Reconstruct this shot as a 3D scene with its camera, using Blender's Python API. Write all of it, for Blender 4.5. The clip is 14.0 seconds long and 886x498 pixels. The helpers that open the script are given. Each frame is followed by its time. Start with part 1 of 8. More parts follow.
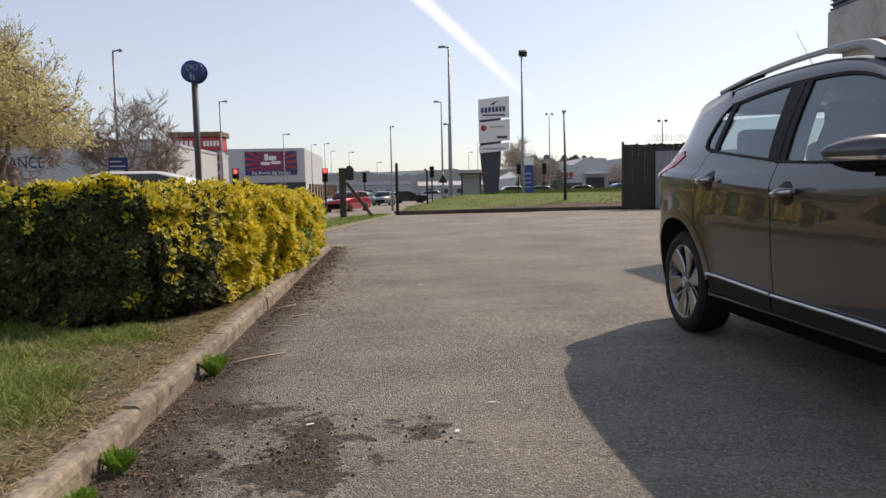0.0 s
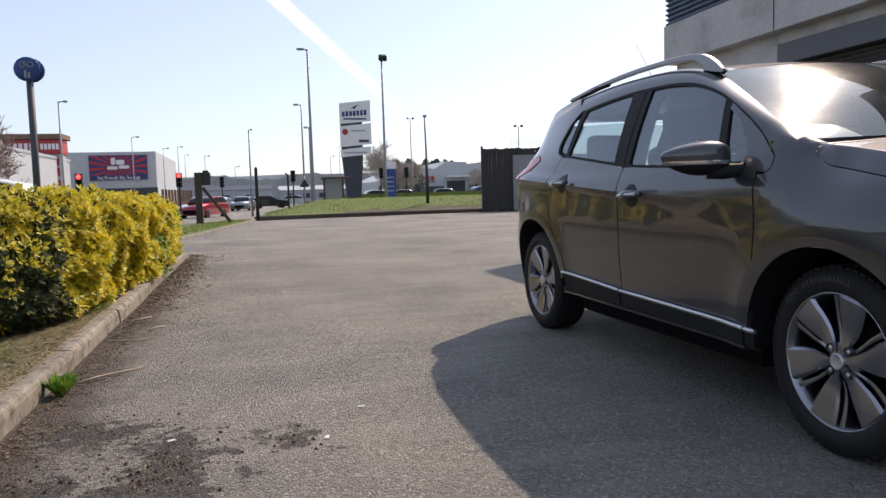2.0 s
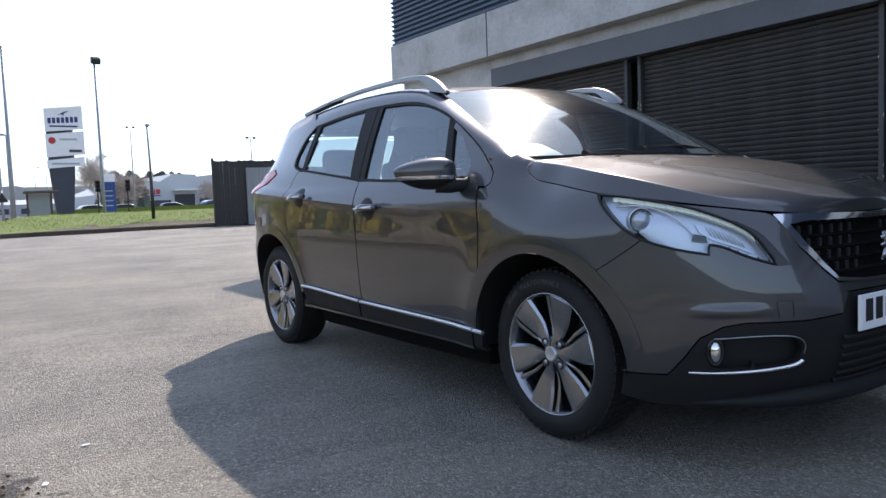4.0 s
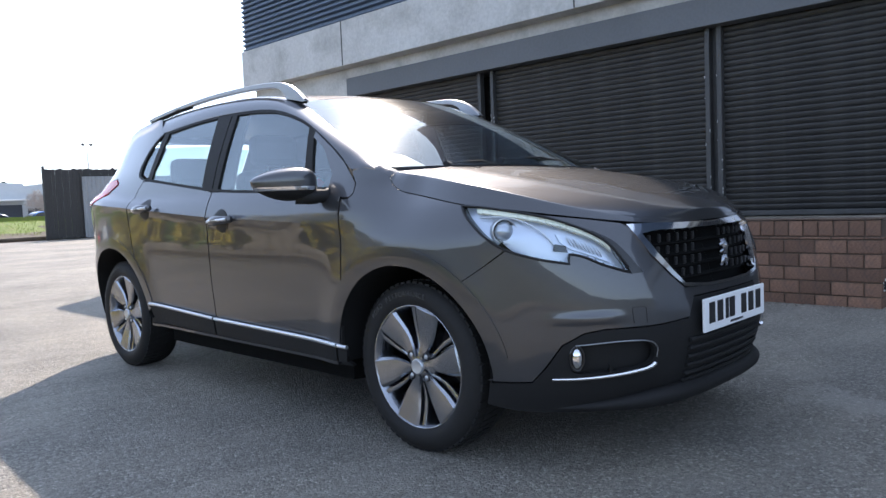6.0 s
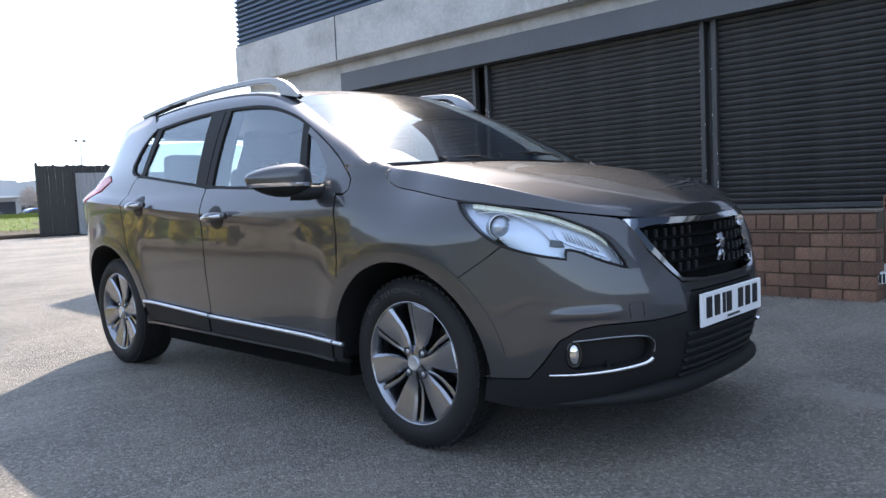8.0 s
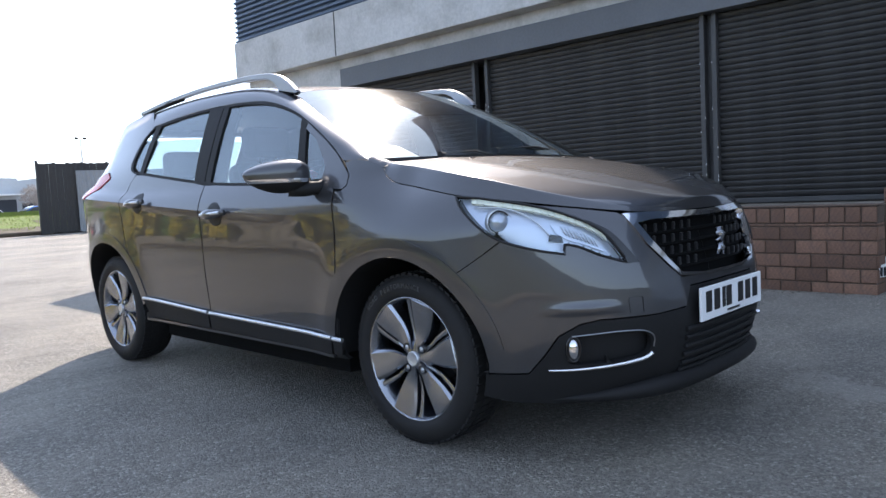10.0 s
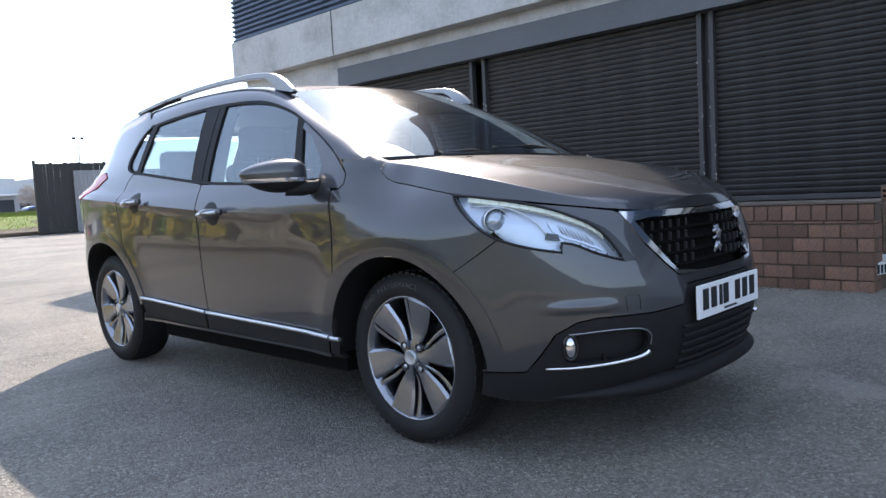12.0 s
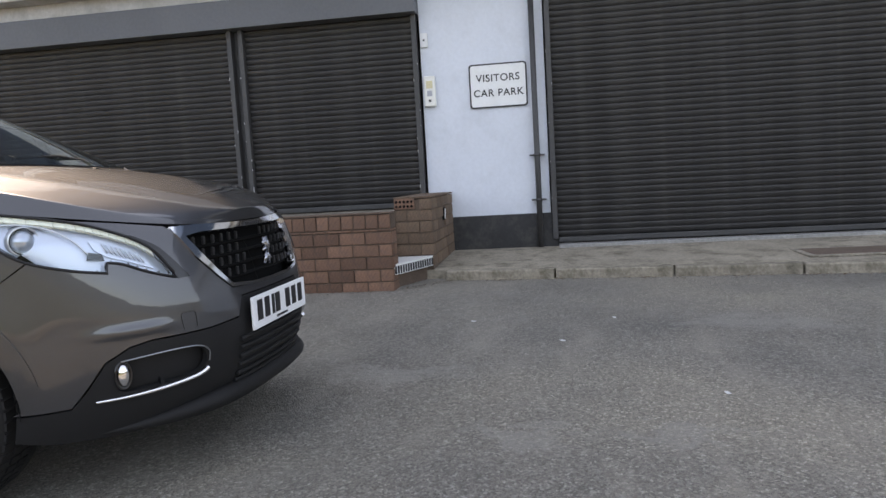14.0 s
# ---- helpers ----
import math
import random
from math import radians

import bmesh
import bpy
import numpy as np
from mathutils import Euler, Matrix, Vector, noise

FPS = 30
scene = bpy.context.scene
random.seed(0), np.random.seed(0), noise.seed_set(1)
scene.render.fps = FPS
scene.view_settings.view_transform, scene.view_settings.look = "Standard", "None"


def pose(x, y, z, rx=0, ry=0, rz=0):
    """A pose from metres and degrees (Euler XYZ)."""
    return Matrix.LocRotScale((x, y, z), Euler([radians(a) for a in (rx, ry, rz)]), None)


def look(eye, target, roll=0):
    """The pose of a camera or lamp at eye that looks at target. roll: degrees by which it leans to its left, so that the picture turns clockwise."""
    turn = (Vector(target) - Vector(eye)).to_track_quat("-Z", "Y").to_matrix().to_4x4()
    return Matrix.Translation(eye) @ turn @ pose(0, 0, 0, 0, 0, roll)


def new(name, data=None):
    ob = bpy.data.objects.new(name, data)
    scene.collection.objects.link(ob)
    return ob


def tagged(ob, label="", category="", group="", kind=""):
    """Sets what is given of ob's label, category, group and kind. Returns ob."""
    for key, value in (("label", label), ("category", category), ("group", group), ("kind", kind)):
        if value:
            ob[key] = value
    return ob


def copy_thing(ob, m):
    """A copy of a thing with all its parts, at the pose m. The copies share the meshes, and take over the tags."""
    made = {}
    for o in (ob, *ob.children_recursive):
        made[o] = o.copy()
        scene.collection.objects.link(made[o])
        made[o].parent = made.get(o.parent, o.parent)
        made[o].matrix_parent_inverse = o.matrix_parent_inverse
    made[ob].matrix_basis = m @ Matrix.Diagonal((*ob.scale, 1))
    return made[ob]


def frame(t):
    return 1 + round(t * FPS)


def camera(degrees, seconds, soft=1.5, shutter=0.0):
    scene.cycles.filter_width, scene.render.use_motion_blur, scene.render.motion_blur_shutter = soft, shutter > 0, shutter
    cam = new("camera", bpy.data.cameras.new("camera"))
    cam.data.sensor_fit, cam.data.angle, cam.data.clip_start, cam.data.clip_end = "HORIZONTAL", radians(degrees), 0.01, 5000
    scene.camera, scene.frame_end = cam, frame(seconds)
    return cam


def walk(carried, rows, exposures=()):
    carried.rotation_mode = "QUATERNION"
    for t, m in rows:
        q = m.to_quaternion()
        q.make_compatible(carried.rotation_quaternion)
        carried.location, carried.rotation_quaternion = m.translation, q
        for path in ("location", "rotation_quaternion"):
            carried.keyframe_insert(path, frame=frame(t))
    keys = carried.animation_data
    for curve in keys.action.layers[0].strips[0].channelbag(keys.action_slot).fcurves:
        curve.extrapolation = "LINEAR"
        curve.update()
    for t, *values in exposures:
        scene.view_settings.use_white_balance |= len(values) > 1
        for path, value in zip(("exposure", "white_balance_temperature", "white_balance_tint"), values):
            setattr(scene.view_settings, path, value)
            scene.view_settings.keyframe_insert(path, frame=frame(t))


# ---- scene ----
cam = camera(61.7, 14.0)
PATH = [
    (0, (-0.137, 0.115, 0.91), (0.006, 2.104, 0.756), -1.2),
    (0.5, (-0.141, 0.103, 0.91), (0.157, 2.074, 0.758), -1.4),
    (1, (-0.141, 0.101, 0.911), (0.2, 2.066, 0.759), -1.3),
    (1.5, (-0.147, 0.11, 0.908), (0.24, 2.066, 0.756), -1.4),
    (2, (-0.147, 0.092, 0.913), (0.356, 2.022, 0.76), -1.7),
    (2.5, (-0.146, 0.089, 0.911), (0.497, 1.977, 0.762), -1.8),
    (3, (-0.156, 0.091, 0.912), (0.633, 1.923, 0.77), -1.9),
    (3.5, (-0.155, 0.083, 0.916), (0.745, 1.864, 0.775), -2.0),
    (4, (-0.165, 0.077, 0.92), (0.972, 1.716, 0.777), -2.2),
    (4.2, (-0.162, 0.072, 0.921), (1.013, 1.684, 0.778), -2.4),
    (6.3, (-0.151, 0.145, 0.928), (1.29, 1.526, 0.796), -2.3),
    (6.5, (-0.151, 0.148, 0.929), (1.289, 1.529, 0.795), -2.3),
    (7, (-0.13, 0.148, 0.925), (1.311, 1.527, 0.768), -3.0),
    (7.5, (-0.14, 0.146, 0.929), (1.299, 1.527, 0.78), -2.8),
    (8, (-0.143, 0.147, 0.929), (1.296, 1.528, 0.783), -2.6),
    (10.5, (-0.129, 0.145, 0.927), (1.302, 1.532, 0.764), -3.1),
    (11, (-0.128, 0.144, 0.925), (1.295, 1.539, 0.761), -3.1),
    (11.5, (-0.13, 0.144, 0.927), (1.292, 1.54, 0.761), -3.0),
    (12, (-0.128, 0.143, 0.927), (1.311, 1.523, 0.766), -3.1),
    (12.3, (-0.147, 0.189, 0.937), (1.423, 1.416, 0.77), -3.0),
    (12.4, (-0.14, 0.173, 0.928), (1.474, 1.342, 0.762), -2.9),
    (12.5, (-0.137, 0.142, 0.929), (1.506, 1.27, 0.759), -2.9),
    (13, (-0.15, 0.15, 0.929), (1.625, 1.055, 0.752), -2.9),
    (13.5, (-0.153, 0.173, 0.937), (1.721, 0.848, 0.75), -2.6),
    (14, (-0.145, 0.182, 0.927), (1.82, 0.499, 0.736), -3.3),
]
walk(cam, [(t, look(eye, aim, roll)) for t, eye, aim, roll in PATH], exposures=((0, 0.58, 7700, 20), (1.5, 0.76, 7250, 21), (2.5, 0.83, 6900, 21), (3.2, 0.94, 6600, 18.5), (4.2, 1.46, 6450, 17), (6.5, 1.92, 6500, 16), (10.5, 1.90, 6500, 16), (12.0, 1.90, 6550, 16.5), (12.5, 2.08, 6900, 17.5), (13.0, 2.14, 7150, 17.5), (14.0, 2.22, 8100, 20)))

# ---- sky and sun ----
SUN_TURN, SUN_UP = radians(48), radians(42)      # towards +x from +y; height
world = bpy.data.worlds.new("sky")
scene.world = world
world.use_nodes = True
wn = world.node_tree.nodes
sky = wn.new("ShaderNodeTexSky")
sky.sky_type = "NISHITA"
sky.sun_disc = False
sky.sun_elevation, sky.sun_rotation = SUN_UP, SUN_TURN
sky.air_density, sky.dust_density, sky.ozone_density = 1.0, 0.8, 1.25
wn["Background"].inputs["Strength"].default_value = 0.108
haze = wn.new("ShaderNodeHueSaturation")
haze.inputs["Saturation"].default_value = 0.74
cool = wn.new("ShaderNodeMix")
cool.data_type, cool.blend_type = "RGBA", "MULTIPLY"
cool.inputs[0].default_value, cool.inputs[7].default_value = 1.0, (0.87, 1.0, 1.125, 1)
world.node_tree.links.new(sky.outputs["Color"], haze.inputs["Color"])
world.node_tree.links.new(haze.outputs["Color"], cool.inputs[6])
veil = wn.new("ShaderNodeMix")
veil.data_type = "RGBA"
veil.inputs[0].default_value, veil.inputs[7].default_value = 0.40, (2.85, 3.5, 4.3, 1)
world.node_tree.links.new(cool.outputs[2], veil.inputs[6])
world.node_tree.links.new(veil.outputs[2], wn["Background"].inputs["Color"])
sun_data = bpy.data.lights.new("sun", "SUN")
sun_data.energy, sun_data.angle, sun_data.color = 2.45, radians(0.53), (1.0, 0.91, 0.78)
sun = new("sun", sun_data)
sun.matrix_world = look((0, 0, 0), (-math.sin(SUN_TURN) * math.cos(SUN_UP), -math.cos(SUN_TURN) * math.cos(SUN_UP), -math.sin(SUN_UP)))

# ---- materials ----
def nodes_of(name):
    m = bpy.data.materials.new(name)
    m.use_nodes = True
    return m, m.node_tree.nodes, m.node_tree.links, m.node_tree.nodes["Principled BSDF"]


def noise_tex(nodes, links, coords, scale, detail=4.0, rough=0.55):
    n = nodes.new("ShaderNodeTexNoise")
    n.inputs["Scale"].default_value, n.inputs["Detail"].default_value, n.inputs["Roughness"].default_value = scale, detail, rough
    links.new(coords, n.inputs["Vector"])
    return n.outputs["Fac"]


def ramp(nodes, links, fac, stops):
    r = nodes.new("ShaderNodeValToRGB")
    el = r.color_ramp.elements
    while len(el) < len(stops):
        el.new(0.5)
    for e, (p, col) in zip(el, stops):
        e.position = p
        e.color = (*col, 1) if len(col) == 3 else col
    links.new(fac, r.inputs["Fac"])
    return r.outputs["Color"]


def mixed(nodes, links, fac, a, b, blend="MIX"):
    n = nodes.new("ShaderNodeMix")
    n.data_type, n.blend_type = "RGBA", blend
    for socket, v in ((n.inputs[0], fac), (n.inputs[6], a), (n.inputs[7], b)):
        if isinstance(v, (int, float)):
            socket.default_value = v
        elif isinstance(v, tuple):
            socket.default_value = (*v, 1)
        else:
            links.new(v, socket)
    return n.outputs[2]


def mathn(nodes, links, op, a, b=0.0):
    n = nodes.new("ShaderNodeMath")
    n.operation = op
    n.use_clamp = False
    for socket, v in zip(n.inputs, (a, b)):
        if isinstance(v, (int, float)):
            socket.default_value = v
        else:
            links.new(v, socket)
    return n.outputs[0]


def surf(name, base, rough=0.6, metal=0.0, var=0.25, scale=3.0, fine=60.0, bump=0.15, bump_at=120.0, coat=0.0, dirt=None, dirt_amount=0.4,
         vary_piece=0.0, spec=0.5, distance=0.004):
    """A plain surface with variation at two scales, fine relief and optional dirt."""
    m, nodes, links, b = nodes_of(name)
    co = nodes.new("ShaderNodeTexCoord").outputs["Object"]
    big, small = noise_tex(nodes, links, co, scale), noise_tex(nodes, links, co, fine, 3.0)
    lo, hi = tuple(c * (1 - var) for c in base), tuple(min(1.0, c * (1 + var)) for c in base)
    col = ramp(nodes, links, big, ((0.3, lo), (0.7, hi)))
    col = mixed(nodes, links, 0.5, col, ramp(nodes, links, small, ((0.35, lo), (0.65, hi))))
    if dirt:
        patch = ramp(nodes, links, noise_tex(nodes, links, co, scale * 1.7, 6.0, 0.7), ((0.48, (0, 0, 0)), (0.68, (1, 1, 1))))
        col = mixed(nodes, links, mathn(nodes, links, "MULTIPLY", patch, dirt_amount), col, dirt)
    if vary_piece:
        rnd = nodes.new("ShaderNodeObjectInfo").outputs["Random"]
        col = mixed(nodes, links, 1.0, col, ramp(nodes, links, rnd, ((0.0, (1 - vary_piece,) * 3), (1.0, (1 + vary_piece,) * 3))), "MULTIPLY")
    links.new(col, b.inputs["Base Color"])
    b.inputs["Metallic"].default_value = metal
    b.inputs["Specular IOR Level"].default_value = spec
    b.inputs["Coat Weight"].default_value, b.inputs["Coat Roughness"].default_value = coat, 0.03
    links.new(ramp(nodes, links, small, ((0.2, (max(0.02, rough - 0.08),) * 3), (0.8, (min(1.0, rough + 0.08),) * 3))), b.inputs["Roughness"])
    if bump:
        bn = nodes.new("ShaderNodeBump")
        bn.inputs["Strength"].default_value, bn.inputs["Distance"].default_value = bump, distance
        links.new(noise_tex(nodes, links, co, bump_at, 4.0), bn.inputs["Height"])
        links.new(bn.outputs["Normal"], b.inputs["Normal"])
    return m


def plain(name, base, rough=0.4, metal=0.0, coat=0.0, spec=0.5):
    m, nodes, links, b = nodes_of(name)
    b.inputs["Base Color"].default_value = (*base, 1)
    b.inputs["Roughness"].default_value, b.inputs["Metallic"].default_value = rough, metal
    b.inputs["Coat Weight"].default_value, b.inputs["Coat Roughness"].default_value = coat, 0.03
    b.inputs["Specular IOR Level"].default_value = spec
    return m


def pane(name, tint, f0=0.08, rough=0.0, dust=0.0):
    """A thin pane: tinted see-through with mirror gloss that grows towards grazing, alike from both sides."""
    m, nodes, links, b = nodes_of(name)
    nodes.remove(b)
    t, g, x, w = (nodes.new(k) for k in ("ShaderNodeBsdfTransparent", "ShaderNodeBsdfGlossy", "ShaderNodeMixShader", "ShaderNodeLayerWeight"))
    t.inputs["Color"].default_value = (*tint, 1)
    g.inputs["Color"].default_value, g.inputs["Roughness"].default_value = (0.86, 0.96, 1.0, 1), rough
    w.inputs["Blend"].default_value = 0.5
    rise = mathn(nodes, links, "MULTIPLY", mathn(nodes, links, "POWER", w.outputs["Facing"], 5.0), 1.0 - f0)
    links.new(mathn(nodes, links, "ADD", rise, f0), x.inputs["Fac"])
    links.new(t.outputs["BSDF"], x.inputs[1])
    links.new(g.outputs["BSDF"], x.inputs[2])
    last = x.outputs["Shader"]
    if dust:
        d, y = nodes.new("ShaderNodeBsdfGlossy"), nodes.new("ShaderNodeMixShader")
        d.inputs["Color"].default_value, d.inputs["Roughness"].default_value = (0.85, 0.85, 0.85, 1), 0.24
        co = nodes.new("ShaderNodeTexCoord").outputs["Object"]
        links.new(mathn(nodes, links, "MULTIPLY", noise_tex(nodes, links, co, 3.0, 6.0, 0.65), dust * 2), y.inputs["Fac"])
        links.new(last, y.inputs[1])
        links.new(d.outputs["BSDF"], y.inputs[2])
        last = y.outputs["Shader"]
    links.new(last, nodes["Material Output"].inputs["Surface"])
    return m


def glow(name, col, strength):
    m, nodes, links, b = nodes_of(name)
    b.inputs["Base Color"].default_value = (*col, 1)
    b.inputs["Emission Color"].default_value, b.inputs["Emission Strength"].default_value = (*col, 1), strength
    return m


def asphalt_material():
    m, nodes, links, b = nodes_of("worn asphalt")
    co = nodes.new("ShaderNodeTexCoord").outputs["Object"]
    stones = nodes.new("ShaderNodeTexVoronoi")
    stones.inputs["Scale"].default_value = 105.0
    links.new(co, stones.inputs["Vector"])
    speck = nodes.new("ShaderNodeSeparateColor")
    links.new(stones.outputs["Color"], speck.inputs["Color"])
    col = ramp(nodes, links, speck.outputs[0], ((0.0, (0.160, 0.148, 0.127)), (0.45, (0.232, 0.215, 0.185)), (0.85, (0.298, 0.275, 0.236)), (1.0, (0.44, 0.41, 0.36))))
    grit = ramp(nodes, links, noise_tex(nodes, links, co, 38.0, 5.0, 0.7), ((0.35, (0.84,) * 3), (0.68, (1.14,) * 3)))
    col = mixed(nodes, links, 1.0, col, grit, "MULTIPLY")
    fine = noise_tex(nodes, links, co, 210.0, 3.0, 0.6)
    col = mixed(nodes, links, 1.0, col, ramp(nodes, links, fine, ((0.34, (0.66,) * 3), (0.66, (1.38,) * 3))), "MULTIPLY")
    wide = ramp(nodes, links, noise_tex(nodes, links, co, 0.55, 5.0, 0.6), ((0.32, (0.70, 0.71, 0.73)), (0.50, (1.0, 0.99, 0.98)), (0.68, (1.30, 1.26, 1.19))))
    col = mixed(nodes, links, 1.0, col, wide, "MULTIPLY")
    pale = ramp(nodes, links, noise_tex(nodes, links, co, 2.3, 7.0, 0.68), ((0.50, (0, 0, 0)), (0.72, (1, 1, 1))))
    col = mixed(nodes, links, mathn(nodes, links, "MULTIPLY", pale, 0.42), col, (0.33, 0.30, 0.26))
    # dusty streaks drawn out along the way cars turn
    drawn = nodes.new("ShaderNodeMapping")
    drawn.inputs["Rotation"].default_value, drawn.inputs["Scale"].default_value = (0, 0, radians(28)), (0.45, 2.2, 1.0)
    links.new(co, drawn.inputs["Vector"])
    streak = ramp(nodes, links, noise_tex(nodes, links, drawn.outputs["Vector"], 1.5, 8.0, 0.70), ((0.52, (0, 0, 0)), (0.70, (1, 1, 1))))
    col = mixed(nodes, links, mathn(nodes, links, "MULTIPLY", streak, 0.55), col, (0.375, 0.335, 0.28))
    # soil washed along the kerb: a dark band of x between -1.1 and about -0.2, broken up by noise
    sep = nodes.new("ShaderNodeSeparateXYZ")
    links.new(co, sep.inputs[0])
    edge = mathn(nodes, links, "MULTIPLY", mathn(nodes, links, "ADD", sep.outputs["X"], 1.12), 1.8)
    broken = mathn(nodes, links, "MULTIPLY", noise_tex(nodes, links, co, 2.6, 8.0, 0.72), 1.55)
    past = mathn(nodes, links, "MAXIMUM", mathn(nodes, links, "MULTIPLY", mathn(nodes, links, "SUBTRACT", sep.outputs["Y"], 11.6), 1.2), 0.0)
    soil = ramp(nodes, links, mathn(nodes, links, "SUBTRACT", mathn(nodes, links, "SUBTRACT", broken, edge), past), ((0.10, (0, 0, 0)), (0.50, (0.9, 0.9, 0.9))))
    mould = ramp(nodes, links, noise_tex(nodes, links, co, 30.0, 6.0, 0.75), ((0.3, (0.040, 0.029, 0.021)), (0.7, (0.135, 0.098, 0.068))))
    col = mixed(nodes, links, mathn(nodes, links, "MULTIPLY", soil, 0.80), col, mould)
    soil = mathn(nodes, links, "MULTIPLY", soil, 0.35)
    # ragged copy of the coordinates, for patches with torn outlines
    torn = nodes.new("ShaderNodeTexNoise")
    torn.inputs["Scale"].default_value, torn.inputs["Detail"].default_value, torn.inputs["Roughness"].default_value = 4.5, 10.0, 0.72
    links.new(co, torn.inputs["Vector"])
    shift = nodes.new("ShaderNodeVectorMath")
    shift.operation = "MULTIPLY_ADD"
    links.new(torn.outputs["Color"], shift.inputs[0])
    shift.inputs[1].default_value = (1.15, 1.15, 0.0)
    links.new(co, shift.inputs[2])
    sep2 = nodes.new("ShaderNodeSeparateXYZ")
    links.new(shift.outputs[0], sep2.inputs[0])
    # pale scuffs where the ground has been scraped
    for cx, cy, rx, ry in ((2.45, 0.40, 0.10, 0.30), (2.43, -0.20, 0.09, 0.26), (4.3, -0.9, 0.25, 0.5), (0.55, 6.2, 0.5, 0.22), (3.3, 1.0, 0.16, 0.4)):
        dx = mathn(nodes, links, "DIVIDE", mathn(nodes, links, "SUBTRACT", sep2.outputs["X"], cx + 0.575), rx)
        dy = mathn(nodes, links, "DIVIDE", mathn(nodes, links, "SUBTRACT", sep2.outputs["Y"], cy + 0.575), ry)
        r2 = mathn(nodes, links, "ADD", mathn(nodes, links, "MULTIPLY", dx, dx), mathn(nodes, links, "MULTIPLY", dy, dy))
        scuff = ramp(nodes, links, mathn(nodes, links, "SUBTRACT", 1.0, r2), ((0.0, (0, 0, 0)), (0.8, (0.5, 0.5, 0.5))))
        col = mixed(nodes, links, scuff, col, (0.36, 0.335, 0.30))
    # dark soil heaps near the first kerb stones
    for cx, cy, rx, ry, weight in ((-0.46, 2.72, 0.19, 0.46, 1.55), (-0.02, 2.90, 0.12, 0.20, 1.15), (-0.82, 3.22, 0.30, 0.34, 1.1), (-0.85, 2.50, 0.20, 0.55, 1.0), (1.85, 0.36, 0.07, 0.06, 0.8)):
        dx = mathn(nodes, links, "DIVIDE", mathn(nodes, links, "SUBTRACT", sep2.outputs["X"], cx + 0.575), rx)
        dy = mathn(nodes, links, "DIVIDE", mathn(nodes, links, "SUBTRACT", sep2.outputs["Y"], cy + 0.575), ry)
        r2 = mathn(nodes, links, "ADD", mathn(nodes, links, "MULTIPLY", dx, dx), mathn(nodes, links, "MULTIPLY", dy, dy))
        fall = mathn(nodes, links, "SUBTRACT", weight, mathn(nodes, links, "ADD", r2, mathn(nodes, links, "MULTIPLY", noise_tex(nodes, links, co, 8.0, 12.0, 0.85), 1.2)))
        blot = ramp(nodes, links, fall, ((0.0, (0, 0, 0)), (0.20, (min(1.0, weight * 1.1),) * 3)))
        soil = mixed(nodes, links, 1.0, soil, blot, "LIGHTEN")
    lumps = ramp(nodes, links, noise_tex(nodes, links, co, 26.0, 8.0, 0.8), ((0.36, (0.45, 0.45, 0.45)), (0.52, (1, 1, 1))))
    soil = mixed(nodes, links, 1.0, soil, lumps, "MULTIPLY")
    dark = ramp(nodes, links, noise_tex(nodes, links, co, 30.0, 6.0, 0.75), ((0.3, (0.014, 0.011, 0.009)), (0.7, (0.062, 0.050, 0.039))))
    col = mixed(nodes, links, mathn(nodes, links, "MULTIPLY", soil, 0.93), col, dark)
    links.new(col, b.inputs["Base Color"])
    b.inputs["Roughness"].default_value = 0.70
    b.inputs["Specular IOR Level"].default_value = 0.45
    high = mathn(nodes, links, "ADD", mathn(nodes, links, "MULTIPLY", stones.outputs["Distance"], -0.9),
                 mathn(nodes, links, "ADD", mathn(nodes, links, "MULTIPLY", noise_tex(nodes, links, co, 34.0, 6.0, 0.7), 0.9), mathn(nodes, links, "MULTIPLY", fine, 0.7)))
    bn = nodes.new("ShaderNodeBump")
    bn.inputs["Strength"].default_value, bn.inputs["Distance"].default_value = 1.0, 0.016
    links.new(high, bn.inputs["Height"])
    links.new(bn.outputs["Normal"], b.inputs["Normal"])
    return m


def leaf_material(name, stops, rough=0.45, translucent=0.25):
    """Leaves that differ one by one, with a little light passing through."""
    m, nodes, links, b = nodes_of(name)
    rnd = nodes.new("ShaderNodeNewGeometry").outputs["Random Per Island"]
    col = ramp(nodes, links, rnd, stops)
    links.new(col, b.inputs["Base Color"])
    b.inputs["Roughness"].default_value = rough
    t, x = nodes.new("ShaderNodeBsdfTranslucent"), nodes.new("ShaderNodeMixShader")
    links.new(col, t.inputs["Color"])
    x.inputs["Fac"].default_value = translucent
    links.new(b.outputs["BSDF"], x.inputs[1])
    links.new(t.outputs["BSDF"], x.inputs[2])
    links.new(x.outputs["Shader"], nodes["Material Output"].inputs["Surface"])
    return m


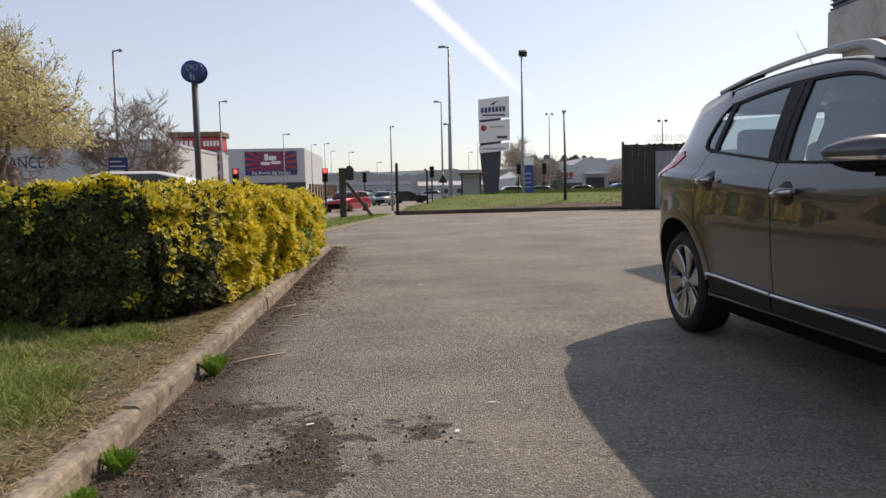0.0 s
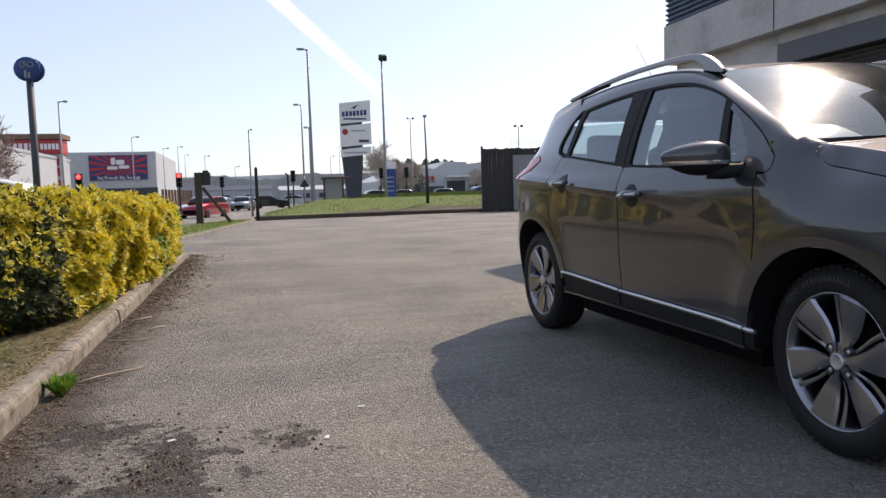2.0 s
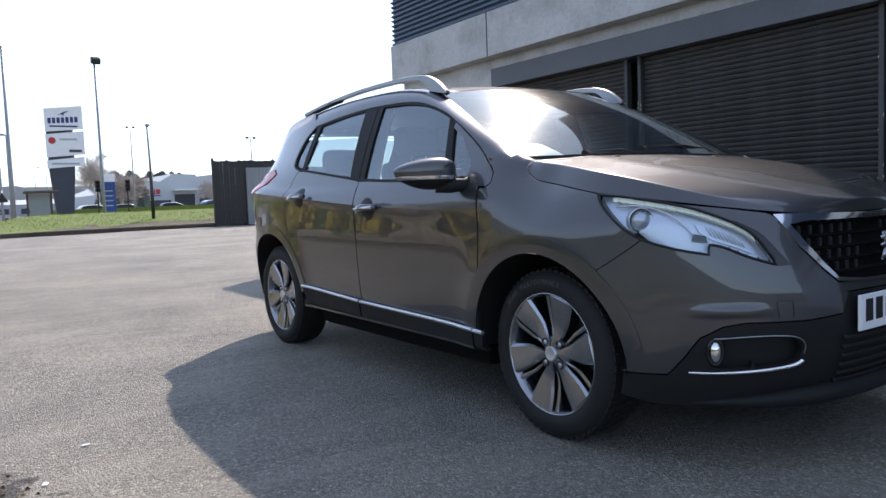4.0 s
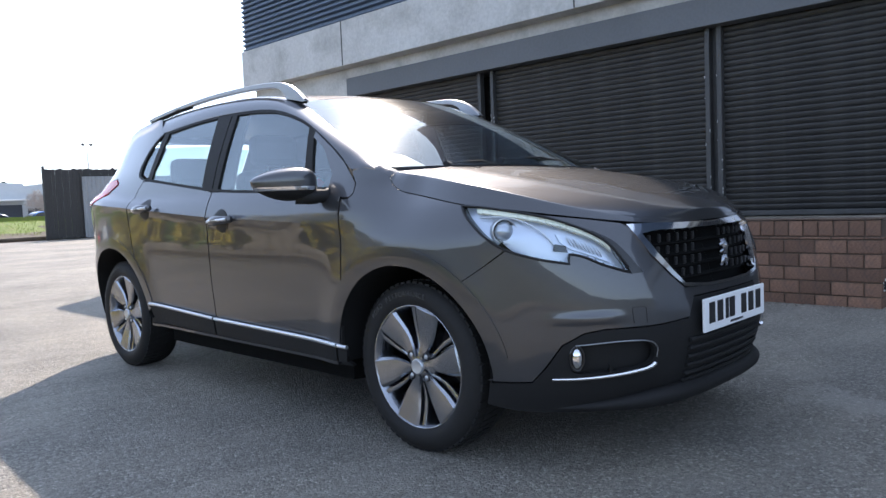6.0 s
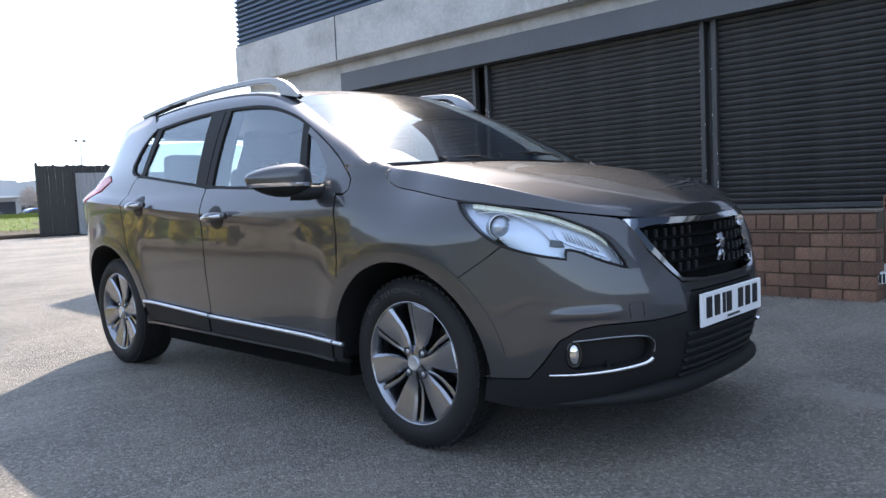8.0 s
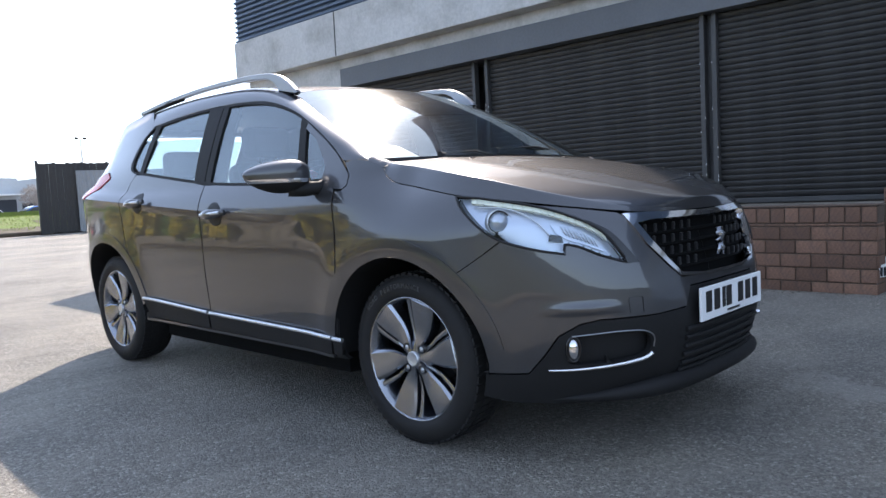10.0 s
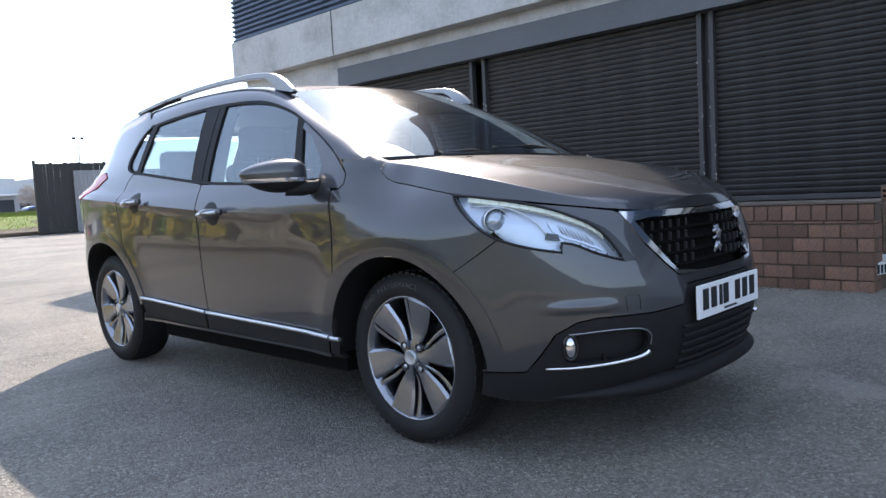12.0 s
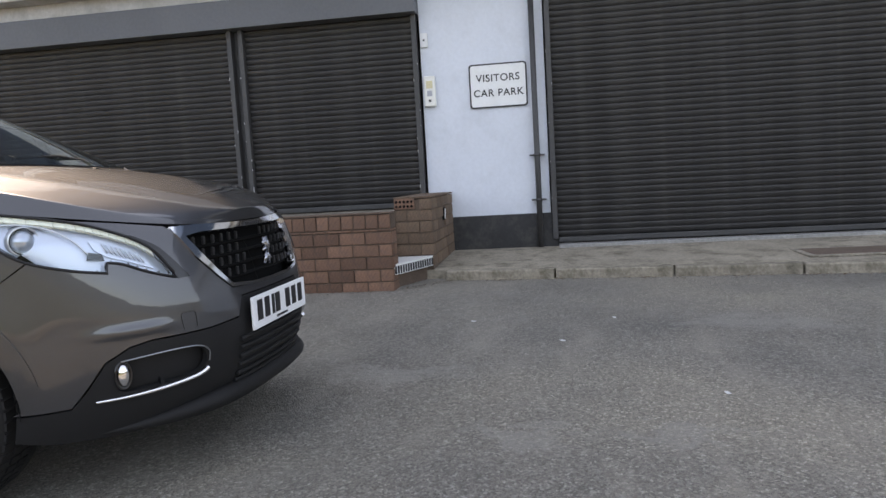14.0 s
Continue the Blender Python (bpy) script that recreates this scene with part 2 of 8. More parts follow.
def car_paint(name, base):
    """Metallic paint under clear lacquer."""
    m, nodes, links, b = nodes_of(name)
    co = nodes.new("ShaderNodeTexCoord").outputs["Object"]
    flake = noise_tex(nodes, links, co, 900.0, 2.0)
    dust = noise_tex(nodes, links, co, 3.5, 6.0, 0.65)
    col = ramp(nodes, links, flake, ((0.3, tuple(c * 0.8 for c in base)), (0.7, tuple(c * 1.25 for c in base))))
    links.new(col, b.inputs["Base Color"])
    b.inputs["Metallic"].default_value = 0.72
    b.inputs["Roughness"].default_value = 0.36
    b.inputs["Specular Tint"].default_value = (0.72, 0.71, 0.72, 1)
    b.inputs["Coat IOR"].default_value = 1.54
    b.inputs["Coat Weight"].default_value = 1.0
    links.new(ramp(nodes, links, dust, ((0.35, (0.006,) * 3), (0.75, (0.022,) * 3))), b.inputs["Coat Roughness"])
    return m


ASPHALT = asphalt_material()
KERB = surf("weathered kerb concrete", (0.275, 0.242, 0.192), 0.92, var=0.4, scale=5, fine=40, bump=0.8, bump_at=45, dirt=(0.060, 0.050, 0.034), dirt_amount=0.8, vary_piece=0.12)
PAVING = surf("pavement concrete", (0.255, 0.222, 0.172), 0.9, var=0.4, scale=2.2, fine=40, bump=0.6, bump_at=60, dirt=(0.075, 0.064, 0.040), dirt_amount=0.85, vary_piece=0.16)
CONCRETE = surf("concrete beam", (0.48, 0.47, 0.455), 0.85, var=0.16, scale=0.9, fine=25, bump=0.25, bump_at=50, dirt=(0.22, 0.21, 0.19), dirt_amount=0.5)
FASCIA = surf("dark grey fascia", (0.095, 0.098, 0.105), 0.5, var=0.15, scale=1.2, fine=30, bump=0.1)
CLADDING = surf("blue-grey metal cladding", (0.075, 0.105, 0.155), 0.45, metal=0.2, var=0.15, scale=1.0, fine=20, bump=0.05)
SHUTTER = surf("black shutter slats", (0.0205, 0.019, 0.0185), 0.50, var=0.35, scale=2.2, fine=18, bump=0.12, bump_at=60, dirt=(0.055, 0.050, 0.045), dirt_amount=0.5)
SHUTTER_FRAME = surf("black shutter frame", (0.042, 0.041, 0.041), 0.5, var=0.3, scale=2, fine=30, bump=0.1, dirt=(0.07, 0.065, 0.06), dirt_amount=0.3)
RENDER_WHITE = surf("painted wall", (0.62, 0.65, 0.70), 0.75, var=0.05, scale=1.4, fine=24, bump=0.25, bump_at=60, dirt=(0.46, 0.48, 0.50), dirt_amount=0.35)
PLINTH = surf("black plinth paint", (0.025, 0.025, 0.025), 0.7, var=0.4, scale=4, fine=40, bump=0.3, dirt=(0.10, 0.09, 0.08), dirt_amount=0.4)
BRICK = surf("red-brown brick", (0.180, 0.098, 0.064), 0.88, var=0.35, scale=9, fine=70, bump=0.5, bump_at=90, dirt=(0.09, 0.06, 0.05), dirt_amount=0.55, vary_piece=0.28)
BRICK_BROWN = surf("tan-brown brick", (0.150, 0.097, 0.064), 0.9, var=0.35, scale=9, fine=70, bump=0.5, bump_at=90, dirt=(0.10, 0.075, 0.055), dirt_amount=0.6, vary_piece=0.22)
MORTAR = surf("mortar", (0.112, 0.078, 0.057), 0.95, var=0.25, scale=8, fine=60, bump=0.4)
GRASS_SOIL = surf("grass soil", (0.100, 0.100, 0.042), 0.95, var=0.45, scale=3, fine=30, bump=0.6, bump_at=60, dirt=(0.14, 0.115, 0.06), dirt_amount=0.5, distance=0.02)
FAR_GRASS = surf("far grass", (0.108, 0.155, 0.024), 0.95, var=0.3, scale=1.2, fine=14, bump=0.6, bump_at=20, dirt=(0.17, 0.15, 0.06), dirt_amount=0.5, distance=0.04)
BARE_SOIL = surf("bare brown soil", (0.075, 0.058, 0.042), 0.95, var=0.4, scale=2.0, fine=18, bump=0.7, bump_at=25, dirt=(0.12, 0.13, 0.04), dirt_amount=0.6, distance=0.03)
PAINT = car_paint("grey-brown metallic paint", (0.069, 0.0695, 0.0740))
TRIM = surf("black plastic trim", (0.013, 0.013, 0.0135), 0.62, var=0.15, fine=90, bump=0.08, bump_at=400, spec=0.22)
TAB = plain("black grille plastic", (0.016, 0.016, 0.017), 0.5, spec=0.25)
GLOSS_BLACK = plain("gloss black", (0.012, 0.012, 0.013), 0.12)
CHROME = plain("chrome", (0.80, 0.80, 0.82), 0.07, 1.0)
SATIN = plain("satin aluminium", (0.66, 0.68, 0.71), 0.36, 0.85)
ALLOY = plain("grey alloy", (0.35, 0.365, 0.395), 0.25, 1.0)
RAIL_GREY = plain("brushed roof rail", (0.33, 0.34, 0.36), 0.34, 0.9)
RUBBER = surf("tyre rubber", (0.016, 0.0155, 0.0155), 0.70, var=0.25, scale=6, fine=50, bump=0.2, bump_at=200, spec=0.28)
SIDEWALL_GREY = plain("worn sidewall letters", (0.060, 0.059, 0.058), 0.6)
# near-black; mostly stands for deep shade in gaps and behind parts
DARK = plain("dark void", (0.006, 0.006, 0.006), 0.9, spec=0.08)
GLASS_SIDE = pane("side glass", (0.53, 0.62, 0.64), 0.13, dust=0.065)
GLASS_FRONT = pane("windscreen glass", (0.68, 0.75, 0.73), 0.088, dust=0.03)
LENS = pane("clear lamp cover", (0.93, 0.95, 0.97), 0.05)
RED_LENS = plain("red lamp lens", (0.50, 0.06, 0.07), 0.2)
LAMP_BOWL = plain("lamp reflector", (0.60, 0.65, 0.74), 0.36, 0.5)
LAMP_LENS = plain("projector lens glass", (0.46, 0.50, 0.56), 0.08, 0.7)
LED_CREAM = plain("pale light strip", (0.88, 0.88, 0.70), 0.25)
SEAT = surf("dark seat cloth", (0.035, 0.036, 0.040), 0.9, var=0.2, fine=80, bump=0.3)
DASH = surf("dashboard plastic", (0.030, 0.030, 0.032), 0.7, var=0.1, bump=0.1)
PLATE_WHITE = plain("plate white", (0.80, 0.81, 0.82), 0.35)
INK = plain("black ink", (0.012, 0.012, 0.014), 0.5)
SIGN_WHITE = surf("sign white", (0.74, 0.74, 0.73), 0.45, var=0.05, bump=0.0, dirt=(0.55, 0.53, 0.48), dirt_amount=0.3)

# ---- mesh helpers ----
def smooth(a, b, v):
    k = min(1.0, max(0.0, (v - a) / (b - a)))
    return k * k * (3 - 2 * k)


def part(name, bm, material, parent=None, label=""):
    """Links a bmesh as one mesh object, under a thing or a part if one is given."""
    me = bpy.data.meshes.new(name)
    bm.normal_update()
    bm.to_mesh(me)
    bm.free()
    if isinstance(material, (list, tuple)):
        for m in material:
            me.materials.append(m)
    else:
        me.materials.append(material)
    ob = new(name, me)
    if parent:
        ob.parent = parent
    if label:
        ob["label"] = label
    return ob


def thing(name, at, label, category, group="", turn=0.0):
    ob = new(name)
    ob.matrix_basis = pose(*at, 0, 0, turn)
    ob.empty_display_size = 0.2
    return tagged(ob, label, category, group)


def box(bm, lo, hi, bevel=0.0, mat=0):
    """A box from corner to corner, with bevelled edges."""
    v = [bm.verts.new((x, y, z)) for x in (lo[0], hi[0]) for y in (lo[1], hi[1]) for z in (lo[2], hi[2])]
    faces = [bm.faces.new([v[i] for i in q]) for q in ((0, 1, 3, 2), (4, 6, 7, 5), (0, 4, 5, 1), (2, 3, 7, 6), (0, 2, 6, 4), (1, 5, 7, 3))]
    for f in faces:
        f.material_index = mat
    if bevel:
        edges = {e for f in faces for e in f.edges}
        bmesh.ops.bevel(bm, geom=list(edges), offset=bevel, segments=2, affect="EDGES", profile=0.5)
    return faces


def box_bm(lo, hi, bevel=0.0):
    bm = bmesh.new()
    box(bm, lo, hi, bevel)
    return bm


def tube(bm, points, radii, sides=10, cap=True, flat=1.0, smooth_it=True):
    """A tube along points; radii one or one a point; flat squeezes it in height."""
    pts = [Vector(p) for p in points]
    if not isinstance(radii, (list, tuple)):
        radii = [radii] * len(pts)
    rings = []
    for i, p in enumerate(pts):
        way = (pts[min(i + 1, len(pts) - 1)] - pts[max(i - 1, 0)]).normalized()
        side = way.cross(Vector((0, 0, 1)))
        if side.length < 0.05:
            side = Vector((1, 0, 0))
        side.normalize()
        up = side.cross(way).normalized()
        ring = []
        for k in range(sides):
            a = 2 * math.pi * k / sides
            ring.append(bm.verts.new(p + side * math.cos(a) * radii[i] + up * math.sin(a) * radii[i] * flat))
        rings.append(ring)
    for r0, r1 in zip(rings, rings[1:]):
        for k in range(sides):
            f = bm.faces.new((r0[k], r0[(k + 1) % sides], r1[(k + 1) % sides], r1[k]))
            f.smooth = smooth_it
    if cap:
        bm.faces.new(rings[0][::-1])
        bm.faces.new(rings[-1])


def lathe(bm, profile, axis="x", steps=40, centre=(0, 0, 0)):
    """Turns a profile of (along, radius) about an axis."""
    rings = []
    for along, r in profile:
        ring = []
        for k in range(steps):
            a = 2 * math.pi * k / steps
            u, v = r * math.cos(a), r * math.sin(a)
            p = {"x": (along, u, v), "y": (u, along, v), "z": (u, v, along)}[axis]
            ring.append(bm.verts.new(Vector(centre) + Vector(p)))
        rings.append(ring)
    for r0, r1 in zip(rings, rings[1:]):
        for k in range(steps):
            f = bm.faces.new((r0[k], r1[k], r1[(k + 1) % steps], r0[(k + 1) % steps]))
            f.smooth = True
    return rings


def prism(bm, outline, lo, hi, axis="x"):
    """A flat outline of two coordinates drawn out along an axis from lo to hi."""
    def at(u, v, w):
        return {"x": (w, u, v), "y": (u, w, v), "z": (u, v, w)}[axis]
    a = [bm.verts.new(at(u, v, lo)) for u, v in outline]
    b = [bm.verts.new(at(u, v, hi)) for u, v in outline]
    bm.faces.new(a[::-1])
    bm.faces.new(b)
    for i in range(len(a)):
        j = (i + 1) % len(a)
        bm.faces.new((a[i], a[j], b[j], b[i]))
    bmesh.ops.recalc_face_normals(bm, faces=bm.faces)


def rounded(x0, y0, x1, y1, r, n=5):
    out = []
    for cx, cy, a0 in ((x1 - r, y1 - r, 0), (x0 + r, y1 - r, 90), (x0 + r, y0 + r, 180), (x1 - r, y0 + r, 270)):
        for k in range(n + 1):
            a = radians(a0 + 90 * k / n)
            out.append((cx + r * math.cos(a), cy + r * math.sin(a)))
    return out


def text_mesh(body, size, depth=0.002, align="CENTER", spacing=1.0, bold=0.0):
    """Letters as a mesh, in the plane of x and y."""
    cu = bpy.data.curves.new("letters", "FONT")
    cu.body, cu.size, cu.extrude, cu.align_x, cu.align_y, cu.space_character = body, size, depth, align, "CENTER", spacing
    cu.offset = bold
    ob = bpy.data.objects.new("letters", cu)
    scene.collection.objects.link(ob)
    me = bpy.data.meshes.new_from_object(ob.evaluated_get(bpy.context.evaluated_depsgraph_get()))
    bpy.data.objects.remove(ob)
    return me


# ---- ground ----
def ground_sheet():
    """One sheet out to the horizon, finer near the car park."""
    bm = bmesh.new()
    def steps(near):
        return sorted({s * v for v in near for s in (-1, 1)})
    xs = steps((0, 2, 5, 10, 20, 40, 80, 160, 400, 900, 2500))
    ys = [-2500, -900, -300, -100, -40, -15, -5, 0, 4, 8, 14, 20, 28, 36, 42, 60, 80, 120, 200, 400, 900, 2500]
    def level(x, y):
        return -0.35 * smooth(33, 46, y) * smooth(9.0, 4.0, x)
    grid = [[bm.verts.new((x, y, level(x, y))) for y in ys] for x in xs]
    for i in range(len(xs) - 1):
        for j in range(len(ys) - 1):
            bm.faces.new((grid[i][j], grid[i + 1][j], grid[i + 1][j + 1], grid[i][j + 1]))
    return part("ground", bm, ASPHALT)



tagged(ground_sheet(), "worn grey asphalt of the car park with pale patches", "ground", kind="structure")

# ---- the building beside the car ----
WALL_X = 8.0          # face of wall and shutters
END_Y = 12.85         # far corner
FRONT_Y = -14.0       # runs on behind the camera
FASCIA_LOW, BEAM_LOW, BEAM_TOP, EAVES, TALL = 2.70, 3.18, 3.90, 6.43, 7.35


def solid(name, lo, hi, material, label, category, bevel=0.0):
    return tagged(part(name, box_bm(lo, hi, bevel), material), label, category, kind="structure")


solid("wall_core", (8.30, FRONT_Y, 0.0), (20.0, END_Y - 0.05, EAVES - 0.1), PLINTH, "dark core of the warehouse behind shutters", "wall")
solid("concrete_beam", (7.62, FRONT_Y, BEAM_LOW), (8.30, END_Y, BEAM_TOP), CONCRETE, "long grey concrete beam over the shutters", "beam", 0.012)
solid("wall_end", (8.30, END_Y - 0.05, 0.0), (20.0, END_Y, BEAM_TOP), CONCRETE, "grey concrete end wall of the warehouse", "wall")
# unseen block, added so the building's shadow covers the ground by the car
solid("wall_shade_block", (7.74, FRONT_Y, EAVES + 0.004), (20.0, 6.15, TALL), CLADDING, "unseen upper block of the warehouse, added for its shadow", "wall")
solid("fascia", (7.80, 1.62, FASCIA_LOW), (8.30, 9.95, BEAM_LOW - 0.17), FASCIA, "dark grey fascia above the shutters", "fascia", 0.006)
solid("soffit", (7.86, FRONT_Y, BEAM_LOW - 0.166), (8.30, END_Y - 0.06, BEAM_LOW - 0.002), CONCRETE, "pale recess under the concrete beam", "soffit")
solid("wall_north_pier", (7.84, 9.954, 0.0), (8.30, END_Y - 0.055, BEAM_LOW - 0.168), CONCRETE, "plain concrete bay at the building's far end", "wall")


def cladding_sheet():
    """Corrugated sheet, ribs lying level."""
    bm = bmesh.new()
    n, rows = int((EAVES - BEAM_TOP) / 0.09), []
    for k in range(n * 4 + 1):
        z = BEAM_TOP + 0.01 + k * (EAVES - BEAM_TOP - 0.01) / (n * 4)
        x = 7.70 - 0.028 * (1 if k % 4 in (1, 2) else -1)
        rows.append([bm.verts.new((x, y, z)) for y in (FRONT_Y, END_Y + 0.02)] + [bm.verts.new((20.0, END_Y + (7.72 - x) + 0.02, z))])
    for a, b in zip(rows, rows[1:]):
        bm.faces.new((a[0], b[0], b[1], a[1]))
        bm.faces.new((a[1], b[1], b[2], a[2]))
    top = rows[-1]
    bm.faces.new((top[0], bm.verts.new((20.0, FRONT_Y, EAVES)), top[2], top[1]))
    return part("wall_cladding", bm, CLADDING)


tagged(cladding_sheet(), "blue-grey corrugated metal cladding, ribs level", "cladding", kind="structure")


def beam_joint(y):
    return tagged(part("trim", box_bm((7.612, y - 0.008, BEAM_LOW + 0.01), (7.622, y + 0.008, BEAM_TOP - 0.002)), PLINTH), "dark joint between beam panels", "joint", kind="structure")


for y in (9.8, 5.3, 0.8, -3.7):
    beam_joint(y)


def shutter(y0, y1, z0, z1):
    """A roller shutter of level curved slats between two guide rails."""
    ob = thing("roller_shutter", (WALL_X, (y0 + y1) / 2, z0), "closed black steel roller shutter with level slats", "shutter", "roller shutters")
    half, pitch = (y1 - y0) / 2, 0.063
    bm = bmesh.new()
    prof = ((0.0, 0.0), (0.007, 0.10), (0.012, 0.45), (0.0165, 0.74), (0.0160, 0.83), (0.0100, 0.93), (0.0, 1.0))
    count = int((z1 - z0) / pitch)
    a = [[bm.verts.new((-dx, y, dz * pitch)) for dx, dz in prof] for y in (-half, half)]
    for k in range(len(prof) - 1):
        f = bm.faces.new((a[0][k], a[0][k + 1], a[1][k + 1], a[1][k]))
        f.smooth = True
    first = part("slat", bm, SHUTTER, ob)
    for k in range(1, count + 1):
        o = new("slat", first.data)
        o.parent, o.location = ob, (0, 0, k * pitch)
    for y in (-half - 0.055, half - 0.0):
        bm = bmesh.new()
        box(bm, (-0.075, y, -0.02), (0.02, y + 0.055, z1 - z0 + 0.03), 0.006)
        rail = part("guide_rail", bm, SHUTTER_FRAME, ob)
        for k in range(7):
            z = random.uniform(0.1, (z1 - z0) * 0.75)
            long = random.uniform(0.008, 0.034)
            edge = y + random.choice((-0.0004, 0.0514))
            part("paint_chip", box_bm((-0.0765, edge, z), (-0.071, edge + 0.004, z + long)), SIGN_WHITE, rail)
    part("bottom_rail", box_bm((-0.045, -half + 0.002, -0.06), (0.01, half - 0.002, -0.004), 0.008), SHUTTER_FRAME, ob)
    return ob


shutter(1.70, 3.625, 0.68, 2.72)
shutter(3.815, 6.88, 0.68, 2.72)
shutter(7.17, 9.90, 0.68, 2.72)
shutter(-4.6, 0.215, 0.22, 3.10)
solid("wall_gap", (8.02, 3.62, 0.6), (8.29, 3.82, 2.7), SHUTTER_FRAME, "dark gap between two shutter frames", "wall")
solid("wall_white", (8.0, 0.288, 0.486), (8.295, 1.62, BEAM_LOW - 0.17), RENDER_WHITE, "smooth wall painted pale grey-white beside shutters", "wall")
solid("plinth", (7.985, 0.2165, 0.10), (8.295, 1.62, 0.484), PLINTH, "black painted plinth under the pale wall", "plinth", 0.004)
solid("threshold", (7.80, -4.7, 0.10), (8.2, 0.21, 0.145), surf("worn grey threshold", (0.27, 0.265, 0.25), 0.9, var=0.3, scale=3, fine=30, bump=0.3), "pale concrete threshold under the wide shutter", "threshold", 0.006)
solid("wall_east_end", (7.9, FRONT_Y, 0.1), (8.295, -4.66, 3.01), RENDER_WHITE, "pale wall beyond the wide shutter", "wall")
solid("platform", (6.13, 1.80, 0.0), (8.29, 9.95, 0.61), PAVING, "concrete platform behind the low brick wall", "platform", 0.01)


def pavement():
    """Raised footway with a slightly skewed edge, with kerb stones as pieces."""
    bm = bmesh.new()
    prism(bm, ((6.58, 1.45), (6.16, -2.2), (5.95, -6.0), (7.98, -6.0), (7.98, 1.45)), 0.0, 0.118, "z")
    for v in bm.verts:
        if v.co.z > 0.1 and v.co.x < 7.0:
            v.co.z = 0.080
    walk_top = tagged(part("pavement", bm, PAVING), "worn concrete pavement in front of the shutters", "pavement", kind="structure")
    first = None
    y = 1.23
    while y > -5.5:
        x = 6.415 + (y - 1.217) * 0.115
        if first is None:
            first = part("kerb_stone", box_bm((0, -0.976, -0.05), (0.15, 0, 0.086), 0.012), PAVING, walk_top)
            o = first
        else:
            o = new("kerb_stone", first.data)
            o.parent = walk_top
        o.matrix_basis = pose(x, y, 0, 0, 0, -6.5)
        y -= 0.984
    # cover sunk into the footway
    part("cover_frame", box_bm((6.42, -2.75, 0.090), (6.98, -1.86, 0.1035), 0.002), KERB, walk_top, "pale rim of a sunken cover")
    part("cover", box_bm((6.48, -2.70, 0.095), (6.92, -1.92, 0.1065), 0.001), MORTAR, walk_top, "brown cover plate")
    return walk_top


pavement()


def bricks(owner, x, y0, y1, z0, z1, length, high, deep, face="x", holes=(), clay=None):
    """Courses of bricks in stretcher bond on a face of x (looking -x) or y (looking -y)."""
    joint = 0.011
    shapes = {}
    row, z = 0, z0
    while z < z1 - 0.02:
        top = min(z + high, z1)
        at = y0 - (length * 0.5 if row % 2 else 0)
        while at < y1 - 0.01:
            a, b = max(at, y0), min(at + length, y1)
            at += length
            if b - a < 0.03 or any(h0 - 0.01 < (a + b) / 2 < h1 + 0.01 and g0 - 0.01 < (z + top) / 2 < g1 + 0.01 for h0, h1, g0, g1 in holes):
                continue
            key = (round(b - a, 3), round(top - z, 3))
            if key not in shapes:
                w, h = b - a - joint, top - z - joint
                lo, hi = ((-deep, 0, 0), (0.02, w, h)) if face == "x" else ((0, -deep, 0), (w, 0.02, h))
                shapes[key] = box_bm(lo, hi, 0.004)
                o = part("brick", shapes[key], clay or BRICK, owner)
                shapes[key] = o.data
            else:
                o = new("brick", shapes[key])
                o.parent = owner
            push = random.uniform(-0.002, 0.003)
            o.location = (x + push, a, z) if face == "x" else (a, x + push, z)
        z, row = top, row + 1


low_wall = thing("low_brick_wall", (0, 0, 0), "low red-brown brick wall with a soldier course top", "wall")
tagged(low_wall, kind="structure")
part("mortar_core", box_bm((5.935, 1.60, 0.0), (6.125, 8.6, 0.648)), MORTAR, low_wall)
bricks(low_wall, 5.935, 1.60, 3.6, -0.02, 0.535, 0.228, 0.106, 0.012)
bricks(low_wall, 5.935, 1.60, 3.6, 0.535, 0.66, 0.108, 0.125, 0.012)
bricks(low_wall, 1.60, 5.935, 6.125, -0.02, 0.535, 0.19, 0.106, 0.010, "y")
part("capping", box_bm((5.925, 1.592, 0.655), (6.14, 8.6, 0.668), 0.003), MORTAR, low_wall, "rough mortar capping")

wing = thing("brick_wing_wall", (0, 0, 0), "brown brick wing wall beside the entrance step", "wall")
tagged(wing, kind="structure")
part("mortar_core", box_bm((6.612, 1.367, 0.0), (7.97, 1.71, 0.742)), MORTAR, wing)
bricks(wing, 6.612, 1.367, 1.71, 0.12, 0.76, 0.228, 0.106, 0.012, holes=((1.50, 1.72, 0.64, 0.77),), clay=BRICK_BROWN)
bricks(wing, 1.367, 6.60, 7.97, 0.12, 0.76, 0.228, 0.106, 0.012, "y", holes=((7.28, 7.38, 0.5, 0.62),), clay=BRICK_BROWN)
part("capping", box_bm((6.600, 1.355, 0.752), (7.975, 1.712, 0.768), 0.003), BRICK_BROWN, wing)
# vent brick: two rows of round black discs for shaded holes, dark side pocket
vent = part("vent_brick", box_bm((6.596, 1.515, 0.655), (6.64, 1.708, 0.752), 0.004), BRICK, wing, "terracotta air brick with ten holes")
for i in range(5):
    for j in range(2):
        bm = bmesh.new()
        lathe(bm, ((0.0, 0.0001), (0.0, 0.012), (0.03, 0.012)), "x", 10, (6.5945, 1.541 + i * 0.036, 0.682 + j * 0.042))
        part("hole_shade", bm, DARK, vent)
# black block set in the bricks stands for a shaded pocket
pocket = part("pocket", box_bm((7.27, 1.352, 0.50), (7.38, 1.366, 0.63), 0.003), DARK, wing, "black block for a shaded pocket in the bricks")
bm = bmesh.new()
